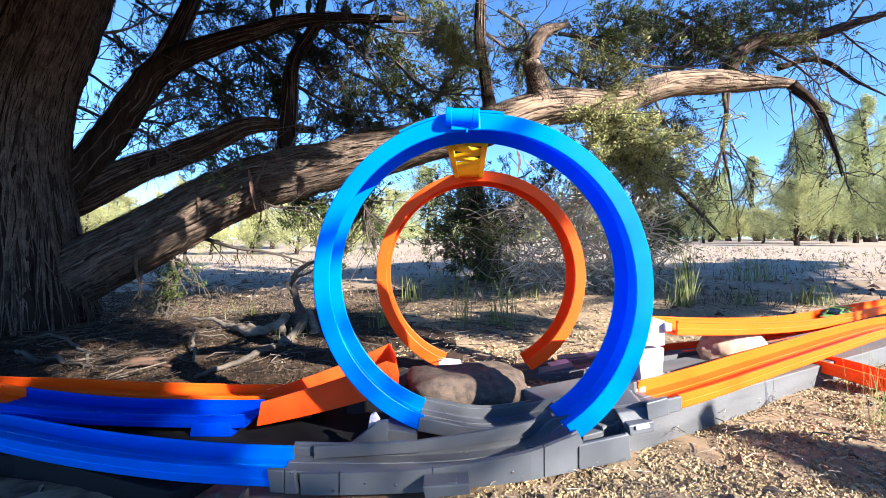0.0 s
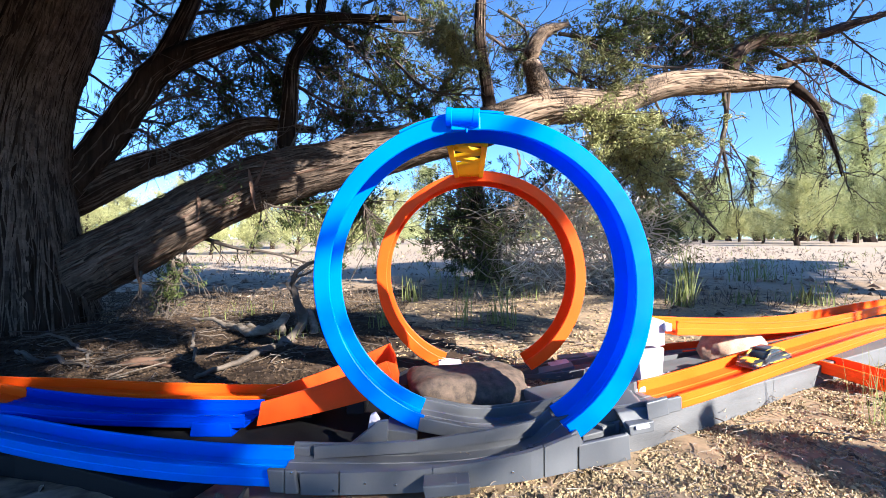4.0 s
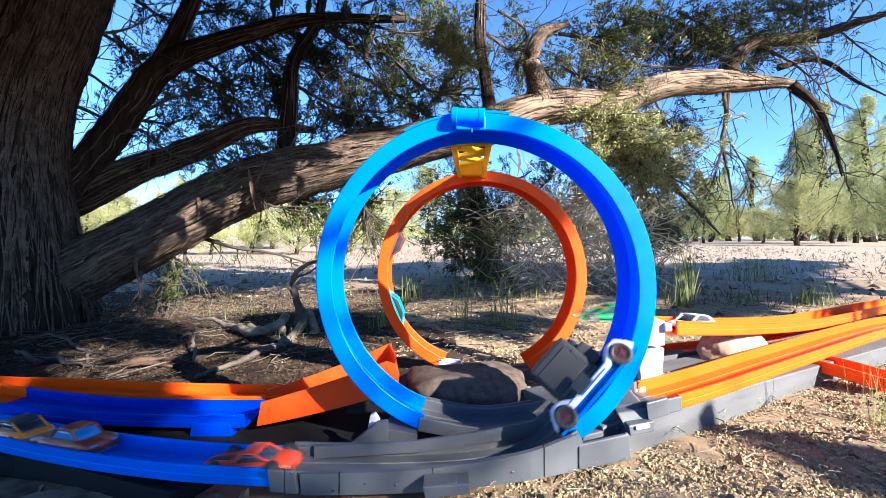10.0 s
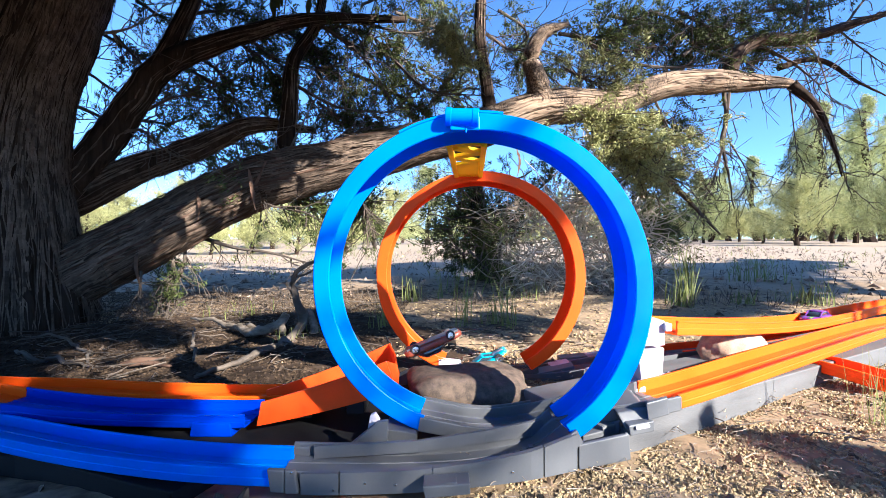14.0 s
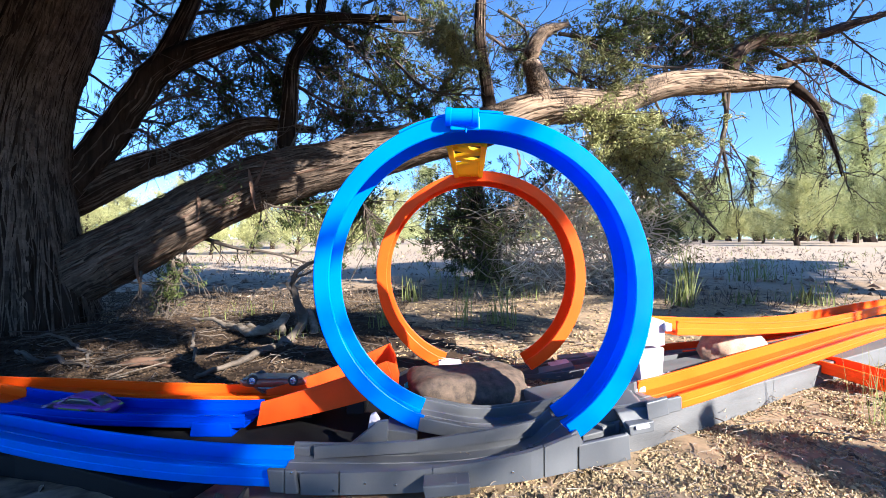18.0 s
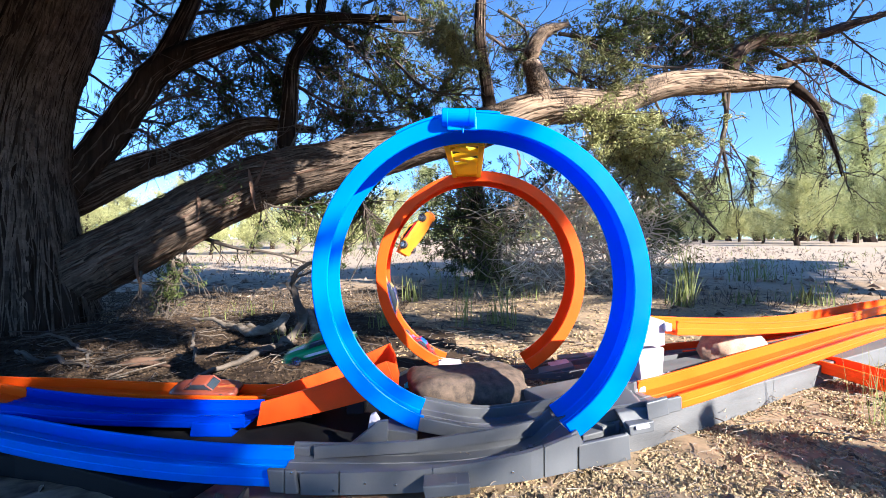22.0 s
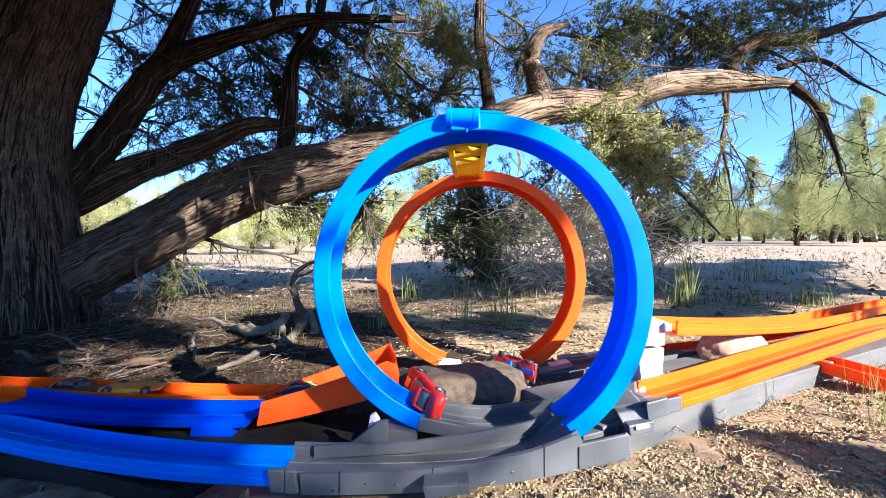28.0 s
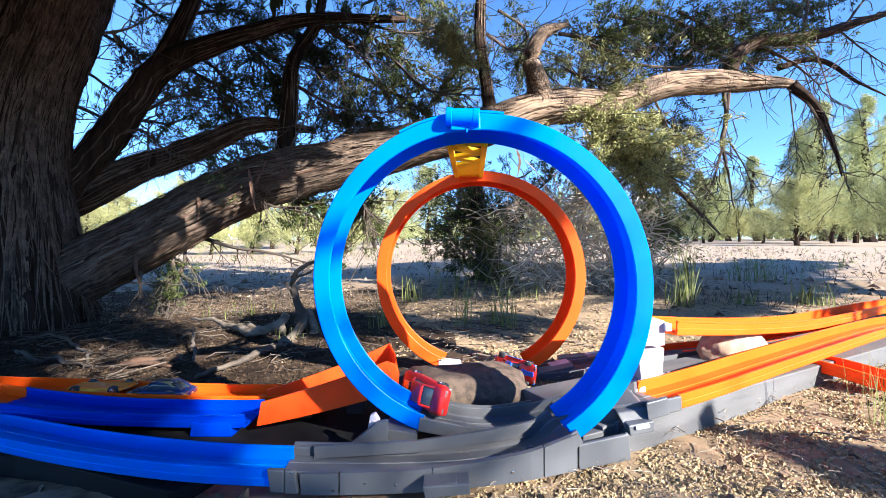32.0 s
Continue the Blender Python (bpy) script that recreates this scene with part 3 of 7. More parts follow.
# ---- grey loop base ----
def loop_stand():
    o = (0.03, 0.36, 0.068)
    thing = empty("loop_stand", Matrix.Translation(o), "dark grey moulded plastic base with two crossing lanes", "toy base")
    ov = np.array(o)
    sweep("entry_lane", np.vstack([ENTRY[-2:], BASE_IN[1:]]) - ov, UP, channel_profile(0.049, 0.013, 0.003), GREY, thing)
    sweep("exit_lane", BASE_OUT - ov, UP, channel_profile(0.047, 0.013, 0.003), GREY, thing)
    # curved inner walls
    p = BASE_IN[(BASE_IN[:, 0] < 0.10)] - ov
    w = [(-0.0260, -0.004), (-0.0236, -0.004), (-0.0236, 0.0150), (-0.0260, 0.0150)]
    sweep("inner_wall", p, UP, [(-a, b) for a, b in w], GREY, thing)
    # the front skirt, higher towards the loop's foot
    tops = curve_through([(-0.105, 0.297, 0.08505), (-0.07607, 0.297, 0.08587), (-0.0185, 0.302, 0.08563), (0.03248, 0.307, 0.08975), (0.06797, 0.313, 0.09359), (0.09682, 0.322, 0.09895), (0.1085, 0.326, 0.1012)], 0.01)
    lows = curve_through([(-0.105, 0.297, 0.07016), (-0.07607, 0.297, 0.06975), (-0.0185, 0.302, 0.06882), (0.03248, 0.307, 0.07052), (0.06797, 0.313, 0.0718), (0.09682, 0.322, 0.07206), (0.1085, 0.326, 0.07212)], 0.01)
    n = min(len(tops), len(lows))
    cuts = [0, int(n * 0.13), int(n * 0.42), int(n * 0.80), n - 1]
    for a, b in zip(cuts, cuts[1:]):
        vs, fs = [], []
        idx = list(range(a, b + 1))
        for k, i in enumerate(idx):
            t = tops[int(round(i * (len(tops) - 1) / (n - 1)))] - ov
            l = lows[int(round(i * (len(lows) - 1) / (n - 1)))] - ov
            g = 0.0005 if k == 0 else -0.0005 if k == len(idx) - 1 else 0.0
            th = np.array((0, 0.0045, 0))
            gv = np.array((g, 0, 0))
            vs += [l + gv, t + gv, t + th + gv, l + th + gv]
        m = len(idx)
        for i in range(m - 1):
            fs += [(i * 4 + j, i * 4 + (j + 1) % 4, i * 4 + 4 + (j + 1) % 4, i * 4 + 4 + j) for j in range(4)]
        fs += [(3, 2, 1, 0), tuple((m - 1) * 4 + j for j in range(4))]
        solid("front_skirt", vs, fs, GREY, thing)
    S = lambda *q: shift(q, o)
    # tray beside the loop's foot
    prism("tray_front", S((0.1107, 0.33, 0.0906), (0.1576, 0.343, 0.09387), (0.159, 0.343, 0.07143), (0.1107, 0.33, 0.06993)), (0.0, 0.004, 0), GREY, thing)
    prism("tray_side", S((0.1566, 0.343, 0.09483), (0.1704, 0.4, 0.0863), (0.1715, 0.4, 0.05568), (0.1585, 0.343, 0.07191)), (-0.003, 0, 0), GREY, thing)
    prism("tray_floor", S((0.1114, 0.332, 0.07716), (0.1585, 0.345, 0.07856), (0.1718, 0.41, 0.06794), (0.1286, 0.4, 0.06682)), (0, 0, -0.003), GREY, thing)
    prism("foot_block", S((0.1215, 0.352, 0.08782), (0.1455, 0.358, 0.09103), (0.146, 0.358, 0.07608), (0.1215, 0.352, 0.0741)), (0, 0.02, 0), GREY, thing)
    prism("hinged_cover", S((0.1522, 0.355, 0.1067), (0.1794, 0.36, 0.1092), (0.1834, 0.358, 0.107), (0.1818, 0.352, 0.09958), (0.1565, 0.347, 0.09592)), (0.004, 0.045, 0.002), GREY, thing)
    latch = prism("latch", S((0.1566, 0.342, 0.101), (0.1812, 0.348, 0.1027), (0.1821, 0.348, 0.09354), (0.1581, 0.342, 0.09195)), (0, 0.014, 0), GREY, thing)
    prism("latch_slot", S((0.1624, 0.3412, 0.1004), (0.1755, 0.3445, 0.1013), (0.176, 0.3445, 0.09847), (0.1629, 0.3412, 0.09754)), (0, 0.004, 0), LILAC, latch, "pale catch", 0.0005)
    prism("track_socket", S((0.1754, 0.35, 0.117), (0.1972, 0.356, 0.1197), (0.1987, 0.356, 0.1043), (0.1773, 0.35, 0.1019)), (0.002, 0.006, 0), GREY, thing)
    prism("track_socket", S((0.1804, 0.405, 0.1068), (0.2043, 0.41, 0.1113), (0.2055, 0.41, 0.09933), (0.1827, 0.405, 0.09722)), (0.002, 0.005, 0), LILAC, thing, "pale grey socket wall")
    prism("side_shelf", S((0.1432, 0.37, 0.09188), (0.1693, 0.385, 0.09726), (0.197, 0.392, 0.1021), (0.1936, 0.38, 0.1014), (0.1567, 0.362, 0.09682)), (0, 0, -0.012), GREY, thing)
    prism("lower_latch", S((-0.01433, 0.286, 0.0824), (0.01924, 0.288, 0.08363), (0.01964, 0.288, 0.07561), (-0.01274, 0.286, 0.07364)), (0, 0.016, 0), GREY, thing)
    prism("lower_latch_pin", S((-0.004827, 0.289, 0.08265), (0.009655, 0.289, 0.08386), (0.009655, 0.289, 0.08104), (-0.004827, 0.289, 0.07983)), (0, 0.012, 0), GREY, thing, bevel=0.0005)
    prism("clip_wall", S((-0.1333, 0.342, 0.08338), (-0.1119, 0.342, 0.0829), (-0.1109, 0.342, 0.07243), (-0.1333, 0.342, 0.07148)), (0, 0.004, 0), GREY, thing)
    prism("clip_wall", S((-0.1287, 0.2955, 0.08917), (-0.116, 0.2955, 0.08876), (-0.116, 0.2955, 0.07189), (-0.1259, 0.2955, 0.07272)), (0, 0.004, 0), GREY, thing)
    prism("clip_wall", S((-0.1154, 0.295, 0.08903), (-0.108, 0.295, 0.08821), (-0.1051, 0.295, 0.07178), (-0.1154, 0.295, 0.07178)), (0, 0.004, 0), GREY, thing)
    for qa, qb, ha, hb in (((-0.1073, 0.338, 0.08533), (-0.02107, 0.344, 0.08719), 0.010, 0.0095), ((-0.02107, 0.344, 0.08719), (0.03724, 0.352, 0.09223), 0.0095, 0.010), ((0.03724, 0.352, 0.09223), (0.07609, 0.362, 0.0953), 0.010, 0.013), ((0.07609, 0.362, 0.0953), (0.1078, 0.376, 0.0956), 0.013, 0.020)):
        qa, qb = Vector(qa) - Vector(o), Vector(qb) - Vector(o)
        prism("lane_divider", [qa, qb, qb - Vector((0, 0, hb)), qa - Vector((0, 0, ha))], (0, 0.003, 0), GREY, thing, bevel=0.0)
    for q in ((-0.07999, 0.2962, 0.07395), (-0.05715, 0.2975, 0.07814), (-0.1102, 0.2942, 0.08742), (0.05334, 0.309, 0.0801), (-0.03502, 0.2995, 0.07615)):
        part("screw", box((0.0016, 0.0008, 0.0016), tuple(Vector(q) - Vector(o)), 0.0003), CHROME, thing, "tiny bright screw")
    prism("slot", S((-0.008641, 0.388, 0.07933), (0.003241, 0.388, 0.07717), (0.003241, 0.388, 0.07555), (-0.008641, 0.388, 0.07771)), (0, 0.0015, 0), BLACK, thing, "narrow dark slot", 0.0)
    for k in range(9):
        c = Vector((0.030 + 0.0055 * k, 0.3375 + 0.0006 * k, 0.0735 + 0.00016 * k * k)) - Vector(o)
        part("raised_mark", box((0.0038, 0.009 - 0.0008 * abs(k - 4), 0.0008), tuple(c), 0.0003, 1.0, None, 4), GREY, thing)
    prism("fin", S((-0.08419, 0.36, 0.07511), (-0.05813, 0.36, 0.09616), (-0.04911, 0.36, 0.09716), (-0.04911, 0.36, 0.07712)), (0, 0.006, 0), GREY, thing)
    prism("fin_cap", S((-0.06939, 0.372, 0.08482), (-0.0668, 0.372, 0.09724), (-0.06214, 0.372, 0.09932), (-0.058, 0.372, 0.09207)), (0, 0.006, 0), LILAC, thing, "pale lilac tab")
    prism("foot_block", S((-0.05282, 0.372, 0.08482), (-0.02434, 0.372, 0.08067), (-0.02434, 0.372, 0.06825), (-0.05282, 0.372, 0.07032)), (0, 0.03, 0), GREY, thing)
    return thing


loop_stand()


def back_stand():
    o = (0.08, 0.6, 0.055)
    thing = empty("back_loop_stand", Matrix.Translation(o), "grey and black plastic base of the orange loop", "toy base")
    S = lambda *q: shift(q, o)
    sweep("lane", BACK_IN[-40:] - np.array(o), UP, channel_profile(0.049, 0.012, 0.003), GREY, thing)
    prism("end_block", S((0.1345, 0.575, 0.07311), (0.1889, 0.585, 0.08144), (0.1905, 0.585, 0.05538), (0.1369, 0.575, 0.0507)), (0.004, 0.03, 0), GREY, thing)
    prism("angled_plate", S((0.1114, 0.58, 0.07319), (0.1364, 0.58, 0.08449), (0.1381, 0.58, 0.05058), (0.1243, 0.58, 0.0522)), (0, 0.006, 0), GREY, thing)
    prism("top_plate", S((0.1595, 0.6, 0.07712), (0.1886, 0.605, 0.08241), (0.1888, 0.6, 0.07378), (0.1607, 0.595, 0.07027)), (0, 0.02, 0), LILAC, thing, "pale grey plate")
    prism("black_rail", S((-0.03615, 0.53, 0.05007), (0.1135, 0.54, 0.05532), (0.1807, 0.55, 0.05937), (0.1845, 0.55, 0.04559), (0.1135, 0.54, 0.04329), (-0.03615, 0.53, 0.03974)), (0, 0.02, 0), BLACK, thing, "black rail under the lanes")
    prism("side_block", S((0.1795, 0.62, 0.08344), (0.2245, 0.63, 0.08426), (0.2263, 0.63, 0.06672), (0.1812, 0.62, 0.06445)), (0, 0.02, 0), GREY, thing)
    prism("white_tab", S((0.2192, 0.64, 0.08341), (0.2588, 0.65, 0.08623), (0.2588, 0.65, 0.07538), (0.22, 0.64, 0.07272)), (0, 0.008, 0), LILAC, thing, "white plastic tab")
    prism("pink_tab", S((0.196, 0.55, 0.08616), (0.2144, 0.55, 0.08999), (0.2128, 0.55, 0.05937), (0.1975, 0.55, 0.0609)), (0, 0.01, 0), LILAC, thing, "pale pink tab")
    prism("white_tab", S((-0.006682, 0.6, 0.08714), (0.02673, 0.6, 0.0838), (0.02673, 0.6, 0.07545), (-0.006682, 0.6, 0.07712)), (0, 0.012, 0), LILAC, thing, "white plastic tab")
    prism("left_plate", S((-0.06268, 0.57, 0.06989), (-0.04285, 0.57, 0.08021), (-0.003229, 0.58, 0.07723), (-0.001615, 0.58, 0.04897), (-0.0603, 0.57, 0.04847)), (0, 0.02, 0), GREY, thing)
    return thing


back_stand()


def jump_tower():
    o = (0.25, 0.47, 0.085)
    thing = empty("jump_tower", Matrix.Translation(o), "stacked pale lilac plastic blocks carrying the jump track", "tower")
    S = lambda *q: shift(q, o)
    prism("lower_block", S((0.2179, 0.455, 0.1366), (0.251, 0.46, 0.1379), (0.2484, 0.46, 0.1021), (0.2229, 0.455, 0.1012)), (0, 0.05, 0), LILAC, thing)
    prism("upper_block", S((0.2215, 0.452, 0.1701), (0.2495, 0.456, 0.1694), (0.2495, 0.456, 0.1415), (0.2215, 0.452, 0.1412)), (0, 0.052, 0), LILAC, thing)
    prism("tab", S((0.2468, 0.45, 0.1673), (0.2554, 0.452, 0.1669), (0.2554, 0.452, 0.1581), (0.2468, 0.45, 0.1585)), (0, 0.012, 0), LILAC, thing)
    prism("notch_block", S((0.2107, 0.47, 0.1133), (0.2264, 0.47, 0.1198), (0.229, 0.47, 0.09626), (0.212, 0.47, 0.0871)), (0, 0.03, 0), LILAC, thing)
    for k in range(4):
        a, b = Vector((0.1918, 0.42, 0.1021)) + Vector((k * 0.013, 0.004 * k, 0)), Vector((0.2394, 0.47, 0.1015)) + Vector((k * 0.010, 0.004 * k, 0))
        d = b - a
        ob = part("floor_rib", box((d.length, 0.004, 0.006), (0, 0, 0), 0.0008), LILAC, thing)
        ob.matrix_basis = Matrix.Translation((a + b) / 2 - Vector(o)) @ d.to_track_quat("X", "Z").to_matrix().to_4x4()
    prism("deck", S((0.1803, 0.41, 0.1079), (0.26, 0.46, 0.1066), (0.3952, 0.52, 0.09872), (0.4256, 0.56, 0.09488), (0.2287, 0.52, 0.08569)), (0, 0, -0.006), LILAC, thing, "lilac deck plate")
    return thing


jump_tower()


def rock(name, at, size, mat, label, seed, rz=0, square=3.2):
    bm = bmesh.new()
    bmesh.ops.create_icosphere(bm, subdivisions=5, radius=1.0)
    for v in bm.verts:
        n = noise.noise(v.co * 1.3 + Vector((seed, 0, 0))) * 0.28 + noise.noise(v.co * 3.1 + Vector((0, seed, 0))) * 0.1
        n += noise.noise(v.co * 9 + Vector((0, seed, 0))) * 0.03 + noise.noise(v.co * 26 + Vector((0, seed, 0))) * 0.022 + noise.noise(v.co * 60) * 0.012
        c = v.co.copy()
        k = (abs(c.x) ** square + abs(c.y) ** square + abs(c.z) ** square) ** (-1 / square)
        v.co = Vector((c.x * k * size[0], c.y * k * size[1], c.z * k * size[2])) * (1 + n * 0.6)
    ob = part(name, bm, mat, None, label, True)
    ob.matrix_basis = pose(*at, 0, 0, rz)
    return tagged(ob, label, "rock")


rock("rock", (0.0315, 0.49, 0.0715), (0.071, 0.045, 0.0335), STONE, "flat-topped brown sandstone lying inside the loop", 3, 0, 4.5)
rock("rock", (0.4145, 0.585, 0.1075), (0.050, 0.026, 0.031), STONE_PALE, "pale pinkish sandstone wedged beside the orange tracks", 9, 8, 2.1)



# ---- bark, twigs and leaves ----
def quads_mesh(name, q, mat, parent=None, label=""):
    """One mesh of loose four-cornered blades, from an array (n, 4, 3)."""
    q = np.asarray(q, np.float32)
    n = len(q)
    me = bpy.data.meshes.new(name)
    me.vertices.add(n * 4)
    me.vertices.foreach_set("co", q.reshape(-1))
    me.loops.add(n * 4)
    me.loops.foreach_set("vertex_index", np.arange(n * 4, dtype=np.int32))
    me.polygons.add(n)
    me.polygons.foreach_set("loop_start", np.arange(0, n * 4, 4, dtype=np.int32))
    me.materials.append(mat)
    me.update(calc_edges=True)
    ob = new(name, me)
    ob.parent = parent
    if label:
        ob["label"] = label
    return tagged(ob, kind="stuff")


def unit(v):
    return v / (np.linalg.norm(v, axis=-1, keepdims=True) + 1e-9)


def blades(c, d, rng, size, m=8, wide=0.075, loose=0.75, puff=0.20):
    """Small pointed blades, m round each centre c along d."""
    n = len(c)
    dd = unit(d[:, None] + loose * rng.randn(n, m, 3))
    ln = (size * (0.5 + 0.8 * rng.rand(n, m)))[..., None]
    side = unit(np.cross(dd, rng.randn(n, m, 3))) * ln * wide
    p0 = c[:, None] + dd * ln * 0.1 + puff * size * rng.randn(n, m, 3)
    return np.stack([p0, p0 + dd * ln * 0.5 + side, p0 + dd * ln, p0 + dd * ln * 0.5 - side], 2).reshape(-1, 4, 3)


def bark_strips(p, radii, count, rng, longest=0.3, widest=0.012, lift=0.012):
    """Loose ribbons of bark along a limb."""
    t = unit(np.gradient(p, axis=0))
    ref = np.array([0.0, 0, 1]) if abs(t[:, 2]).mean() < 0.8 else np.array([1.0, 0, 0])
    s = unit(np.cross(t, ref))
    u = np.cross(s, t)
    r = np.interp(np.linspace(0, 1, len(p)), np.linspace(0, 1, len(radii)), radii)
    seg = np.concatenate([[0], np.cumsum(np.linalg.norm(np.diff(p, axis=0), axis=1))])
    out = []
    for _ in range(count):
        a = rng.rand() * 2 * np.pi
        ln, w = longest * (0.3 + 0.7 * rng.rand()), widest * (0.3 + 0.7 * rng.rand())
        s0 = rng.rand() * max(0.01, seg[-1] - ln)
        k = np.linspace(s0, s0 + ln, 6)
        curl = lift * (rng.rand() ** 2) * np.array([1.0, 0.35, 0.05, 0.0, 0.15, 0.6])
        tw = a + np.cumsum(rng.randn(6) * 0.04)
        pts = np.stack([np.interp(k, seg, p[:, i]) for i in range(3)], 1)
        ss = np.stack([np.interp(k, seg, s[:, i]) for i in range(3)], 1)
        uu = np.stack([np.interp(k, seg, u[:, i]) for i in range(3)], 1)
        rr = np.interp(k, seg, r)
        nrm = np.cos(tw)[:, None] * ss + np.sin(tw)[:, None] * uu
        tan = -np.sin(tw)[:, None] * ss + np.cos(tw)[:, None] * uu
        c = pts + nrm * (rr * 1.05 + 0.002 + curl)[:, None]
        wd = (w * np.array([0.3, 0.9, 1, 1, 0.8, 0.25]))[:, None]
        A, B = c - tan * wd, c + tan * wd
        out += [np.stack([A[i], B[i], B[i + 1], A[i + 1]]) for i in range(5)]
    return np.array(out)


juniper = empty("juniper_tree", pose(-1.0, 1.2, 0.05), "old juniper with shaggy bark, leaning limb and dark foliage", "tree")
ORIGIN = np.array((-1.0, 1.2, 0.05))


def bark_limb(points, radii, mat, seed, name="limb", seg=24, ridges=9, strips=60, parent=None, origin=ORIGIN, longest=0.3):
    p = curve_through([np.array(q) - origin for q in points], 0.02)
    rng = np.random.RandomState(seed)
    wob = np.cumsum(rng.randn(*p.shape) * 0.0010, axis=0)
    p = p + wob - np.linspace(0, 1, len(p))[:, None] * wob[-1]
    v, f = tube(p, radii, seg, 0.0, seed, ridges)
    pile = Pile()
    pile.add(v, f)
    ob = pile.make(name, mat, parent or juniper, smooth=True)
    if strips:
        if max(radii) > 0.08 and strips > 500:
            quads_mesh("torn_bark", bark_strips(p, radii, 130, rng, 0.50, 0.0050, 0.050), BARK_SHRED, ob, "long torn ribbons of bark")
        quads_mesh("loose_bark", bark_strips(p, radii, int(strips * 2.4), rng, longest, 0.11 * min(0.03, max(radii)), 0.014), BARK_SHRED if mat in (BARK, BARK_MID) else mat, ob, "peeling shreds of bark")
    return ob


def leafy(points, r0, twigs, seed, spread=0.28, size=0.022, droop=0.35, mat=LEAF, name="bough", bare=0.15, parent=None, origin=ORIGIN, wood=TWIG, m=15, per=8):
    """A bough: a thin branch with side twigs, each carrying tufts of small blades."""
    rng = np.random.RandomState(seed)
    p = curve_through([np.array(q) - origin for q in points], 0.03)
    p = p + np.cumsum(rng.randn(*p.shape) * 0.003, axis=0)
    pile = Pile()
    pile.add(*tube(p, [r0, r0 * 0.75, r0 * 0.4], 7, 0.08, seed))
    t = unit(np.gradient(p, axis=0))
    cs, ds = [], []
    for _ in range(twigs):
        i = int((bare + (1 - bare) * rng.rand()) * (len(p) - 1))
        d = unit(t[i] * 0.5 + 0.8 * rng.randn(3) + np.array([0, 0, -droop * rng.rand()]))
        ln = spread * (0.35 + 0.75 * rng.rand())
        k = np.linspace(0, 1, 7)[:, None]
        bend = 0.25 * ln * rng.randn(3) + np.array([0, 0, -droop * 0.3 * ln])
        q = p[i] + d * ln * k + bend * k * k
        pile.add(*tube(q, [0.0035, 0.002, 0.001], 4))
        for _s in range(per):
            kk = 0.2 + 0.8 * rng.rand()
            c = p[i] + d * ln * kk + bend * kk * kk
            cs.append(c + 0.028 * rng.randn(3) * ln / 0.28)
            ds.append(d + 0.6 * rng.randn(3))
    ob = pile.make(name, wood, parent or juniper)
    if per:
        quads_mesh("foliage", blades(np.array(cs), unit(np.array(ds)), rng, size, m, 0.15, 0.6, 0.5), mat, ob, "scaly green foliage")
    return ob


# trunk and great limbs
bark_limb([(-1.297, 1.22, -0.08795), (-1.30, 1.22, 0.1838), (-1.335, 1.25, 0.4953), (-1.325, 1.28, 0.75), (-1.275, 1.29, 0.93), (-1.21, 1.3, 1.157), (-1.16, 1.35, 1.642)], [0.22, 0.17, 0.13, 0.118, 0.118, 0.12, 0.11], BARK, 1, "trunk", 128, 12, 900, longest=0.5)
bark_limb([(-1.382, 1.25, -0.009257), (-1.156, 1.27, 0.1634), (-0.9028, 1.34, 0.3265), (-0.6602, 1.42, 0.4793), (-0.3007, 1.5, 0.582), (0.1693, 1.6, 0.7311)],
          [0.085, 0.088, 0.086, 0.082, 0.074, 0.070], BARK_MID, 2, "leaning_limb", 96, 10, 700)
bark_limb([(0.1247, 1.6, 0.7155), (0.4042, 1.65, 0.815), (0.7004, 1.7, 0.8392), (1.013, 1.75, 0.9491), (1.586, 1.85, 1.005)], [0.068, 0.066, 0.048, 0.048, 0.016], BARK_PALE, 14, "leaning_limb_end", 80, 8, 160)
bark_limb([(-1.371, 1.36, 0.3655), (-1.199, 1.45, 0.6355), (-1.056, 1.52, 0.9292), (-0.8107, 1.6, 1.087), (-0.5301, 1.7, 1.211), (-0.1604, 1.8, 1.267)], [0.06, 0.052, 0.043, 0.032, 0.022, 0.012], BARK, 3, strips=70)
bark_limb([(-1.411, 1.4, 0.365), (-1.178, 1.5, 0.530), (-0.9985, 1.58, 0.6305), (-0.7718, 1.66, 0.756), (-0.5457, 1.75, 0.7591)], [0.062, 0.056, 0.046, 0.032, 0.012], BARK, 4, strips=80)
bark_limb([(-1.073, 1.5, 0.8785), (-1.023, 1.55, 1.05), (-0.9666, 1.6, 1.277), (-0.9279, 1.65, 1.538)], [0.035, 0.03, 0.026, 0.02], BARK, 5, strips=30)
bark_limb([(-0.6291, 1.62, 0.6243), (-0.6285, 1.66, 0.83), (-0.6247, 1.7, 1.033), (-0.5457, 1.75, 1.227), (-0.5111, 1.8, 1.505)], [0.036, 0.030, 0.024, 0.018, 0.014], BARK, 6, strips=40)
bark_limb([(0.1941, 1.66, 0.7722), (0.1751, 1.7, 0.9859), (0.1599, 1.74, 1.197), (0.1804, 1.8, 1.48)], [0.028, 0.024, 0.022, 0.02], BARK, 7, strips=30)
# the stub takes the pale bark to look sunlit
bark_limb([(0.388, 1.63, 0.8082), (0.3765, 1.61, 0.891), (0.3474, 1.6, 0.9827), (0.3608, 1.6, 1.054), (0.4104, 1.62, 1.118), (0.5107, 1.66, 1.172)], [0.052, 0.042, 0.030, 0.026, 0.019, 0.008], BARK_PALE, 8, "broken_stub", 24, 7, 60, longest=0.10)
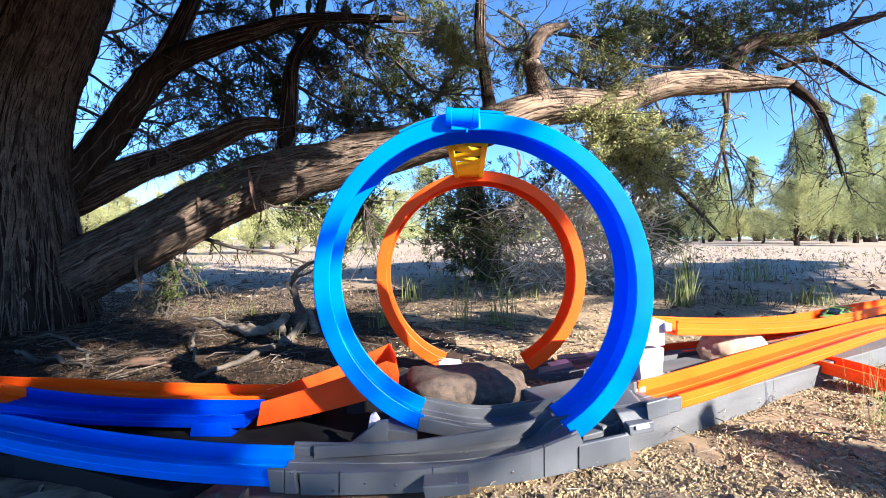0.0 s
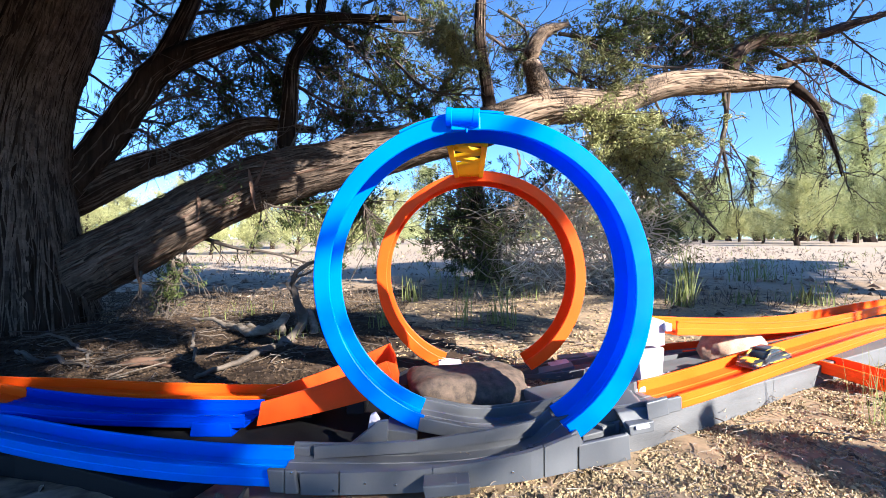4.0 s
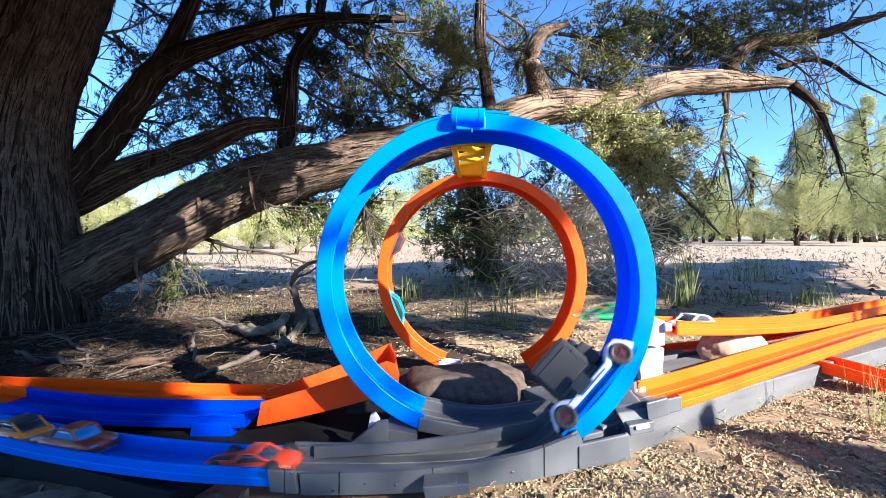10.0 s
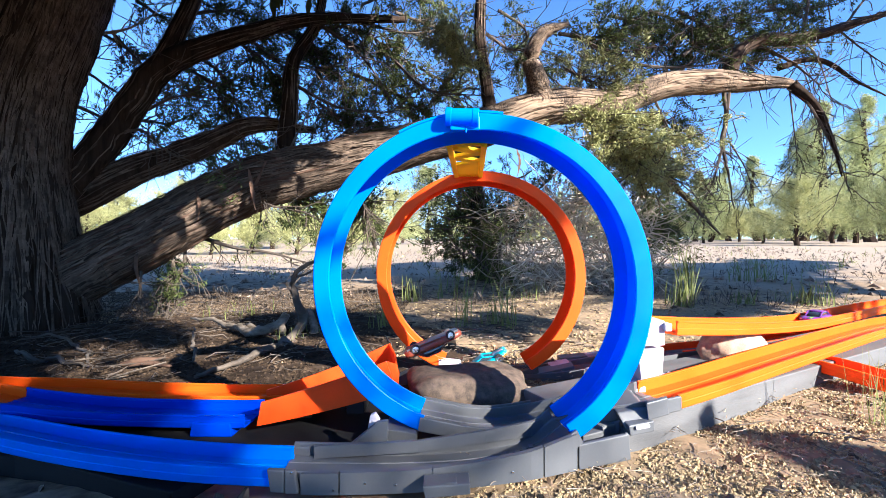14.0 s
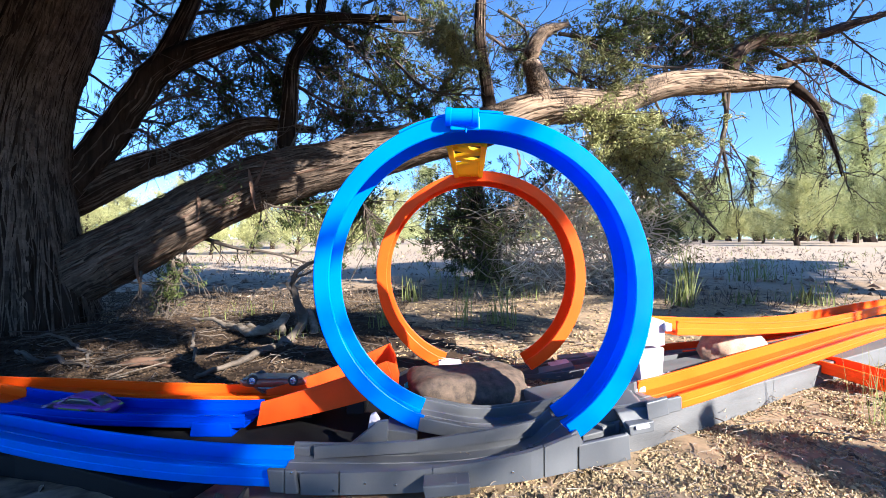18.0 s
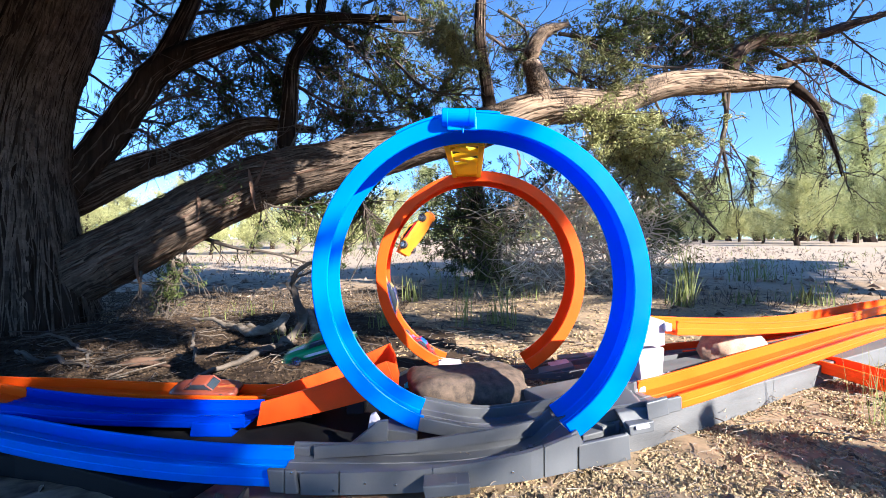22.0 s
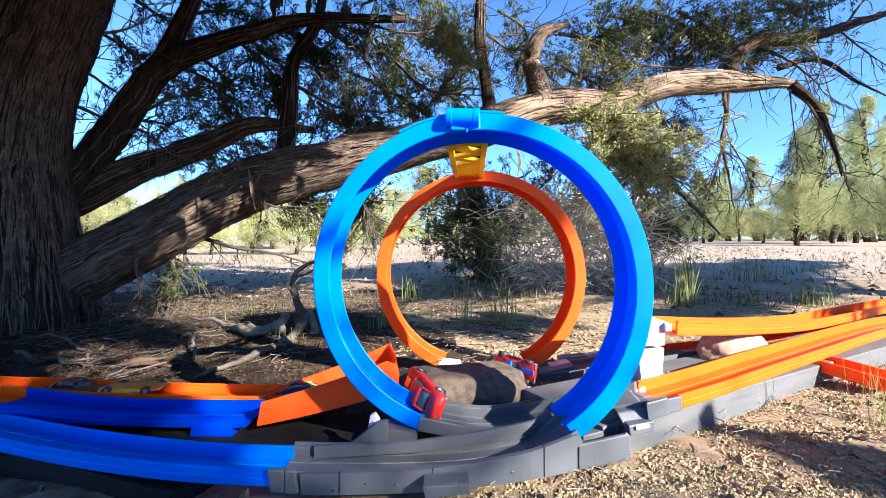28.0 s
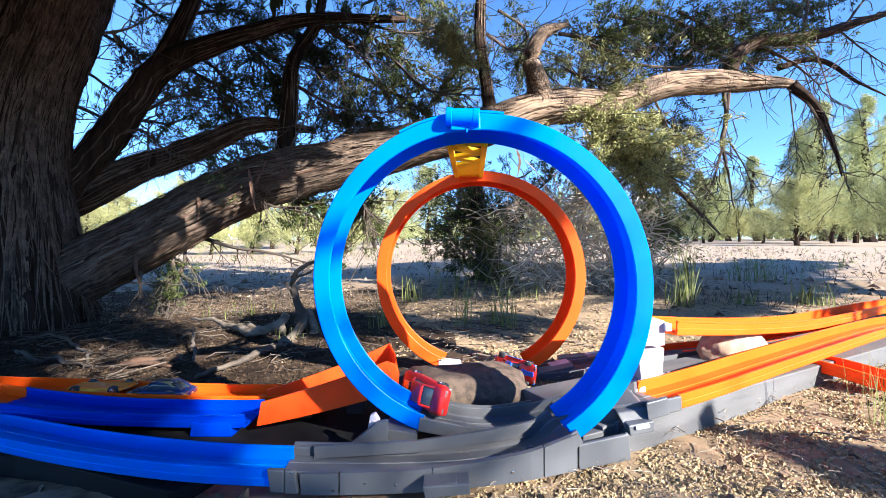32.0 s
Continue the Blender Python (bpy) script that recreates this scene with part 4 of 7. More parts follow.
bark_limb([(0.587, 1.68, 0.8136), (0.6724, 1.66, 0.7029), (0.8226, 1.66, 0.6105), (0.9728, 1.68, 0.4979), (1.162, 1.7, 0.3115)], [0.030, 0.020, 0.013, 0.008, 0.003], TWIG, 9, strips=30, longest=0.12)
bark_limb([(1.268, 1.8, 1.004), (1.307, 1.82, 1.101), (1.432, 1.85, 1.2), (1.709, 1.9, 1.236), (2.188, 2, 1.408), (2.678, 2.1, 1.568)], [0.032, 0.028, 0.022, 0.016, 0.009, 0.005], BARK, 10, strips=20)
bark_limb([(1.586, 1.85, 0.9994), (1.671, 1.83, 0.9021), (1.725, 1.82, 0.7719), (1.789, 1.82, 0.5768)], [0.024, 0.014, 0.009, 0.003], BARK, 11, strips=12, longest=0.1)
bark_limb([(1.241, 1.79, 0.9502), (1.232, 1.77, 0.8068), (1.21, 1.76, 0.7179), (1.24, 1.76, 0.5709), (1.264, 1.76, 0.4239)], [0.010, 0.008, 0.008, 0.004, 0.0015], TWIG, 12, strips=12, longest=0.1)
bark_limb([(1.535, 1.85, 1.077), (1.743, 1.88, 1.129), (1.92, 1.9, 1.046), (2.095, 1.92, 0.9743)], [0.014, 0.011, 0.007, 0.003], BARK, 13, strips=0)


def dead_twigs(name, points, r, twigs, seed, spread=0.22, mat=TWIG, down=0.6):
    """A bare branch with fine side twigs."""
    rng = np.random.RandomState(seed)
    p = curve_through([np.array(q) - ORIGIN for q in points], 0.03)
    pile = Pile()
    pile.add(*tube(p, [r, r * 0.6, r * 0.25], 6, 0.1, seed))
    t = unit(np.gradient(p, axis=0))
    for _ in range(twigs):
        i = rng.randint(1, len(p))
        d = unit(t[i] * 0.6 + 0.7 * rng.randn(3) + np.array([0, 0, -down]))
        ln = spread * (0.3 + 0.8 * rng.rand())
        k = np.linspace(0, 1, 6)[:, None]
        q = p[i] + d * ln * k + np.cumsum(rng.randn(6, 3) * 0.09 * ln, axis=0) * k
        pile.add(*tube(q, [r * 0.35, 0.0012], 4))
        for _2 in range(2):
            j = rng.randint(1, 6)
            d2 = unit(d + 0.7 * rng.randn(3))
            pile.add(*tube(q[j] + d2 * ln * 0.45 * k, [0.0016, 0.0008], 3))
    return pile.make(name, mat, juniper)


dead_twigs("dead_branch", [(1.254, 1.78, 0.9339), (1.222, 1.76, 0.7424), (1.164, 1.75, 0.5448), (1.086, 1.75, 0.3986)], 0.007, 26, 31)
dead_twigs("dead_branch", [(1.24, 1.76, 0.7179), (1.313, 1.76, 0.5954), (1.343, 1.76, 0.4852)], 0.004, 12, 32)
dead_twigs("dead_branch", [(1.608, 1.84, 0.9825), (1.687, 1.82, 0.8226), (1.763, 1.82, 0.6832), (1.814, 1.82, 0.5312)], 0.007, 24, 33)
dead_twigs("dead_branch", [(1.582, 1.86, 1.029), (1.591, 1.84, 0.7904), (1.608, 1.84, 0.6367)], 0.004, 12, 34)
dead_twigs("dead_branch", [(1.682, 1.9, 1.244), (1.743, 1.88, 1.116), (1.808, 1.88, 0.9068)], 0.006, 14, 35, mat=DEAD)
dead_twigs("dead_branch", [(1.682, 1.9, 1.258), (1.727, 1.92, 1.402), (1.781, 1.95, 1.61)], 0.009, 10, 36, down=0.0)
dead_twigs("dead_branch", [(1.86, 1.92, 1.295), (2.004, 1.93, 1.193), (2.188, 1.95, 1.094)], 0.006, 16, 37, down=0.2)
dead_twigs("dead_branch", [(1.943, 1.95, 1.338), (2.046, 1.97, 1.459), (2.216, 2, 1.589)], 0.006, 14, 38, down=-0.2)
dead_twigs("dead_branch", [(0.9002, 1.72, 0.8749), (0.972, 1.72, 0.7312), (1.068, 1.72, 0.5876)], 0.005, 16, 39)
dead_twigs("dead_branch", [(0.5684, 1.66, 0.7838), (0.6301, 1.64, 0.5719), (0.6643, 1.64, 0.3893)], 0.005, 14, 40, mat=DEAD)
dead_twigs("dead_branch", [(-0.8263, 1.4, 0.287), (-0.6992, 1.38, 0.2519), (-0.5755, 1.36, 0.2367), (-0.4327, 1.34, 0.1996)], 0.008, 12, 41, 0.14)
dead_twigs("dead_branch", [(-0.8721, 1.38, 0.2711), (-0.8784, 1.36, 0.1572), (-0.9401, 1.34, 0.06534)], 0.006, 22, 42, 0.2)
dead_twigs("dead_branch", [(-0.6009, 1.52, 0.5695), (-0.5303, 1.5, 0.6906), (-0.4677, 1.5, 0.8158)], 0.005, 14, 43, 0.15, DEAD_GREY)
dead_twigs("dead_branch", [(-1.159, 1.45, 0.6557), (-1.078, 1.45, 0.6759), (-0.9836, 1.46, 0.5975), (-0.8323, 1.48, 0.5405)], 0.006, 14, 44)
dead_twigs("dead_branch", [(-1.261, 1.5, 1.046), (-1.195, 1.55, 1.094), (-1.122, 1.6, 1.188)], 0.007, 14, 45, 0.2, DEAD)
dead_twigs("dead_branch", [(-0.6704, 1.4, 0.5248), (-0.6032, 1.38, 0.4056), (-0.4687, 1.38, 0.3768)], 0.005, 16, 46, 0.15)
dead_twigs("dead_branch", [(-0.9514, 1.28, 0.1805), (-0.9529, 1.27, 0.1103), (-1.007, 1.26, 0.04129)], 0.004, 14, 47, 0.15)

for k, pts in enumerate(([(-1.463, 1.8, 1.205), (-1.313, 1.8, 1.054), (-1.138, 1.8, 0.9791)], [(-1.189, 1.6, 0.7867), (-1.066, 1.65, 0.8724), (-0.9087, 1.7, 0.8676)], [(-1.074, 1.7, 1.081), (-0.9087, 1.7, 0.9623), (-0.8377, 1.7, 0.7493)], [(-0.8377, 1.7, 1.152), (-0.672, 1.7, 1.033), (-0.4482, 1.75, 1.008)],
                          [(-0.6247, 1.7, 0.9386), (-0.4354, 1.7, 0.844), (-0.229, 1.75, 0.8371)], [(-0.5457, 1.75, 1.227), (-0.3508, 1.75, 1.081), (-0.2046, 1.75, 0.8614)], [(-0.3608, 1.8, 1.255), (-0.1353, 1.8, 1.205), (0.09271, 1.85, 1.283)], [(-0.2105, 1.8, 1.079), (-0.06013, 1.8, 0.9541), (0.1904, 1.8, 0.929)],
                          [(0.1851, 1.75, 1.178), (0.3069, 1.75, 1.105), (0.4287, 1.75, 1.154)], [(0.5348, 1.7, 1.152), (0.7004, 1.7, 1.081), (0.9646, 1.75, 1.129)], [(0.7698, 1.75, 1.056), (0.989, 1.75, 1.032), (1.268, 1.8, 1.079)], [(1.071, 1.85, 1.334), (1.252, 1.85, 1.231), (1.406, 1.85, 1.077)],
                          [(-0.6993, 1.6, 0.6086), (-0.5145, 1.65, 0.6657), (-0.3408, 1.7, 0.7493)], [(-0.4354, 1.7, 0.56), (-0.3408, 1.7, 0.4417), (-0.2934, 1.7, 0.2997)], [(-1.524, 1.7, 0.844), (-1.335, 1.7, 0.773), (-1.169, 1.7, 0.8203)], [(1.432, 1.85, 1.18), (1.586, 1.85, 1.102), (1.715, 1.85, 0.9994)])):
    dead_twigs("branch", pts, 0.008, 22, 500 + k, 0.26, TWIG, 0.1)

# leafy boughs of the crown; those in SUNLIT take the sun-yellowed leaf colour
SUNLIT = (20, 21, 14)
BOUGHS = (
    ([(-1.597, 1.9, 1.258), (-1.459, 2, 1.171), (-1.327, 2.1, 1.042)], 24), ([(-1.765, 2, 1.116), (-1.619, 2.1, 1.042), (-1.482, 2.2, 1.141)], 16),
    ([(-1.145, 1.7, 1.033), (-1.012, 1.8, 0.9791), (-0.9362, 1.9, 0.8609)], 60), ([(-1.138, 1.8, 1.28), (-0.9627, 1.9, 1.363), (-0.7906, 2, 1.311)], 60),
    ([(-0.8614, 1.7, 1.128), (-0.7405, 1.75, 1.008), (-0.7116, 1.8, 0.8538)], 64), ([(-0.7617, 1.8, 1.255), (-0.5768, 1.85, 1.154), (-0.4337, 1.9, 0.9932)], 80),
    ([(-0.5863, 1.8, 1.23), (-0.3808, 1.9, 1.258), (-0.1782, 2, 1.171)], 80), ([(-0.5612, 1.8, 0.904), (-0.4337, 1.9, 0.8477), (-0.2895, 2, 0.8653)], 70),
    ([(-0.4337, 1.9, 1.073), (-0.2339, 2, 1.004), (-0.07016, 2.1, 0.9106)], 70), ([(-0.2339, 2, 1.422), (-0.04092, 2.1, 1.393), (0.1409, 2.2, 1.294)], 46),
    ([(-0.1347, 2.2, 1.233), (0.05122, 2.3, 1.15), (0.1871, 2.4, 0.9549)], 36), ([(0.1654, 1.8, 1.205), (0.09271, 1.85, 1.102), (0.01587, 1.9, 1.046)], 24),
    ([(0.2673, 2, 1.422), (0.4268, 2.1, 1.364), (0.3552, 2.2, 1.202)], 34), ([(0.4875, 1.7, 1.152), (0.6236, 1.75, 1.154), (0.8168, 1.8, 1.205)], 56),
    ([(0.5262, 1.75, 1.032), (0.6295, 1.7, 0.9623), (0.8045, 1.72, 0.9228)], 64), ([(0.7829, 1.9, 1.337), (0.9935, 1.95, 1.284), (1.158, 2, 1.171)], 70),
    ([(0.968, 1.9, 1.363), (1.211, 1.95, 1.311), (1.409, 2, 1.227)], 64), ([(1.097, 1.85, 1.128), (1.259, 1.9, 1.258), (1.52, 2, 1.394)], 54),
    ([(1.329, 1.85, 1.128), (1.55, 1.9, 1.231), (1.826, 2, 1.311)], 40), ([(1.548, 2, 1.422), (1.815, 2.05, 1.451), (2.035, 2.1, 1.51)], 36),
    ([(0.6454, 1.68, 0.7902), (0.7533, 1.66, 0.6913), (0.9027, 1.68, 0.6499)], 62), ([(0.7004, 1.7, 0.6783), (0.8188, 1.7, 0.6073), (0.9371, 1.7, 0.5837)], 56),
    ([(0.8886, 1.9, 0.8874), (1.102, 2, 0.8931), (1.26, 2.1, 0.8376)], 44), ([(-0.4482, 1.75, 0.5935), (-0.3608, 1.8, 0.453), (-0.3451, 1.85, 0.3041)], 52),
    ([(-0.7183, 1.5, 0.44), (-0.5696, 1.55, 0.4463), (-0.4543, 1.6, 0.3859)], 44), ([(-1.382, 1.7, 0.8203), (-1.228, 1.75, 0.8005), (-1.062, 1.8, 0.8538)], 18),
    ([(-1.145, 1.7, 0.6546), (-0.9841, 1.75, 0.7153), (-0.8118, 1.8, 0.7286)], 40), ([(-0.441, 2.2, 1.57), (-0.2689, 2.3, 1.694), (-0.01336, 2.4, 1.69)], 40),
    ([(-1.439, 1.9, 1.416), (-1.347, 2, 1.366), (-1.239, 2.1, 1.305)], 34), ([(0.4543, 2.4, 1.389), (0.6821, 2.5, 1.297), (0.8179, 2.6, 1.231)], 40),
)
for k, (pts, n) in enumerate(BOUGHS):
    leafy(pts, 0.008, int(n * 0.8), 100 + k, 0.25, 0.015, mat=LEAF_SUNLIT if k in SUNLIT else LEAF, m=24)
# sprays that hang below the pale limb, with sunlight put into their colour
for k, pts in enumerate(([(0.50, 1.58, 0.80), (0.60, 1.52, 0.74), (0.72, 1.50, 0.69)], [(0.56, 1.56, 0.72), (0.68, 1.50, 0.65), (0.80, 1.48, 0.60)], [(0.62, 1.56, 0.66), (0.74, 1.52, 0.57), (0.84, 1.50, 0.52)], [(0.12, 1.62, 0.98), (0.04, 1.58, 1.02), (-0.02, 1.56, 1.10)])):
    leafy(pts, 0.006, 46, 700 + k, 0.13, 0.014, 0.3, LEAF_SUNLIT, m=20)
# the crown goes on over trunk and clearing: unseen boughs added for shade
rng_top = np.random.RandomState(77)
for k in range(40):
    x, y, z = -2.9 + 2.7 * rng_top.rand(), 0.65 + 1.3 * rng_top.rand(), 1.6 + 1.2 * rng_top.rand()
    leafy([(x, y, z), (x + 0.25, y - 0.1, z + 0.1), (x + 0.5, y, z + 0.05)], 0.014, 26, 200 + k, 0.45, 0.10, 0.3, m=14, per=12)
for k in range(38):
    x, y = -2.3 + 2.1 * rng_top.rand(), 0.15 + 1.3 * rng_top.rand()
    z = 0.78 + 0.62 * y + 0.5 * rng_top.rand()
    leafy([(x - 0.2, y, z), (x, y - 0.1, z + 0.08), (x + 0.2, y, z + 0.03)], 0.012, 26, 260 + k, 0.40, 0.10, 0.15, m=14, per=12)
leafy([(-0.9163, 1.36, 0.2519), (-0.8841, 1.34, 0.1773), (-0.9077, 1.32, 0.1048)], 0.004, 18, 240, 0.12, 0.012, 0.8)


def hanging_bark(points, wide, seed):
    """A torn strip of bark that dangles from a limb."""
    rng = np.random.RandomState(seed)
    p = curve_through([np.array(q) - ORIGIN for q in points], 0.012)
    w = wide * np.sin(np.linspace(0.5, 3.0, len(p)))[:, None]
    side = unit(np.array((1.0, 0.4, 0.2)) + 0.2 * rng.randn(len(p), 3))
    a, b = p - side * w, p + side * w
    v = np.concatenate([a, b, b + np.array((0, 0.002, 0)), a + np.array((0, 0.002, 0))])
    n = len(p)
    f = [(k * n + i, ((k + 1) % 4) * n + i, ((k + 1) % 4) * n + i + 1, k * n + i + 1) for k in range(4) for i in range(n - 1)]
    return solid("hanging_bark", v, f, BARK_MID, juniper, "torn strip of hanging bark")


hanging_bark([(0.2859, 1.58, 0.6437), (0.2972, 1.57, 0.5909), (0.2885, 1.57, 0.5319)], 0.0060, 1)
hanging_bark([(-0.6225, 1.3, 0.5052), (-0.6069, 1.29, 0.4403), (-0.5962, 1.29, 0.3739)], 0.0060, 2)
hanging_bark([(-0.5769, 1.32, 0.5366), (-0.5999, 1.31, 0.4706), (-0.6273, 1.31, 0.4251)], 0.0045, 3)
hanging_bark([(-0.7822, 1.28, 0.4478), (-0.7637, 1.27, 0.3932), (-0.7672, 1.27, 0.3402)], 0.0040, 4)
hanging_bark([(0.8688, 1.66, 0.4718), (0.882, 1.65, 0.4246), (0.8774, 1.65, 0.3671)], 0.0030, 5)
hanging_bark([(-0.9303, 1.24, 0.269), (-0.9314, 1.23, 0.2003), (-0.9177, 1.23, 0.1319)], 0.0045, 6)
hanging_bark([(0.6986, 1.64, 0.7659), (0.6761, 1.63, 0.7061), (0.6489, 1.63, 0.6561)], 0.0040, 7)



# ---- a second juniper behind the loops, with a tangle of dead branches ----
back_tree = empty("juniper_tree", pose(0.25, 2.5, 0.05), "low dark juniper bush with bleached dead branches", "tree")
BO = np.array((0.25, 2.5, 0.05))
bark_limb([(0.3274, 2.45, -0.1558), (0.2993, 2.5, 0.04468), (0.2389, 2.6, 0.3984), (0.2105, 2.7, 0.9678)], [0.07, 0.06, 0.045, 0.02], BARK, 60, "trunk", 16, 6, 20, back_tree, BO)
for k, (pts, n) in enumerate((([(0.2993, 2.5, -0.02492), (0.1253, 2.5, 0.2187), (0.02088, 2.5, 0.3927)], 90), ([(0.2645, 2.5, 0.1491), (0.1949, 2.5, 0.3927), (0.02171, 2.6, 0.5793)], 90), ([(0.2993, 2.5, 0.1143), (0.3341, 2.5, 0.3579), (0.4037, 2.5, 0.6015)], 90),
                              ([(0.2751, 2.6, 0.326), (0.2105, 2.7, 0.592), (0.09772, 2.7, 0.7799)], 80), ([(0.3474, 2.6, 0.2898), (0.5646, 2.6, 0.5793), (0.7455, 2.6, 0.7603)], 80), ([(0.7366, 2.7, 0.4041), (1.037, 2.7, 0.6672), (1.3, 2.7, 0.7048)], 80),
                              ([(1.112, 2.7, 0.2913), (1.338, 2.7, 0.4417), (1.526, 2.7, 0.5168)], 90), ([(1.144, 2.6, 0.145), (1.252, 2.6, 0.2536), (1.433, 2.6, 0.326)], 50), ([(0.2645, 2.5, -0.02492), (0.2873, 2.4, 0.0863), (0.3207, 2.4, 0.1865)], 40))):
    leafy(pts, 0.010, int(n * 0.6), 300 + k, 0.28, 0.017, 0.2, LEAF, "bough", 0.1, back_tree, BO, m=24)


def tangle(name, parent, origin, centre, size, count, seed, mat=DEAD, r=0.006):
    rng = np.random.RandomState(seed)
    pile = Pile()
    c, sz = np.array(centre) - origin, np.array(size)
    for _ in range(count):
        n = 7
        start = c + sz * (rng.rand(3) - 0.5) * np.array((0.8, 0.8, 0.9))
        d = unit(rng.randn(3) * np.array((1, 0.5, 0.8)))
        turn = np.cumsum(rng.randn(n, 3) * 0.28, axis=0)
        steps = unit(d + turn) * (0.02 + 0.022 * rng.rand())
        p = start + np.cumsum(steps, axis=0)
        rr = r * (0.25 + 0.75 * rng.rand() ** 2)
        pile.add(*tube(p, [rr, rr * 0.7, rr * 0.3], 5, 0.1))
    return tagged(pile.make(name, mat, parent), kind="stuff")


tangle("dead_brush", back_tree, BO, (0.5417, 2.15, 0.253), (0.62, 0.3, 0.62), 520, 71, r=0.0042)
tangle("dead_brush", back_tree, BO, (0.8758, 2.2, 0.1306), (0.40, 0.3, 0.46), 240, 72, r=0.0038)
tangle("dead_brush", back_tree, BO, (0.68, 1.86, 0.31), (0.72, 0.16, 0.46), 560, 74, DEAD_SUNLIT, 0.0044)
tangle("dead_brush", back_tree, BO, (0.2433, 2.3, 0.4453), (0.45, 0.2, 0.5), 90, 73, TWIG)


# ---- driftwood and fallen sticks ----
def wood_piece(name, points, radii, mat, label, seed, twigs=()):
    o = np.array(points[0])
    p = curve_through([np.array(q) - o for q in points], 0.012)
    rng = np.random.RandomState(seed)
    p = p + np.cumsum(rng.randn(*p.shape) * 0.0022, axis=0)
    thing = solid(name, *tube(p, radii, 12, 0.08, seed, 5), mat, smooth=True)
    thing.location = tuple(o)
    for tw in twigs:
        q = curve_through([np.array(w) - o for w in tw], 0.012)
        part_ob = solid("stub", *tube(q, [radii[-1] * 1.2, 0.002], 7, 0.1, seed), mat, thing, smooth=True)
    return tagged(thing, label, "dead wood")


wood_piece("driftwood", [(-0.6798, 1.1, 0.0632), (-0.6054, 1.09, 0.06034), (-0.5075, 1.03, 0.05644), (-0.413, 0.945, 0.054), (-0.3709, 0.955, 0.05857), (-0.3421, 0.96, 0.08296)], [0.002, 0.005, 0.007, 0.009, 0.010, 0.009], DRIFT, "bleached twisted dead branch on the dark soil", 81,
           ([(-0.413, 0.945, 0.05663), (-0.3899, 0.94, 0.07074), (-0.378, 0.93, 0.08559)], [(-0.3716, 0.94, 0.06027), (-0.3702, 0.93, 0.07653), (-0.3592, 0.925, 0.08905)], [(-0.4788, 1, 0.0593), (-0.4396, 0.96, 0.05757), (-0.3961, 0.93, 0.05711)]))
wood_piece("driftwood", [(-0.3789, 0.62, 0.053), (-0.3581, 0.67, 0.054), (-0.3496, 0.73, 0.057), (-0.3453, 0.79, 0.059), (-0.34, 0.86, 0.05487), (-0.3314, 0.93, 0.07265), (-0.3295, 0.97, 0.09472)], [0.003, 0.005, 0.007, 0.008, 0.009, 0.009], DEAD_GREY, "grey weathered fallen branch", 82,
           ([(-0.34, 0.86, 0.05487), (-0.3145, 0.84, 0.05006), (-0.2935, 0.83, 0.04781)],))
wood_piece("driftwood", [(-0.3294, 0.99, 0.09704), (-0.31, 0.96, 0.07094), (-0.3022, 0.92, 0.04638), (-0.2761, 0.87, 0.03565)], [0.009, 0.010, 0.008, 0.003], DRIFT, "bleached root stump of fallen branch", 87)
wood_piece("bare_sapling", [(-0.3329, 0.98, 0.0672), (-0.3492, 0.98, 0.104), (-0.3629, 0.98, 0.1422), (-0.3656, 0.98, 0.1832), (-0.3465, 0.98, 0.2104), (-0.3118, 1, 0.2208)], [0.012, 0.010, 0.007, 0.006, 0.005, 0.003], TWIG, "thin dark bare crooked stem", 83,
           ([(-0.3629, 0.98, 0.1422), (-0.3727, 0.97, 0.1636), (-0.3835, 0.97, 0.1703)], [(-0.3656, 0.98, 0.1832), (-0.3295, 0.97, 0.1892), (-0.2957, 0.97, 0.2108)]))
wood_piece("fallen_stick", [(-0.8921, 0.85, 0.03584), (-0.784, 0.8, 0.03285), (-0.7283, 0.8, 0.03508), (-0.6149, 0.75, 0.03598)], [0.003, 0.0045, 0.004, 0.002], DEAD_GREY, "thin pale fallen stick", 84)
wood_piece("fallen_stick", [(-1.001, 0.98, 0.0331), (-0.973, 1, 0.03981), (-0.8873, 0.96, 0.03753), (-0.7442, 0.85, 0.03584), (-0.6581, 0.77, 0.03671), (-0.6077, 0.745, 0.03534)], [0.0025, 0.0035, 0.003, 0.002], DEAD_GREY, "thin pale curved fallen twig", 85)
wood_piece("bark_piece", [(-0.5782, 0.73, 0.04271), (-0.5679, 0.75, 0.04225), (-0.5456, 0.77, 0.04099), (-0.5038, 0.78, 0.04479)], [0.003, 0.007, 0.006, 0.003], BARK_MID, "broken piece of brown bark", 86)
wood_piece("bark_piece", [(-0.5447, 0.7, 0.0444), (-0.5129, 0.71, 0.04344), (-0.4553, 0.69, 0.04446)], [0.002, 0.005, 0.002], BARK_MID, "broken piece of brown bark", 88)
wood_piece("fallen_stick", [(-0.44, 0.72, 0.05056), (-0.484, 0.82, 0.05139), (-0.5893, 0.98, 0.05356)], [0.002, 0.003, 0.0015], DEAD_GREY, "thin forked grey stick", 89)


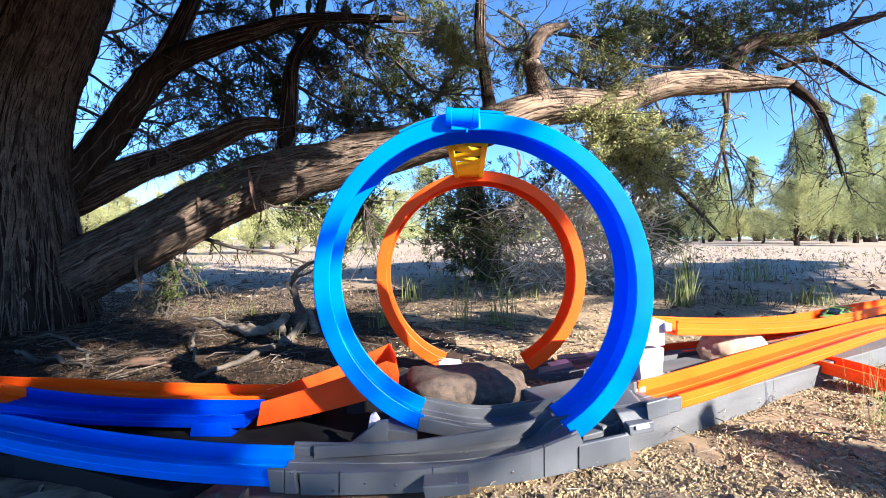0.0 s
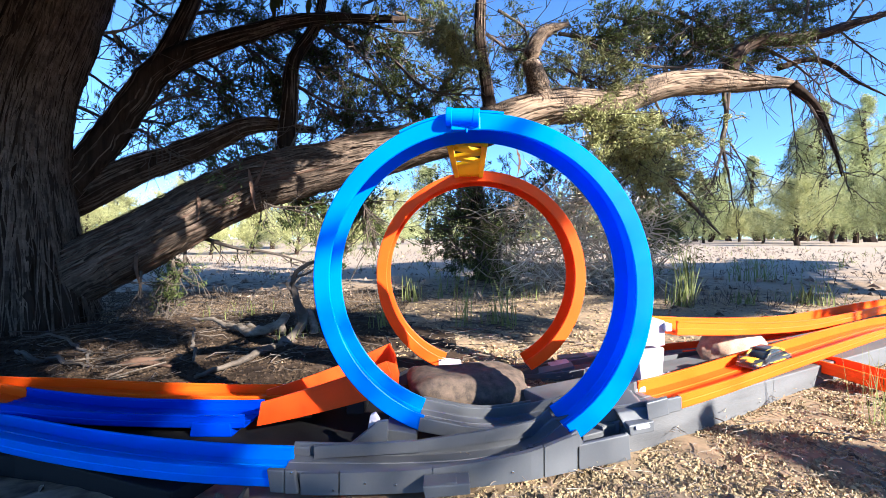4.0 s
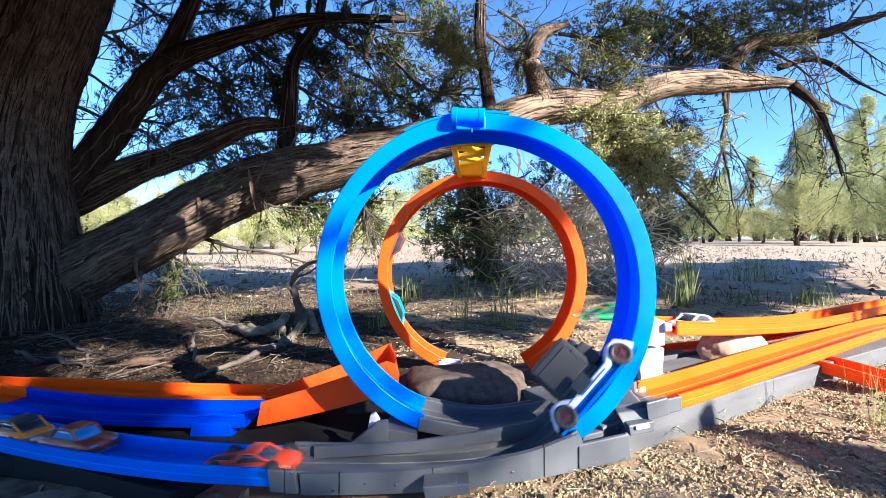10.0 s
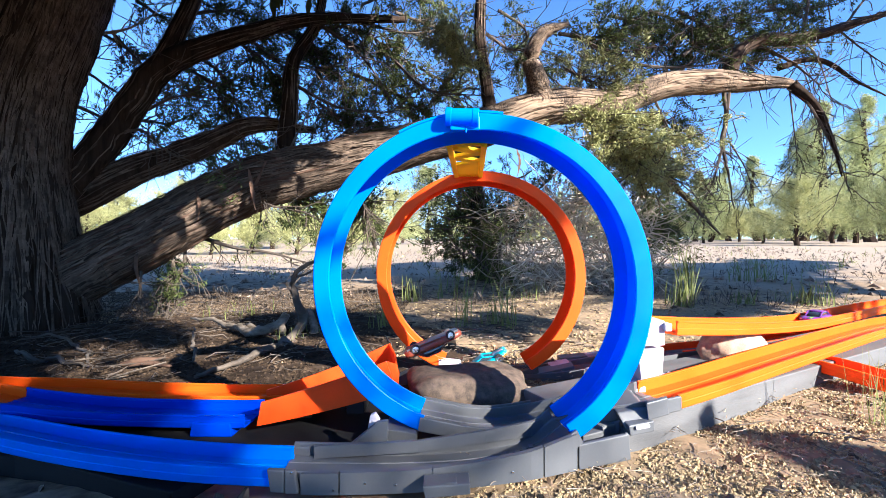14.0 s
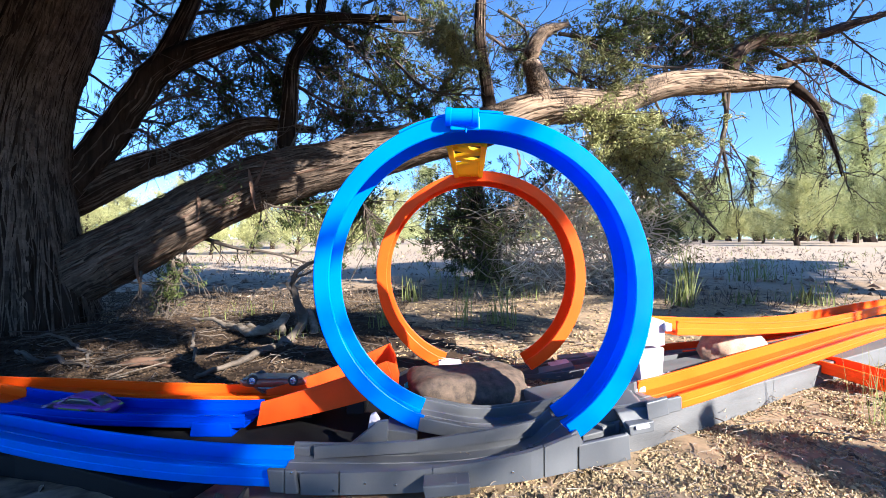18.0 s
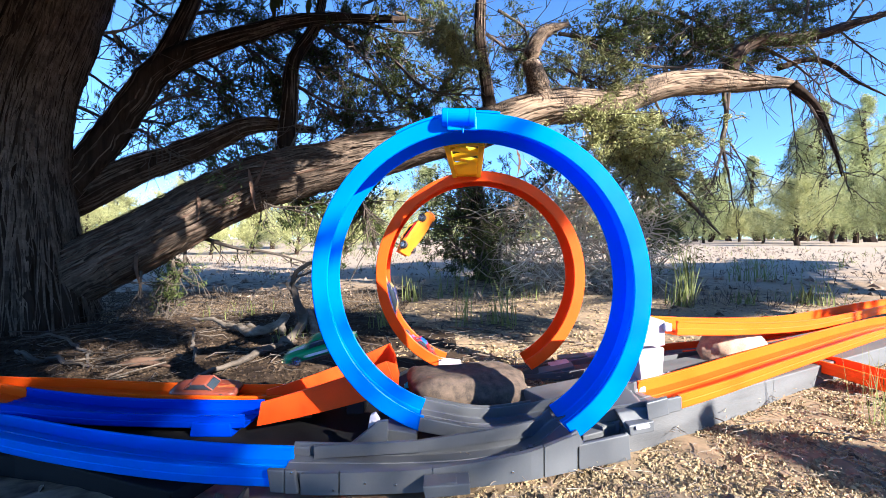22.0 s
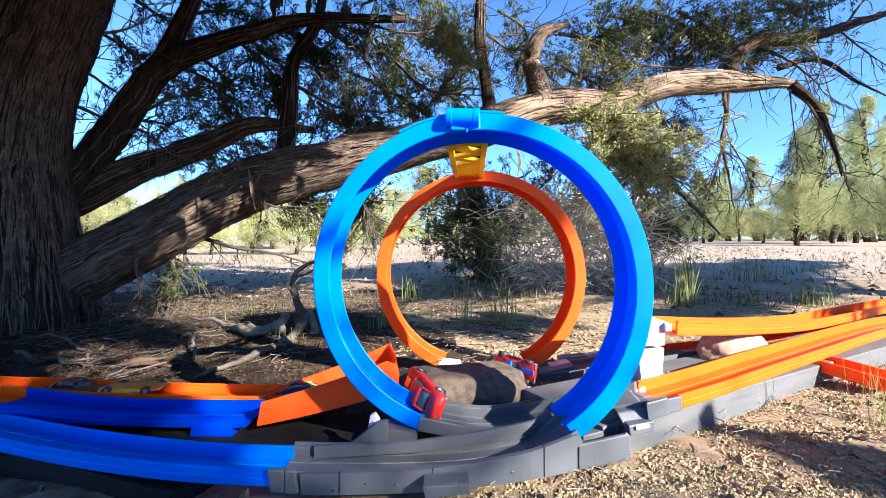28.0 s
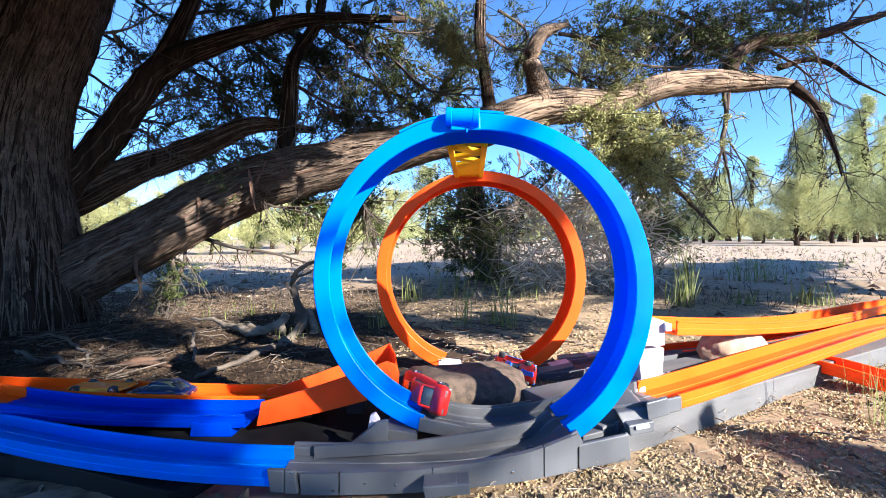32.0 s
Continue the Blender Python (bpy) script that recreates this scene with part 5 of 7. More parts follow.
# ---- grass ----
def grass_tuft(at, height, count, spread, seed, label="tuft of thin green grass growing from dry soil"):
    rng = np.random.RandomState(seed)
    q = []
    for _ in range(int(count * 0.6)):
        base = np.array((spread * rng.randn() * 0.5, spread * rng.randn() * 0.5, 0))
        lean = np.array((rng.randn() * 0.09, rng.randn() * 0.09, 1.1))
        h = height * (0.35 + 0.65 * rng.rand())
        bend = np.array((rng.randn(), rng.randn(), -0.3)) * 0.14 * h
        w = min(0.0016, 0.0011 * at[1]) * (0.6 + rng.rand())
        side = unit(np.array((rng.randn(), rng.randn() * 0.4, 0))) * w
        k = [base + lean * h * t + bend * t * t for t in (0, 0.35, 0.7, 1.0)]
        ws = [1, 0.85, 0.6, 0.08]
        q += [np.stack([k[i] - side * ws[i], k[i] + side * ws[i], k[i + 1] + side * ws[i + 1], k[i + 1] - side * ws[i + 1]]) for i in range(3)]
    ob = quads_mesh("grass_tuft", q, GRASS)
    z = float(ground_height(np.array(at[0]), np.array(at[1])))
    ob.location = (at[0], at[1], z - 0.003)
    return tagged(ob, label, "grass", "grass tufts")


for k, (at, h, n, sp) in enumerate((((0.8062, 1.35, 0.04141), 0.25, 70, 0.028), ((0.7912, 1.4, 0.04148), 0.12, 24, 0.03), ((1.078, 1.45, 0.04614), 0.06, 50, 0.04), ((1.316, 1.45, 0.04009), 0.11, 60, 0.06), ((1.328, 1.5, 0.04329), 0.08, 30, 0.05),
                                    ((1.749, 2.2, 0.06932), 0.16, 70, 0.12), ((1.641, 2.2, 0.05401), 0.12, 40, 0.1), ((0.04761, 0.95, 0.02652), 0.21, 18, 0.02), ((0.1468, 0.95, 0.02387), 0.13, 40, 0.03), ((0.1173, 0.98, 0.01264), 0.08, 24, 0.03),
                                    ((-0.1128, 1.5, 0.03285), 0.10, 30, 0.06), ((0.03563, 1.6, 0.01837), 0.12, 18, 0.10), ((-0.1419, 0.98, 0.0331), 0.07, 40, 0.04), ((0.08519, 1.7, 0.01573), 0.14, 20, 0.12), ((0.4548, 0.42, 0.04012), 0.09, 26, 0.02), ((0.5317, 0.5, 0.04886), 0.05, 16, 0.02), ((-0.6406, 1.3, 0.03466), 0.06, 40, 0.12), ((0.3252, 1.6, 0.01837), 0.09, 30, 0.08), ((-0.3118, 1, 0.02867), 0.05, 24, 0.05), ((-0.3307, 0.9, 0.000696), 0.04, 30, 0.06))):
    grass_tuft(at, h, n, sp, 400 + k)


# ---- litter on the ground: chips, needles, pebbles ----
def litter(name, count, seed, area, size, flat, mat, label, keep=None, lift=0.0):
    rng = np.random.RandomState(seed)
    x = area[0] + (area[1] - area[0]) * rng.rand(count)
    y = area[2] + (area[3] - area[2]) * rng.rand(count) ** 1.5
    if keep is not None:
        ok = keep(x, y)
        x, y = x[ok], y[ok]
    n = len(x)
    z = ground_height(x, y) + lift
    base = np.array([(-1, -0.5, 0), (0.2, -0.7, 0), (1, 0.1, 0), (-0.1, 0.8, 0), (-0.3, -0.1, 1.0), (0.4, 0.2, 0.8)])
    v = base[None] + 0.3 * rng.randn(n, 6, 3)
    s = size * (0.35 + 1.0 * rng.rand(n) ** 2)
    v = v * np.stack([s, s * (0.45 + 0.4 * rng.rand(n)), s * flat], 1)[:, None]
    a = rng.rand(n) * 2 * np.pi
    tilt = 0.5 * rng.randn(n)
    vx, vy, vz = v[..., 0], v[..., 1], v[..., 2] + v[..., 0] * tilt[:, None] * 0.5
    w = np.stack([vx * np.cos(a)[:, None] - vy * np.sin(a)[:, None] + x[:, None], vx * np.sin(a)[:, None] + vy * np.cos(a)[:, None] + y[:, None], vz + z[:, None]], -1)
    tri = np.array([(0, 1, 4), (1, 2, 5), (2, 3, 5), (3, 0, 4), (4, 1, 5), (4, 5, 3)])
    f = (tri[None] + 6 * np.arange(n)[:, None, None]).reshape(-1, 3)
    ob = solid(name, w.reshape(-1, 3), [tuple(q) for q in f.tolist()], mat)
    return tagged(ob, label, "litter", kind="stuff")


litter("wood_chips", 130000, 10, (0.0, 1.0, 0.22, 0.75), 0.0018, 0.8, CHIP, "dense pale wood chips in the sun beside the board")
litter("soil_clods", 2600, 16, (0.0, 1.0, 0.22, 0.75), 0.0042, 0.8, CLOD, "brown soil clods and gravel among the chips")
litter("wood_chips", 16000, 11, (-0.3, 1.6, 0.7, 1.9), 0.0045, 0.5, CHIP, "pale wood chips and dry needles strewn over the soil")
# duff and crumbs under the tree: real litter, shade added in their colour
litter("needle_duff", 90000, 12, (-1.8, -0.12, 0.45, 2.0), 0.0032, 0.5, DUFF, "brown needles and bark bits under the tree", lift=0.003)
litter("bark_crumbs", 5000, 15, (-1.7, -0.1, 0.5, 2.0), 0.0042, 0.5, BARK, "crumbs of bark and cones under the tree, darkened for shade", lift=0.003)
litter("pebbles", 900, 13, (-1.4, 1.4, 0.25, 2.2), 0.008, 0.9, STONE, "small rounded pebbles and clods")
litter("pebbles", 1500, 14, (-4, 6, 1.8, 9.0), 0.022, 0.7, STONE_PALE, "scattered small stones on the slope")


def sticks(name, count, seed, area, ln, r, mat, label):
    rng = np.random.RandomState(seed)
    pile = Pile()
    for _ in range(count):
        x, y = area[0] + (area[1] - area[0]) * rng.rand(), area[2] + (area[3] - area[2]) * rng.rand()
        a = rng.rand() * 2 * np.pi
        l = ln * (0.2 + rng.rand() ** 2)
        k = np.linspace(-0.5, 0.5, 5)[:, None]
        d = np.array((np.cos(a), np.sin(a), 0.12 * rng.randn()))
        p = np.array((x, y, float(ground_height(np.array(x), np.array(y))) + 0.003 + 0.012 * rng.rand())) + d * l * k + 0.05 * l * rng.randn(5, 3) * np.array((1, 1, 0.3))
        pile.add(*tube(p, [r, r * 0.5], 4))
    return tagged(pile.make(name, mat), label, "twigs", kind="stuff")


sticks("twig_litter", 320, 21, (-1.8, 0.2, 0.6, 2.2), 0.12, 0.0014, DEAD_GREY, "grey dead twigs scattered under the tree")
sticks("twig_litter", 500, 22, (-1.8, 0.5, 0.6, 2.4), 0.10, 0.0018, TWIG, "dark dead twigs scattered under the tree")
sticks("twig_litter", 260, 23, (0.1, 1.5, 0.25, 2.0), 0.05, 0.0009, DEAD_GREY, "fine dry straws on sunlit soil")
sticks("straw_litter", 2200, 26, (0.0, 0.9, 0.24, 0.8), 0.022, 0.00045, DEAD, "pale dry straws and needles on sunlit soil")


def dry_brush(count, seed, area, mat, tall, label):
    """Small dry stalks and low weeds all over the slope."""
    rng = np.random.RandomState(seed)
    x = area[0] + (area[1] - area[0]) * rng.rand(count)
    y = area[2] + (area[3] - area[2]) * rng.rand(count) ** 1.7
    c = np.stack([x, y, ground_height(x, y)], 1)
    up = np.tile(np.array((0.0, 0, 1.0)), (count, 1))
    ob = quads_mesh("dry_brush", blades(c, up, rng, tall, 9, 0.03, 0.55), mat)
    return tagged(ob, label, "weeds", kind="stuff")


dry_brush(260, 61, (-4, 6, 2.6, 9), GRASS, 0.07, "low green weeds dotted over the slope")
dry_brush(1500, 62, (-4, 6, 1.3, 9), DEAD_GREY, 0.045, "grey dry stalks dotted over the slope")
sticks("twig_litter", 1000, 25, (-1.8, 0.2, 0.6, 1.6), 0.05, 0.0008, DEAD_GREY, "fine dry needles and stalks under the tree")
litter("slope_stones", 3000, 64, (-4, 6, 1.7, 8), 0.013, 0.6, STONE, "grey-brown stones and clods on the slope")


# ---- far trees ----
def far_tree(name, height, width, seed, mat, label, leaf=0.10, count=2600, shape=0.8):
    rng = np.random.RandomState(seed)
    thing = empty(name, pose(0, 0, 0), label, "tree", "far trees")
    k = np.linspace(0, 1, 9)[:, None]
    p = np.array((0, 0, height * 0.94)) * k + np.cumsum(rng.randn(9, 3) * 0.02 * height * np.array((1, 1, 0)), axis=0)
    pile = Pile()
    pile.add(*tube(p, [0.035 * height, 0.022 * height, 0.006 * height], 8, 0.1, seed))
    cs, ds = [], []
    for b in range(150):
        u = 0.06 + 0.93 * (b + rng.rand()) / 150
        i = u * 8
        base = p[int(i)] * (1 - i % 1) + p[min(8, int(i) + 1)] * (i % 1)
        reach = width * 0.5 * ((1 - u) ** shape + 0.10) * (0.30 + 0.90 * rng.rand()) * min(1, u / 0.15 + 0.5)
        a = rng.rand() * 2 * np.pi
        d = np.array((np.cos(a), np.sin(a), 0.35 + 0.6 * rng.rand()))
        tip = base + d * reach
        if b % 3 == 0:
            pile.add(*tube(base + (tip - base) * np.linspace(0, 1, 4)[:, None], [0.004 * height, 0.0015 * height], 4))
        m = count // 150
        t = 0.55 + 0.5 * rng.rand(m)
        cs.append(base + (tip - base) * t[:, None] + (0.07 * reach + 0.008 * height) * rng.randn(m, 3) * np.array((1, 1, 1.5)))
        ds.append(np.tile(unit(d + np.array((0, 0, 0.8))), (m, 1)))
    pile.make("trunk", BARK, thing)
    quads_mesh("crown", blades(np.concatenate(cs), np.concatenate(ds), rng, leaf, 5, 0.16, 0.9), mat, thing)
    return thing


# brighter copy of LEAF_FAR: sunlight on the bushes is in the colour
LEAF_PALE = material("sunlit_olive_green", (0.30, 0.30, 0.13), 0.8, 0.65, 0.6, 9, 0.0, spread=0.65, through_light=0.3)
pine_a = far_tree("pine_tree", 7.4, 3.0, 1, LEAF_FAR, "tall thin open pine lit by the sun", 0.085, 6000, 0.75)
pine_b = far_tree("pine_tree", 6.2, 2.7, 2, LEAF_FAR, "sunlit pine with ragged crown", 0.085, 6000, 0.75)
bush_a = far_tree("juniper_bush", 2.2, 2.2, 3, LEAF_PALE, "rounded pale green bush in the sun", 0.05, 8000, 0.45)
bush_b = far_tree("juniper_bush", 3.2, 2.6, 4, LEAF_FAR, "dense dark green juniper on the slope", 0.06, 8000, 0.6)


def plant(thing, px, depth, scale=1.0, turn=0.0, first=False):
    x, y = px * depth, depth
    m = pose(x, y, float(ground_height(np.array(x), np.array(y))) - 0.05, 0, 0, turn) @ Matrix.Scale(scale, 4)
    if first:
        thing.matrix_basis = m
        return thing
    ob = copy_thing(thing, pose(x, y, m.translation.z, 0, 0, turn))
    ob.scale = (scale, scale, scale)
    return ob


plant(pine_a, 0.93, 20, 1, 0, True)
plant(pine_b, 0.85, 23, 1, 40, True)
plant(bush_a, 0.87, 13, 1, 0, True)
plant(bush_b, 0.66, 20, 1, 90, True)
for k, (slope, d, s) in enumerate(((1.04, 21, 1.1), (0.98, 26, 1.2), (0.90, 29, 1.15), (0.78, 26, 0.95), (1.08, 28, 1.25), (0.66, 33, 0.85), (0.70, 30, 0.8), (0.62, 27, 0.8), (0.55, 32, 0.7), (0.40, 38, 0.7), (0.28, 40, 0.7), (0.15, 40, 0.6), (0.02, 38, 0.6), (-0.10, 36, 0.6), (-0.22, 36, 0.6), (-0.35, 34, 0.6), (-0.48, 32, 0.6), (-0.62, 32, 0.6), (-0.78, 30, 0.6), (-0.95, 30, 0.6), (1.2, 24, 1.1))):
    plant((pine_a, pine_b)[k % 2], slope, d, s, 67 * k)
for k, (slope, d, s) in enumerate(((0.70, 22, 0.8), (1.02, 15, 0.8), (0.79, 16, 0.6), (0.96, 15, 0.65), (0.73, 19, 0.7), (0.64, 18, 0.6), (0.58, 24, 0.8), (0.50, 26, 1.0), (-0.24, 9, 0.45), (-0.36, 8, 0.5), (-0.47, 8.5, 0.5), (-0.57, 8, 0.45), (-0.68, 9, 0.6), (-0.80, 8, 0.55), (-0.17, 12, 0.7), (-0.88, 7, 0.5), (-0.42, 12, 0.9), (-0.62, 12, 0.9), (-0.12, 16, 1.0), (-0.04, 18, 1.1), (0.08, 20, 1.0), (1.12, 12, 0.7), (-0.95, 12, 1.1), (0.35, 18, 1.0), (0.22, 17, 0.9))):
    plant(bush_a if -0.9 < slope < -0.15 else (bush_a, bush_b)[k % 2], slope, d, s, 51 * k)


# ---- unseen junipers, added to shade the place ----
def shade_tree(at, low, high, radius, seed, label, dense=70):
    thing = empty("juniper_tree", pose(at[0], at[1], float(ground_height(np.array(at[0]), np.array(at[1])))), label, "tree")
    o = np.array((at[0], at[1], 0.0))
    rng = np.random.RandomState(seed)
    pile = Pile()
    pile.add(*tube(np.array([(0, 0, 0), (0.05, 0, low * 0.6), (0, 0.05, low), (0.05, 0, high)]), [0.16, 0.13, 0.09, 0.03], 12, 0.05, seed, 5))
    cs, ds = [], []
    for _ in range(int(dense * (high - low) * max(radius, 0.8))):
        u = rng.rand(3) * 2 - 1
        while np.dot(u, u) > 1:
            u = rng.rand(3) * 2 - 1
        c = np.array((u[0] * radius, u[1] * radius * 0.8, low + (u[2] + 1) / 2 * (high - low)))
        base = np.array((0, 0, max(0.4, c[2] - 0.5)))
        pile.add(*tube(base + (c - base) * np.linspace(0, 1, 5)[:, None], [0.02, 0.004], 4))
        n = 60
        cs.append(c + min(0.17, 0.22 * radius) * rng.randn(n, 3))
        ds.append(unit(rng.randn(n, 3)))
    pile.make("trunk", BARK, thing)
    quads_mesh("crown", blades(np.concatenate(cs), np.concatenate(ds), rng, 0.09, 4, 0.3, 0.9), LEAF, thing)
    return thing


shade_tree((1.52, -3.69), 1.0, 4.3, 1.36, 91, "unseen dark juniper added behind the viewpoint for shade", 23)

ACROSS, ALONG = np.array((0.669, 0.743, 0)), np.array((0.743, -0.669, 0))
SLOPE = SUN_AT.z / math.hypot(SUN_AT.x, SUN_AT.y)


def shade_juniper(stem, away, tall, sprays, gaps, seed, label, limbs=(), leaf=0.055):
    """An unseen juniper, added to cast shade. Its sprays hang in stretches given as (across from, to, low, high, count,
    looseness), heights counted from the sun's path; gaps stay open.
    """
    rng = np.random.RandomState(seed)
    foot = ACROSS * stem + ALONG * away
    ground = float(ground_height(np.array(foot[0]), np.array(foot[1])))
    thing = empty("juniper_tree", pose(foot[0], foot[1], ground), label, "tree")
    o = np.array((foot[0], foot[1], ground))
    pile = Pile()
    pile.add(*tube(np.array([(0, 0, -0.05), (-0.04, 0, tall * 0.3), (0.04, 0.04, tall * 0.65), (0, 0, tall)]), [0.045 * tall + 0.02, 0.04 * tall, 0.03 * tall, 0.012], 12, 0.05, seed, 5))
    cs, ds = [], []
    for lo, hi, low, high, count, loose in sprays:
        for _ in range(count):
            u, w, d = lo + (hi - lo) * rng.rand(), low + (high - low) * rng.rand(), away + 0.5 * (rng.rand() - 0.5)
            if any(abs(u - gu) < gx and abs(w - gw) < gz for gu, gw, gx, gz in gaps):
                continue
            c = ACROSS * u + ALONG * d + np.array((0, 0, w + SLOPE * d)) - o
            base = np.array((0, 0, min(tall * 0.97, max(0.1, c[2] - 0.05))))
            pile.add(*tube(base + (c - base) * np.linspace(0, 1, 5)[:, None], [0.008, 0.003], 4))
            n = 26
            cs.append(c + loose * rng.randn(n, 3))
            ds.append(unit(rng.randn(n, 3)))
    # unseen limbs, placed for the bar of shadow they throw
    for way in limbs:
        pts = [ACROSS * u + ALONG * away + np.array((0, 0, w + SLOPE * away)) - o for u, w in way]
        pile.add(*tube(curve_through(pts, 0.03), [0.015, 0.014, 0.012, 0.006], 8, 0.06, seed))
    pile.make("trunk", BARK, thing)
    quads_mesh("crown", blades(np.concatenate(cs), np.concatenate(ds), rng, leaf, 6, 0.22, 0.9, 0.2), LEAF, thing)
    return thing


shade_juniper(-0.6, 2.2, 2.7, ((-1.3, -0.1, 0.02, 0.31, 90, 0.035), (-0.12, 0.065, 0.02, 0.31, 7, 0.045), (0.02, 0.09, 0.31, 0.36, 10, 0.02), (0.05, 0.10, 0.08, 0.225, 9, 0.018), (-1.0, 0.28, 0.62, 2.2, 270, 0.06), (-1.2, 0.33, 0.57, 0.64, 26, 0.04), (-1.3, 0.0, 0.3, 0.6, 40, 0.05)),
                  ((0.093, 0.285, 0.04, 0.02),), 94, "unseen dark juniper added beside the clearing for shade", (((-0.6, 0.60), (-0.35, 0.47), (0.0, 0.425), (0.27, 0.432), (0.42, 0.55)),))
shade_juniper(2.6, 2.3, 2.9, ((0.50, 0.75, 0.46, 0.62, 16, 0.03), (0.66, 1.0, 0.335, 0.365, 6, 0.012), (1.15, 3.8, 0.56, 0.76, 110, 0.04), (1.75, 4.5, 0.22, 0.5, 90, 0.06), (2.0, 5.4, 0.10, 0.32, 180, 0.05), (1.0, 1.8, 0.145, 0.185, 22, 0.02), (2.55, 3.7, 1.0, 1.65, 50, 0.06), (0.66, 1.3, 1.27, 1.6, 30, 0.05)),
                  ((2.07, 0.80, 0.30, 0.22),), 96, "unseen wide juniper added on the sunny side for shade")
# veil of small leaves, added to half-shade the stand and tracks
shade_juniper(-0.2, 3.2, 2.4, ((0.08, 0.34, 0.02, 0.29, 11, 0.085), (0.10, 0.25, 0.05, 0.21, 5, 0.05), (-0.9, 0.0, 0.1, 0.6, 30, 0.10)), (), 98, "unseen thin-leaved juniper added for half shade", leaf=0.022)
shade_juniper(0.50, 1.0, 0.53, ((0.455, 0.515, 0.015, 0.060, 16, 0.008),), (), 97, "unseen small juniper shrub added for its cast shadow", leaf=0.018)


def far_woods():
    """The wooded skyline, too far to tell tree from tree."""
    rng = np.random.RandomState(5)
    n = 5200
    a = (rng.rand(n) - 0.5) * 3.0
    d = 55 + 35 * rng.rand(n)
    x, y = d * np.sin(a), d * np.cos(a)
    crest = 2.4 + 1.5 * np.sin(a * 23) * np.sin(a * 7 + 1) + 0.8 * np.sin(a * 61)
    z = ground_height(x, y) + crest * rng.rand(n) ** 0.8
    c = np.stack([x, y, z], 1)
    up = np.tile(np.array((0.0, 0, 1)), (n, 1))
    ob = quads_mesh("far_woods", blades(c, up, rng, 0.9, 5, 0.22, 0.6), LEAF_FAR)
    return tagged(ob, "distant wooded skyline in sunlight", "woods", kind="stuff")


far_woods()



# ---- toy cars ----
def paint(name, colour, second=None, scale=40.0):
    """Glossy metallic toy paint, with the second colour in flame-like streaks where one is given."""
    m = material(name, colour, 0.34, 0.9, 60, 700, 0.02, coat=0.25)
    if second:
        n, l = m.node_tree.nodes, m.node_tree.links
        b = n["Principled BSDF"]
        old = b.inputs["Base Color"].links[0].from_socket
        tc, mp, wv = n.new("ShaderNodeTexCoord"), n.new("ShaderNodeMapping"), n.new("ShaderNodeTexNoise")
        mp.inputs["Scale"].default_value = (0.35, 1.4, 2.2)
        wv.inputs["Scale"].default_value, wv.inputs["Detail"].default_value = scale * 2.2, 1.5
        l.new(tc.outputs["Object"], mp.inputs["Vector"])
        l.new(mp.outputs["Vector"], wv.inputs["Vector"])
        st = n.new("ShaderNodeMapRange")
        st.inputs["From Min"].default_value, st.inputs["From Max"].default_value = 0.53, 0.55
        l.new(wv.outputs["Fac"], st.inputs["Value"])
        mx = n.new("ShaderNodeMix")
        mx.data_type = "RGBA"
        mx.inputs["B"].default_value = (*second, 1)
        l.new(st.outputs["Result"], mx.inputs["Factor"])
        l.new(old, mx.inputs["A"])
        l.new(mx.outputs["Result"], b.inputs["Base Color"])
    return m


def loft(stations):
    """A body from stations (x, half-width, low, shoulder, top): rounded sections skinned along the length."""
    bm = bmesh.new()
    rings = []
    for x, w, lo, sh, top in stations:
        sec = [(w * 0.9, lo), (w, lo + (sh - lo) * 0.25), (w, sh - (sh - lo) * 0.2), (w * 0.95, sh), (w * 0.72, top - (top - sh) * 0.12), (0, top)]
        pts = [(x, y, z) for y, z in sec] + [(x, -y, z) for y, z in reversed(sec[:-1])]
        rings.append([bm.verts.new(q) for q in pts])
    k = len(rings[0])
    for a, b in zip(rings, rings[1:]):
        for i in range(k):
            bm.faces.new((a[i], a[(i + 1) % k], b[(i + 1) % k], b[i]))
    bm.faces.new(rings[0])
    bm.faces.new(rings[-1])
    return bm


def wheel_at(car, x, y, r, w, rim):
    side = 1 if y > 0 else -1
    tyre = part("wheel", lathe([(r * 0.55, -w / 2), (r * 0.92, -w / 2), (r, -w * 0.35), (r, w * 0.35), (r * 0.92, w / 2), (r * 0.62, w / 2), (r * 0.58, w * 0.3)], 20), TYRE, car, "black wheel", True)
    tyre.matrix_basis = pose(x, y, r, 0, 0, 0 if side > 0 else 180)
    bm = lathe([(r * 0.60, w * 0.28), (r * 0.60, w * 0.44), (r * 0.52, w * 0.44), (r * 0.48, w * 0.34), (r * 0.2, w * 0.36), (r * 0.14, w * 0.46)], 16)
    for k in range(5):
        a = 2 * math.pi * k / 5
        box((r * 0.5, w * 0.16, r * 0.13), (r * 0.30 * math.cos(a), w * 0.36, r * 0.30 * math.sin(a)), 0, 1.0, bm, 0, 2, 0, -math.degrees(a))
    part("rim", bm, rim, tyre, "spoked rim")


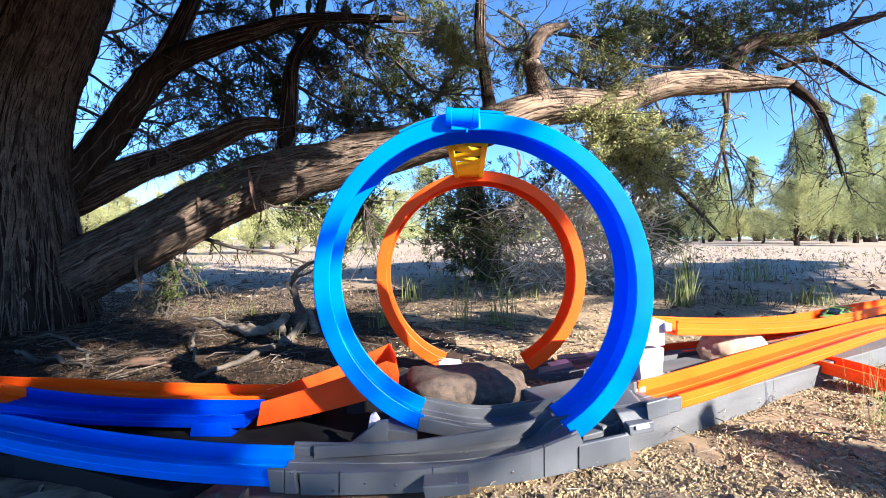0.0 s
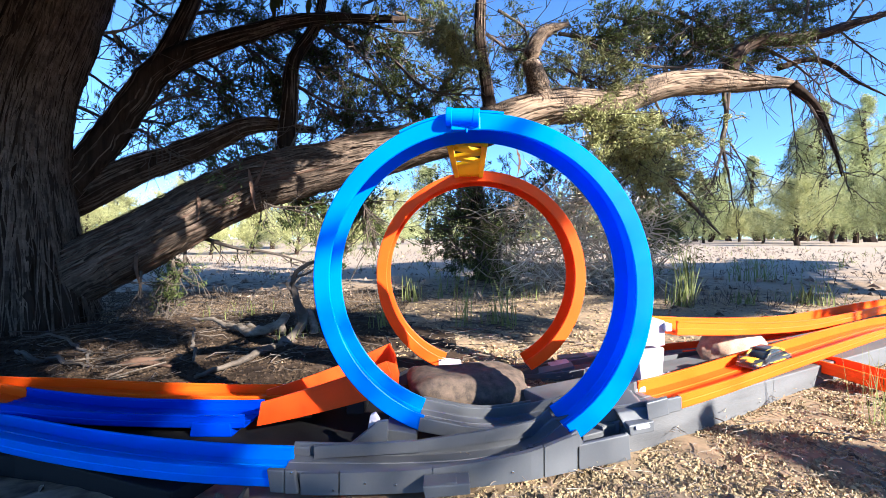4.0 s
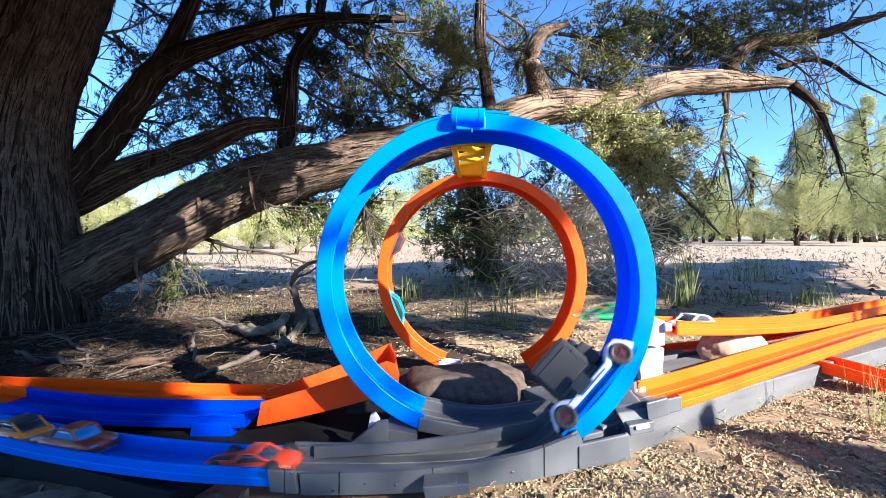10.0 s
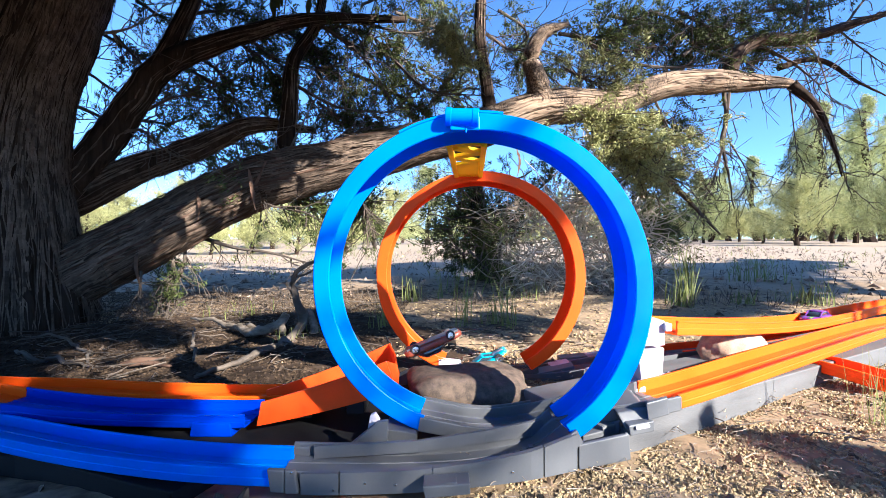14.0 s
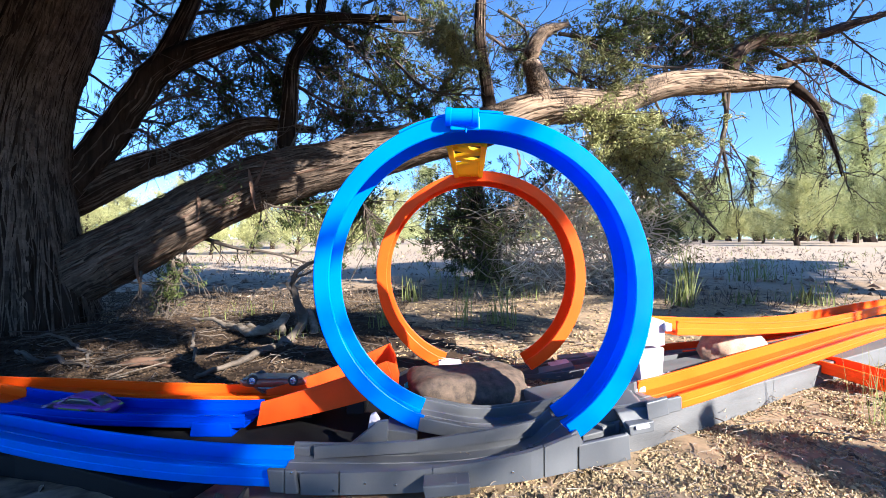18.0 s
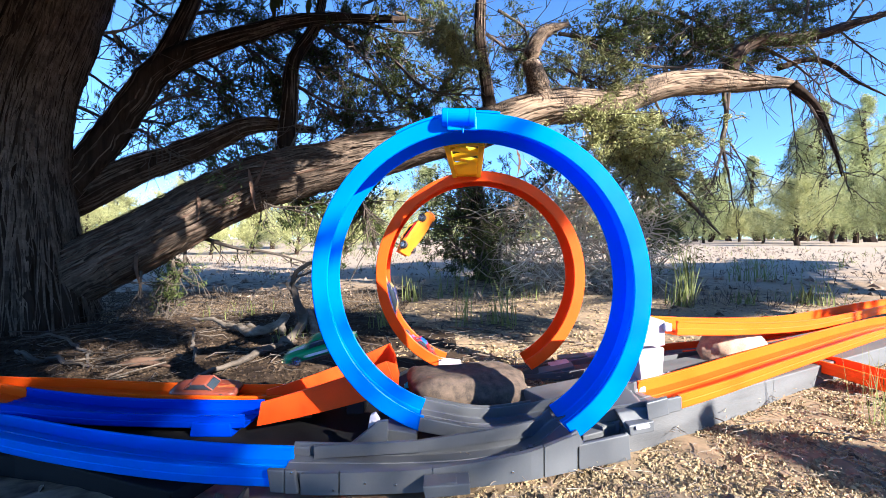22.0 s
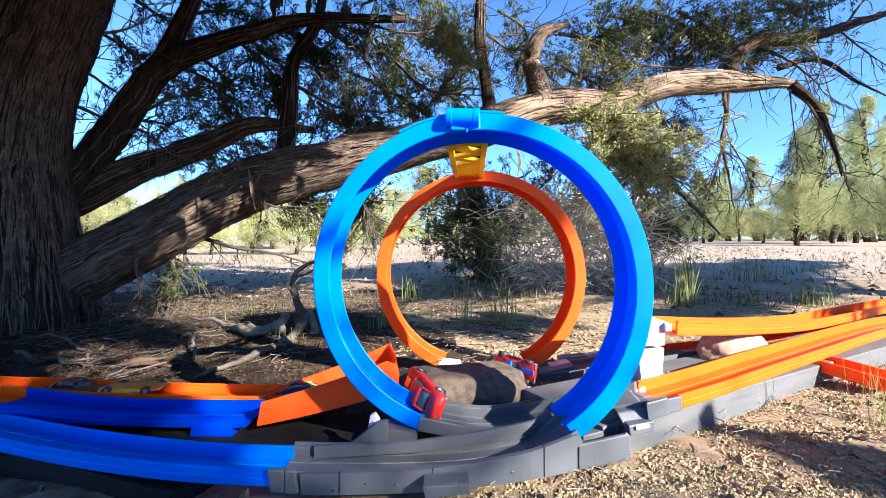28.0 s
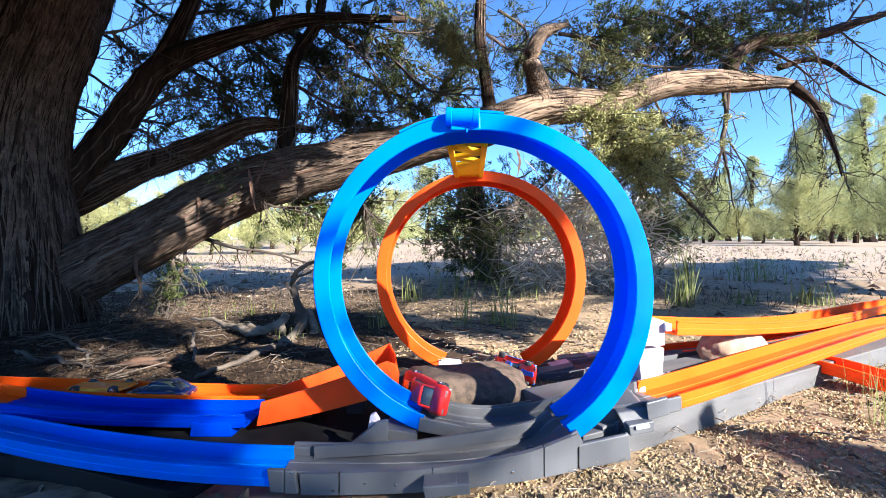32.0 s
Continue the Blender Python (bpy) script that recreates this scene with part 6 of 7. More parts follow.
STYLES = {
    # belt heights from tail to nose, cabin (start, roof start, roof end, end), cabin height, nose and tail width factor
    "coupe": ([0.0125, 0.0135, 0.0135, 0.0130, 0.0125, 0.0115, 0.0090], (-0.40, -0.20, 0.08, 0.26), 0.0075, 0.86),
    "muscle": ([0.0135, 0.0145, 0.0145, 0.0142, 0.0142, 0.0138, 0.0125], (-0.30, -0.16, 0.06, 0.17), 0.0075, 0.93),
    "wedge": ([0.0130, 0.0140, 0.0130, 0.0115, 0.0100, 0.0080, 0.0055], (-0.36, -0.18, 0.02, 0.28), 0.0065, 0.78),
    "racer": ([0.0110, 0.0125, 0.0115, 0.0105, 0.0095, 0.0085, 0.0065], (-0.26, -0.10, 0.02, 0.14), 0.0065, 0.72),
    "truck": ([0.0150, 0.0152, 0.0152, 0.0155, 0.0155, 0.0150, 0.0135], (-0.12, -0.05, 0.12, 0.22), 0.0100, 0.94),
}


def toy_car(name, style, body_mat, label, base_mat=GUNMETAL, glass=WINDOW, length=0.076, wide=0.030, rim=CHROME, spoiler=False, deco=None, scoop=False, big_rear=False, roof_mat=None):
    belts, cab, ch, taper = STYLES[style]
    car = empty(name, pose(0, 0, 0), label, "toy car", "toy cars")
    L, hw = length, wide / 2
    k = L / 0.076
    stations = []
    for i in range(13):
        u = i / 12
        x = (u - 0.5) * L
        belt = np.interp(u, np.linspace(0, 1, 7), belts) * k
        edge = abs(2 * u - 1)
        w = hw * (1 - (1 - taper) * edge ** 3)
        arch = 0.0035 * max(0, 1 - abs(abs(u - 0.5) - 0.31) / 0.07)
        lo = (0.0042 + arch * 0.7 + 0.0012 * edge ** 4) * k
        end = 1.0 if edge < 0.99 else 0.86
        stations.append((x, w * end, lo, (belt * 0.90) * (1 if end == 1.0 else 0.93), belt * (1 if end == 1.0 else 0.93)))
    part("body", loft(stations), body_mat, car, "", True)
    part("chassis", box((L * 0.93, wide * 0.86, 0.0032 * k), (0, 0, 0.0045 * k), 0.0006, 0.97), base_mat, car, "low metal base")
    a, b, c, d = [q * L for q in cab]
    zb = lambda x: np.interp(x / L + 0.5, np.linspace(0, 1, 7), belts) * k
    ch = ch * k
    roof_z = max(zb(b), zb(c)) + ch
    part("window", loft([(a, hw * 0.62, zb(a) * 0.9, zb(a) * 0.96, zb(a)), (b, hw * 0.66, zb(b) * 0.9, roof_z - 0.0016, roof_z - 0.0004), (c, hw * 0.66, zb(c) * 0.9, roof_z - 0.0016, roof_z - 0.0004), (d, hw * 0.70, zb(d) * 0.88, zb(d) * 0.95, zb(d) + 0.0002)]), glass, car, "tinted window", True)
    part("roof", loft([(b - 0.0015, hw * 0.58, roof_z - 0.0020, roof_z - 0.0006, roof_z), (b + 0.002, hw * 0.66, roof_z - 0.0014, roof_z, roof_z + 0.0006), (c - 0.002, hw * 0.66, roof_z - 0.0014, roof_z, roof_z + 0.0006), (c + 0.0015, hw * 0.58, roof_z - 0.0020, roof_z - 0.0006, roof_z)]), roof_mat or body_mat, car, "", True)
    for s in (1, -1):
        for x0, z0, x1, z1 in ((a, zb(a), b, roof_z), (d, zb(d), c, roof_z)):
            mid, ln, an = ((x0 + x1) / 2, (z0 + z1) / 2 - 0.0004), math.hypot(x1 - x0, z1 - z0), math.degrees(math.atan2(z1 - z0, x1 - x0))
            part("pillar", box((ln, 0.0016, 0.0016), (mid[0], s * hw * 0.655, mid[1]), 0.0003, 1.0, None, 0, 1, 0, -an), body_mat, car)
        part("headlight", box((0.0022, 0.0055, 0.0022), (L * 0.478, s * hw * 0.55, zb(L * 0.46) * 0.80), 0.0006), CHROME, car, "small silver headlight")
        part("tail_light", box((0.0018, 0.0055, 0.0018), (-L * 0.492, s * hw * 0.55, zb(-L * 0.48) * 0.80), 0.0004), deco or base_mat, car)
    rr, rf = (0.0072 if big_rear else 0.0060) * k, 0.0060 * k
    for s in (1, -1):
        wheel_at(car, 0.31 * L, s * (hw - 0.0022), rf, 0.0052, rim)
        wheel_at(car, -0.31 * L, s * (hw - (0.0008 if big_rear else 0.0022)), rr, 0.0075 if big_rear else 0.0052, rim)
    if deco:
        part("hood_stripe", loft([(0.20 * L, hw * 0.28, zb(0.20 * L) * 0.95, zb(0.20 * L) + 0.0002, zb(0.20 * L) + 0.0006), (0.45 * L, hw * 0.22, zb(0.45 * L) * 0.9, zb(0.45 * L) + 0.0001, zb(0.45 * L) + 0.0005)]), deco, car, "painted stripe")
        for s in (1, -1):
            part("side_stripe", box((L * 0.34, 0.0006, 0.0028), (0, s * (hw + 0.0001), 0.0088 * k), 0.0002), deco, car, "painted side panel")
    if spoiler:
        part("spoiler", box((0.007, wide * 0.95, 0.0014), (-L * 0.47, 0, zb(-0.4 * L) + 0.0058), 0.0004), body_mat, car)
        for s in (1, -1):
            part("spoiler_strut", box((0.004, 0.0014, 0.0065), (-L * 0.45, s * hw * 0.5, zb(-0.4 * L) + 0.0025), 0.0003), body_mat, car)
    if scoop:
        part("engine", box((0.011, 0.010, 0.005), (0.27 * L, 0, zb(0.27 * L) + 0.0022), 0.0008), CHROME, car, "chrome engine through bonnet")
    return car


RED = paint("glossy_red_paint", (0.55, 0.014, 0.010))
RED_FLAME = paint("red_paint_with_flames", (0.52, 0.03, 0.015), (0.85, 0.45, 0.05))
SCARLET = paint("scarlet_paint", (0.72, 0.060, 0.018))
RUST = paint("copper_red_paint", (0.18, 0.042, 0.022))
BROWN_RED = paint("brownish_red_paint", (0.24, 0.030, 0.018), (0.34, 0.11, 0.03))
BRIGHT_ORANGE = paint("bright_orange_paint", (0.90, 0.24, 0.012))
GREEN = paint("glossy_green_paint", (0.012, 0.24, 0.07))
LIME = paint("lime_and_green_paint", (0.30, 0.52, 0.04), (0.03, 0.10, 0.03))
WHITE = paint("white_paint", (0.62, 0.62, 0.65))
WHITE_GREY = paint("white_and_grey_paint", (0.58, 0.58, 0.60), (0.10, 0.12, 0.13))
TEAL = paint("teal_paint", (0.02, 0.38, 0.48))
PURPLE = paint("purple_paint", (0.16, 0.03, 0.26))
DARK_YELLOW = paint("black_and_yellow_paint", (0.03, 0.03, 0.03), (0.62, 0.50, 0.05))
GOLD = paint("golden_yellow_paint", (0.80, 0.42, 0.02))
ORANGE_GOLD = paint("orange_gold_paint", (0.82, 0.23, 0.015), (0.80, 0.42, 0.02))
UNDERSIDE_BLUE = material("matt_blue_plastic", (0.006, 0.10, 0.42), 0.75, 0.9, 40, 900, 0.0, gloss=0.02)
SIGNAL_BLUE = paint("bright_blue_paint", (0.02, 0.12, 0.62))
DEEP_BLUE = paint("navy_and_gold_paint", (0.012, 0.018, 0.09), (0.42, 0.30, 0.10))
DARK_RED = paint("dark_red_rim", (0.06, 0.012, 0.010))
BLUE_GLASS = material("blue_window", (0.05, 0.22, 0.50), 0.1, 0.9, 60, 600, 0.0, coat=0.5)

green_wedge = toy_car("toy_car", "wedge", LIME, "lime green toy racer with dark streaks", spoiler=True)
yellow_black = toy_car("toy_car", "coupe", DARK_YELLOW, "black toy coupe with yellow flames", deco=GOLD)
flame_car = toy_car("toy_car", "racer", RED_FLAME, "red toy car with white roof and yellow flames", roof_mat=WHITE, deco=WHITE)
orange_car = toy_car("toy_car", "coupe", BRIGHT_ORANGE, "bright orange toy sports car with black roof", roof_mat=BLACK, deco=WHITE_GREY)
copper_car = toy_car("toy_car", "muscle", BROWN_RED, "red toy saloon with blue windows and stripes", glass=BLUE_GLASS, base_mat=TEAL, length=0.08)
red_racer = toy_car("toy_car", "racer", SCARLET, "red toy racer with large black rear wheels", big_rear=True, deco=BLACK)
teal_racer = toy_car("toy_car", "racer", TEAL, "teal and orange toy racing car", spoiler=True, deco=BRIGHT_ORANGE, length=0.078)
grey_racer = toy_car("toy_car", "racer", WHITE_GREY, "white and black toy racing car", spoiler=True)
white_patrol = toy_car("toy_car", "muscle", WHITE, "white toy car with blue windows and side panel", glass=BLUE_GLASS, deco=SIGNAL_BLUE, base_mat=BLACK, length=0.082)
green_car = toy_car("toy_car", "wedge", GREEN, "green toy sports car", base_mat=GREEN)
white_car = toy_car("toy_car", "coupe", WHITE, "white toy coupe with grey metal base", base_mat=GUNMETAL)
brown_car = toy_car("toy_car", "muscle", RUST, "coppery red toy muscle car", deco=BROWN_RED, length=0.080)
teal_coupe = toy_car("toy_car", "coupe", TEAL, "teal toy coupe with orange base", base_mat=BRIGHT_ORANGE, deco=WHITE)
purple_car = toy_car("toy_car", "coupe", PURPLE, "metallic purple toy coupe", deco=LIME)
green_hood = toy_car("toy_car", "muscle", GREEN, "green toy car with white hood panel", deco=WHITE)
gold_car = toy_car("toy_car", "wedge", ORANGE_GOLD, "orange and gold toy car with orange base", deco=RED, base_mat=BRIGHT_ORANGE)
blue_red = toy_car("toy_car", "racer", RED, "red and blue toy racer with black wheels", base_mat=SIGNAL_BLUE, deco=SIGNAL_BLUE, roof_mat=SIGNAL_BLUE, big_rear=True)
navy_gold = toy_car("toy_car", "coupe", DEEP_BLUE, "navy blue toy car with gold trim")
red_muscle = toy_car("toy_car", "muscle", RED, "red toy muscle car with chrome engine", scoop=True, length=0.080)


def camera_car():
    """A long white toy car with a black camera box on its back."""
    car = empty("camera_car", pose(0, 0, 0), "white and blue toy car carrying a black camera box", "toy car", "toy cars")
    L, hw = 0.094, 0.0270
    st = []
    for i in range(25):
        u = i / 24
        x = (u - 0.5) * L
        arch = max(0, 1 - abs(abs(u - 0.5) - 0.36) / 0.15)
        belt = 0.0150 + 0.0075 * min(1, arch * 1.5) - (0.006 if u > 0.97 or u < 0.03 else 0.002 if u > 0.93 or u < 0.07 else 0)
        lo = 0.0085 + 0.0085 * max(0, 1 - abs(abs(u - 0.5) - 0.36) / 0.095)
        st.append((x, hw * (1 - 0.10 * abs(2 * u - 1) ** 4), min(lo, belt - 0.003), belt * 0.94, belt))
    part("body", loft(st), WHITE, car, "white body shell", True)
    part("chassis", box((L * 0.90, hw * 1.70, 0.006), (0, 0, 0.0066), 0.0012, 0.99), UNDERSIDE_BLUE, car, "blue underbody")
    part("underbody", box((L * 0.98, hw * 1.96, 0.0016), (0, 0, 0.0030), 0.0006), UNDERSIDE_BLUE, car, "flat blue underside")
    part("bed", box((0.040, hw * 1.5, 0.006), (-0.006, 0, 0.0165), 0.001), BLACK, car)
    for s in (1, -1):
        part("bed_flap", box((0.016, 0.0012, 0.010), (-0.006, s * (hw + 0.0002), 0.0165), 0.0005), BLACK, car, "black flap over the sill")
    b = part("camera_box", box((0.043, 0.038, 0.037), (-0.006, 0, 0.037), 0.004), BLACK, car, "black camera housing")
    for s in (1, -1):
        part("cover_plate", box((0.034, 0.0012, 0.024), (-0.008, s * 0.0193, 0.035), 0.0008), TYRE, b, "slightly raised side cover")
        part("button", box((0.004, 0.0014, 0.008), (0.011, s * 0.0194, 0.036), 0.0006), TYRE, b)
        part("top_mark", box((0.0015, 0.006, 0.0006), (0.006 + 0.004 * s, s * 0.006, 0.0557), 0.0002), WHITE, b, "short white mark")
    part("lens", lathe([(0.009, 0.0), (0.009, 0.004), (0.0075, 0.005), (0.006, 0.0035)], 24, "x"), WINDOW, b, "round glass lens", True).matrix_basis = pose(0.0165, 0.004, 0.044)
    part("front_plate", box((0.010, 0.030, 0.020), (0.020, 0, 0.030), 0.002), TYRE, b)
    for s in (1, -1):
        wheel_at(car, 0.36 * L, s * (hw - 0.002), 0.0092, 0.0065, DARK_RED)
        wheel_at(car, -0.36 * L, s * (hw - 0.002), 0.0092, 0.0065, DARK_RED)
        part("side_stripe", box((L * 0.32, 0.0008, 0.0012), (0.002, s * (hw + 0.0002), 0.0105), 0.0002), SIGNAL_BLUE, car, "blue pinstripe")
        for x in (-0.020, 0.017):
            part("side_mark", box((0.009, 0.0008, 0.0010), (x, s * (hw + 0.0001), 0.0136), 0.0002), SIGNAL_BLUE, car)
        part("headlight", box((0.0025, 0.008, 0.003), (L * 0.486, s * hw * 0.55, 0.0115), 0.0006), CHROME, car)
    part("hood_knob", lathe([(0.002, 0.0), (0.002, 0.003), (0.001, 0.0035)], 10), WHITE, car).matrix_basis = pose(0.026, 0, 0.022, 90)
    part("hood_stripe", box((0.020, 0.006, 0.0008), (0.032, 0, 0.0224), 0.0003), SIGNAL_BLUE, car, "blue bonnet stripe")
    return car


recorder = camera_car()



# ---- how things move ----
SWAY = [(0, 0), (5.3, 0), (6, -1.0), (6.6, -2.0), (7, -2.8), (7.5, -1.2), (8, 0.1), (8.5, 0.6), (9, 0.95), (10, 0.9), (11, 0.4), (12, 0.2), (13, 0.3), (14, -0.1), (17, 0), (20, -0.3), (21, -0.3), (22, -0.65), (22.6, -1.1), (23, -1.0), (23.5, -0.3), (24, 0.1), (25, 0), (32, 0)]


def sway(t, share=1.0, base=LOOP_BASE):
    """How the loops lean on their base as cars run through."""
    a = float(np.interp(t, [q[0] for q in SWAY], [q[1] for q in SWAY])) * share
    return Matrix.Translation(base) @ pose(0, 0, 0, 0, a, 0) @ Matrix.Translation(base).inverted()


def on_route(route, s, t, roll=0.0, side=0.0, lift=0.0023):
    """The pose of a car that has come s metres along a route."""
    r = ROUTES[route]
    s = min(max(s, 0.02), r["s"][-1] - 0.02)
    at = lambda q, key: Vector([float(np.interp(q, r["s"], r[key][:, i])) for i in range(3)])
    x = (at(s + 0.014, "p") - at(s - 0.014, "p")).normalized()
    z = at(s, "u")
    y = z.cross(x).normalized()
    z = x.cross(y)
    m = Matrix(((x.x, y.x, z.x), (x.y, y.y, z.y), (x.z, y.z, z.z))).to_4x4()
    m.translation = (at(s - 0.014, "p") + at(s + 0.014, "p")) / 2 * 0.3 + at(s, "p") * 0.7 + z * lift + y * side
    m = m @ pose(0, 0, 0, roll)
    k = 2 if route == "B" else 1
    if k < len(r["cut"]) - 1 and r["cut"][k] < s < r["cut"][k + 1]:
        m = (sway(t) if route == "B" else sway(t, 0.6, BACK_BASE)) @ m
    return m


def drive(route, keys, step=0.1, extra=None):
    """Rows along a route, from (seconds, metres) keys."""
    ts, ss = [k[0] for k in keys], [k[1] for k in keys]
    n = max(1, int(round((ts[-1] - ts[0]) / step)))
    grid = [ts[0] + (ts[-1] - ts[0]) * i / n for i in range(n + 1)]
    val = np.interp(grid, ts, ss)
    if len(val) > 4:
        val[1:-1] = (val[:-2] + 2 * val[1:-1] + val[2:]) / 4
    return [(t, on_route(route, float(v), t, *(extra(t) if extra else ()))) for t, v in zip(grid, val)]


def free(*keys):
    """Rows through the air: (seconds, centre, roll, pitch, heading)."""
    return [(t, Matrix.Translation(c) @ pose(0, 0, 0, rx, ry, rz) @ Matrix.Translation((0, 0, -0.010))) for t, c, rx, ry, rz in keys]


def still(t, rows, last=32.0):
    return rows + ([(last, rows[-1][1])] if rows[-1][0] < last else [])


def parked(route, s, t0, t1):
    return [(t0, on_route(route, s, t0)), (t1, on_route(route, s, t1))]


def motions():
    times = [0.0, 5.0] + [5.25 + 0.25 * i for i in range(80)] + [25.5, 32.0]
    base = Matrix.Translation(LOOP_BASE)
    walk(blue_loop, [(t, sway(t) @ base) for t in times])
    walk(yellow, [(t, sway(t, 0.9) @ base) for t in times])
    walk(orange_loop, [(t, sway(t, 0.6, BACK_BASE) @ Matrix.Translation(BACK_BASE)) for t in times])

    end = ROUTES["B"]["s"][-1]
    # the pack through the blue loop
    walk(yellow_black, still(0, parked("B", 0.62, 0.0, 2.4) + drive("B", [(2.5, 0.64), (3.0, 1.439), (3.5, 1.618), (4.6, 1.960), (4.9, 2.088), (5.1, 2.292), (5.3, 2.428), (5.5, 2.550), (5.75, 2.638), (6.0, 2.720), (6.2, 2.781), (6.4, 2.849), (6.6, 2.910), (6.8, 2.978), (7.0, 3.064), (7.2, 3.139), (7.4, 3.204), (7.6, 3.275), (7.8, 3.316), (8.0, 3.366), (8.5, 3.513), (8.9, 3.666), (9.6, end - 0.06)])))
    walk(flame_car, still(0, parked("B", 0.52, 0.0, 3.5) + drive("B", [(3.6, 0.54), (4.6, 1.536), (5.1, 1.960), (5.3, 2.121), (5.5, 2.252), (5.75, 2.347), (6.0, 2.428), (6.2, 2.530), (6.5, 2.611), (6.75, 2.706), (7.0, 2.794), (7.3, 2.869), (7.5, 2.971), (7.7, 3.040), (8.0, 3.139), (8.2, 3.214), (8.4, 3.265), (8.6, 3.305), (9.0, 3.416), (9.2, 3.480), (9.4, 3.540), (9.7, 3.666), (10.5, end - 0.15)])))
    walk(orange_car, still(0, parked("B", 0.42, 0.0, 3.6) + drive("B", [(3.7, 0.44), (4.7, 1.536), (5.25, 1.960), (5.5, 2.121), (5.75, 2.245), (6.0, 2.347), (6.3, 2.448), (6.6, 2.571), (7.0, 2.679), (7.4, 2.815), (7.8, 2.924), (8.0, 2.992), (8.2, 3.075), (8.4, 3.139), (8.6, 3.193), (8.8, 3.245), (9.0, 3.295), (9.2, 3.345), (9.4, 3.397), (9.6, 3.447), (9.8, 3.497), (10.0, 3.551), (10.3, 3.666), (11.5, end - 0.24)])))
    walk(copper_car, still(0, parked("B", 0.32, 0.0, 3.7) + drive("B", [(3.8, 0.34), (4.8, 1.536), (5.4, 1.960), (5.7, 2.088), (6.0, 2.231), (6.3, 2.326), (6.6, 2.428), (7.0, 2.571), (7.5, 2.686), (8.0, 2.869), (8.2, 2.924), (8.4, 3.005), (8.6, 3.075), (8.8, 3.139), (9.0, 3.193), (9.2, 3.255), (9.4, 3.316), (9.6, 3.366), (9.8, 3.416), (10.0, 3.468), (10.2, 3.531), (10.5, 3.666), (12.0, end - 0.33)])))
    walk(red_racer, still(0, parked("B", 0.22, 0.0, 3.8) + drive("B", [(3.9, 0.24), (4.9, 1.536), (5.55, 1.960), (6.0, 2.143), (6.3, 2.245), (6.6, 2.347), (7.0, 2.476), (7.5, 2.598), (8.0, 2.720), (8.3, 2.815), (8.6, 2.883), (8.8, 2.944), (9.0, 2.999), (9.2, 3.064), (9.4, 3.128), (9.6, 3.182), (9.8, 3.235), (10.0, 3.285), (10.2, 3.335), (10.4, 3.377), (10.6, 3.426), (10.8, 3.480), (11.0, 3.531), (11.4, 3.666), (13.0, end - 0.42)])))

    def tilt(t):
        r = float(np.interp(t, [8.2, 8.7, 9.0, 9.5, 10.0, 10.5], [0, 40, 50, 44, 32, 0]))
        late = min(1, max(0, (t - 10.2) / 0.6))
        return (r, 0.003 + 0.020 * r / 52 + 0.006 * late, 0.0023 + 0.012 * r / 52 + 0.005 * late + float(np.interp(t, [8.1, 8.6, 9.0, 9.6], [0, 0.018, 0.013, 0])))

    turned = pose(0, 0, 0, 0, 0, 180)
    ride = (parked("B", 0.10, 0.0, 3.9) + drive("B", [(4.0, 0.12), (4.9, 1.408), (5.5, 1.759), (5.8, 1.891), (6.0, 1.969), (6.2, 2.088), (6.4, 2.143), (6.6, 2.218), (6.8, 2.306), (7.0, 2.367), (7.2, 2.414), (7.4, 2.448), (7.6, 2.503), (7.8, 2.537), (8.0, 2.577), (8.2, 2.611), (8.4, 2.645), (8.6, 2.679), (8.8, 2.713), (9.0, 2.754), (9.2, 2.801), (9.4, 2.835), (9.6, 2.876), (9.8, 2.924), (10.0, 2.971), (10.2, 3.012), (10.4, 3.064), (10.6, 3.098), (10.8, 3.118), (11.0, 3.149), (11.2, 3.171), (11.4, 3.204), (11.6, 3.224), (11.8, 3.245)], 0.1, tilt)
         + free((12.0, (-0.133, 0.325, 0.0845), 0, 1, 180), (12.4, (-0.172, 0.328, 0.0825), -7, 1, 166), (12.7, (-0.200, 0.325, 0.083), -16, 0, 160), (13.0, (-0.228, 0.315, 0.081), -30, -4, 158), (13.2, (-0.233, 0.305, 0.083), -44, -4, 164), (13.4, (-0.246, 0.29, 0.079), -62, 0, 174), (13.7, (-0.238, 0.262, 0.082), -112, 0, 182), (14.0, (-0.230, 0.225, 0.083), -160, 0, 190), (14.3, (-0.226, 0.20, 0.082), -180, 0, 190), (32.0, (-0.226, 0.20, 0.082), -180, 0, 190)))
    # it comes away from the track nose-up just past the top
    walk(recorder, [(t, m @ pose(0, 0, 0, 0, float(np.interp(t, [8.1, 8.6, 9.0, 9.6], [0, 9, 16, 0])), 0) @ turned) for t, m in ride])

    # cars over the jump
    walk(green_wedge, drive("J", [(0.0, 2.310), (0.4, 2.661), (0.8, 2.882 - 0.021)], 0.2)
         + free((1.0, (0.1558, 0.455, 0.1816), 0, -2, 180), (1.2, (0.06013, 0.45, 0.1861), 0, 0, 180), (1.4, (-0.02631, 0.45, 0.1861), 4, 2, 180), (1.8, (-0.2057, 0.445, 0.1806), 8, 5, 181), (2.0, (-0.2893, 0.445, 0.1757), 8, 6, 182), (2.2, (-0.3696, 0.45, 0.1686), 8, 8, 184), (2.4, (-0.4345, 0.455, 0.1556), 8, 9, 186), (2.6, (-0.4924, 0.46, 0.1405), 8, 10, 188), (2.9, (-0.5914, 0.47, 0.1133), 6, 10, 190), (3.3, (-0.98, 0.58, 0.082), 0, 5, 192), (32.0, (-0.98, 0.58, 0.082), 0, 5, 192)))
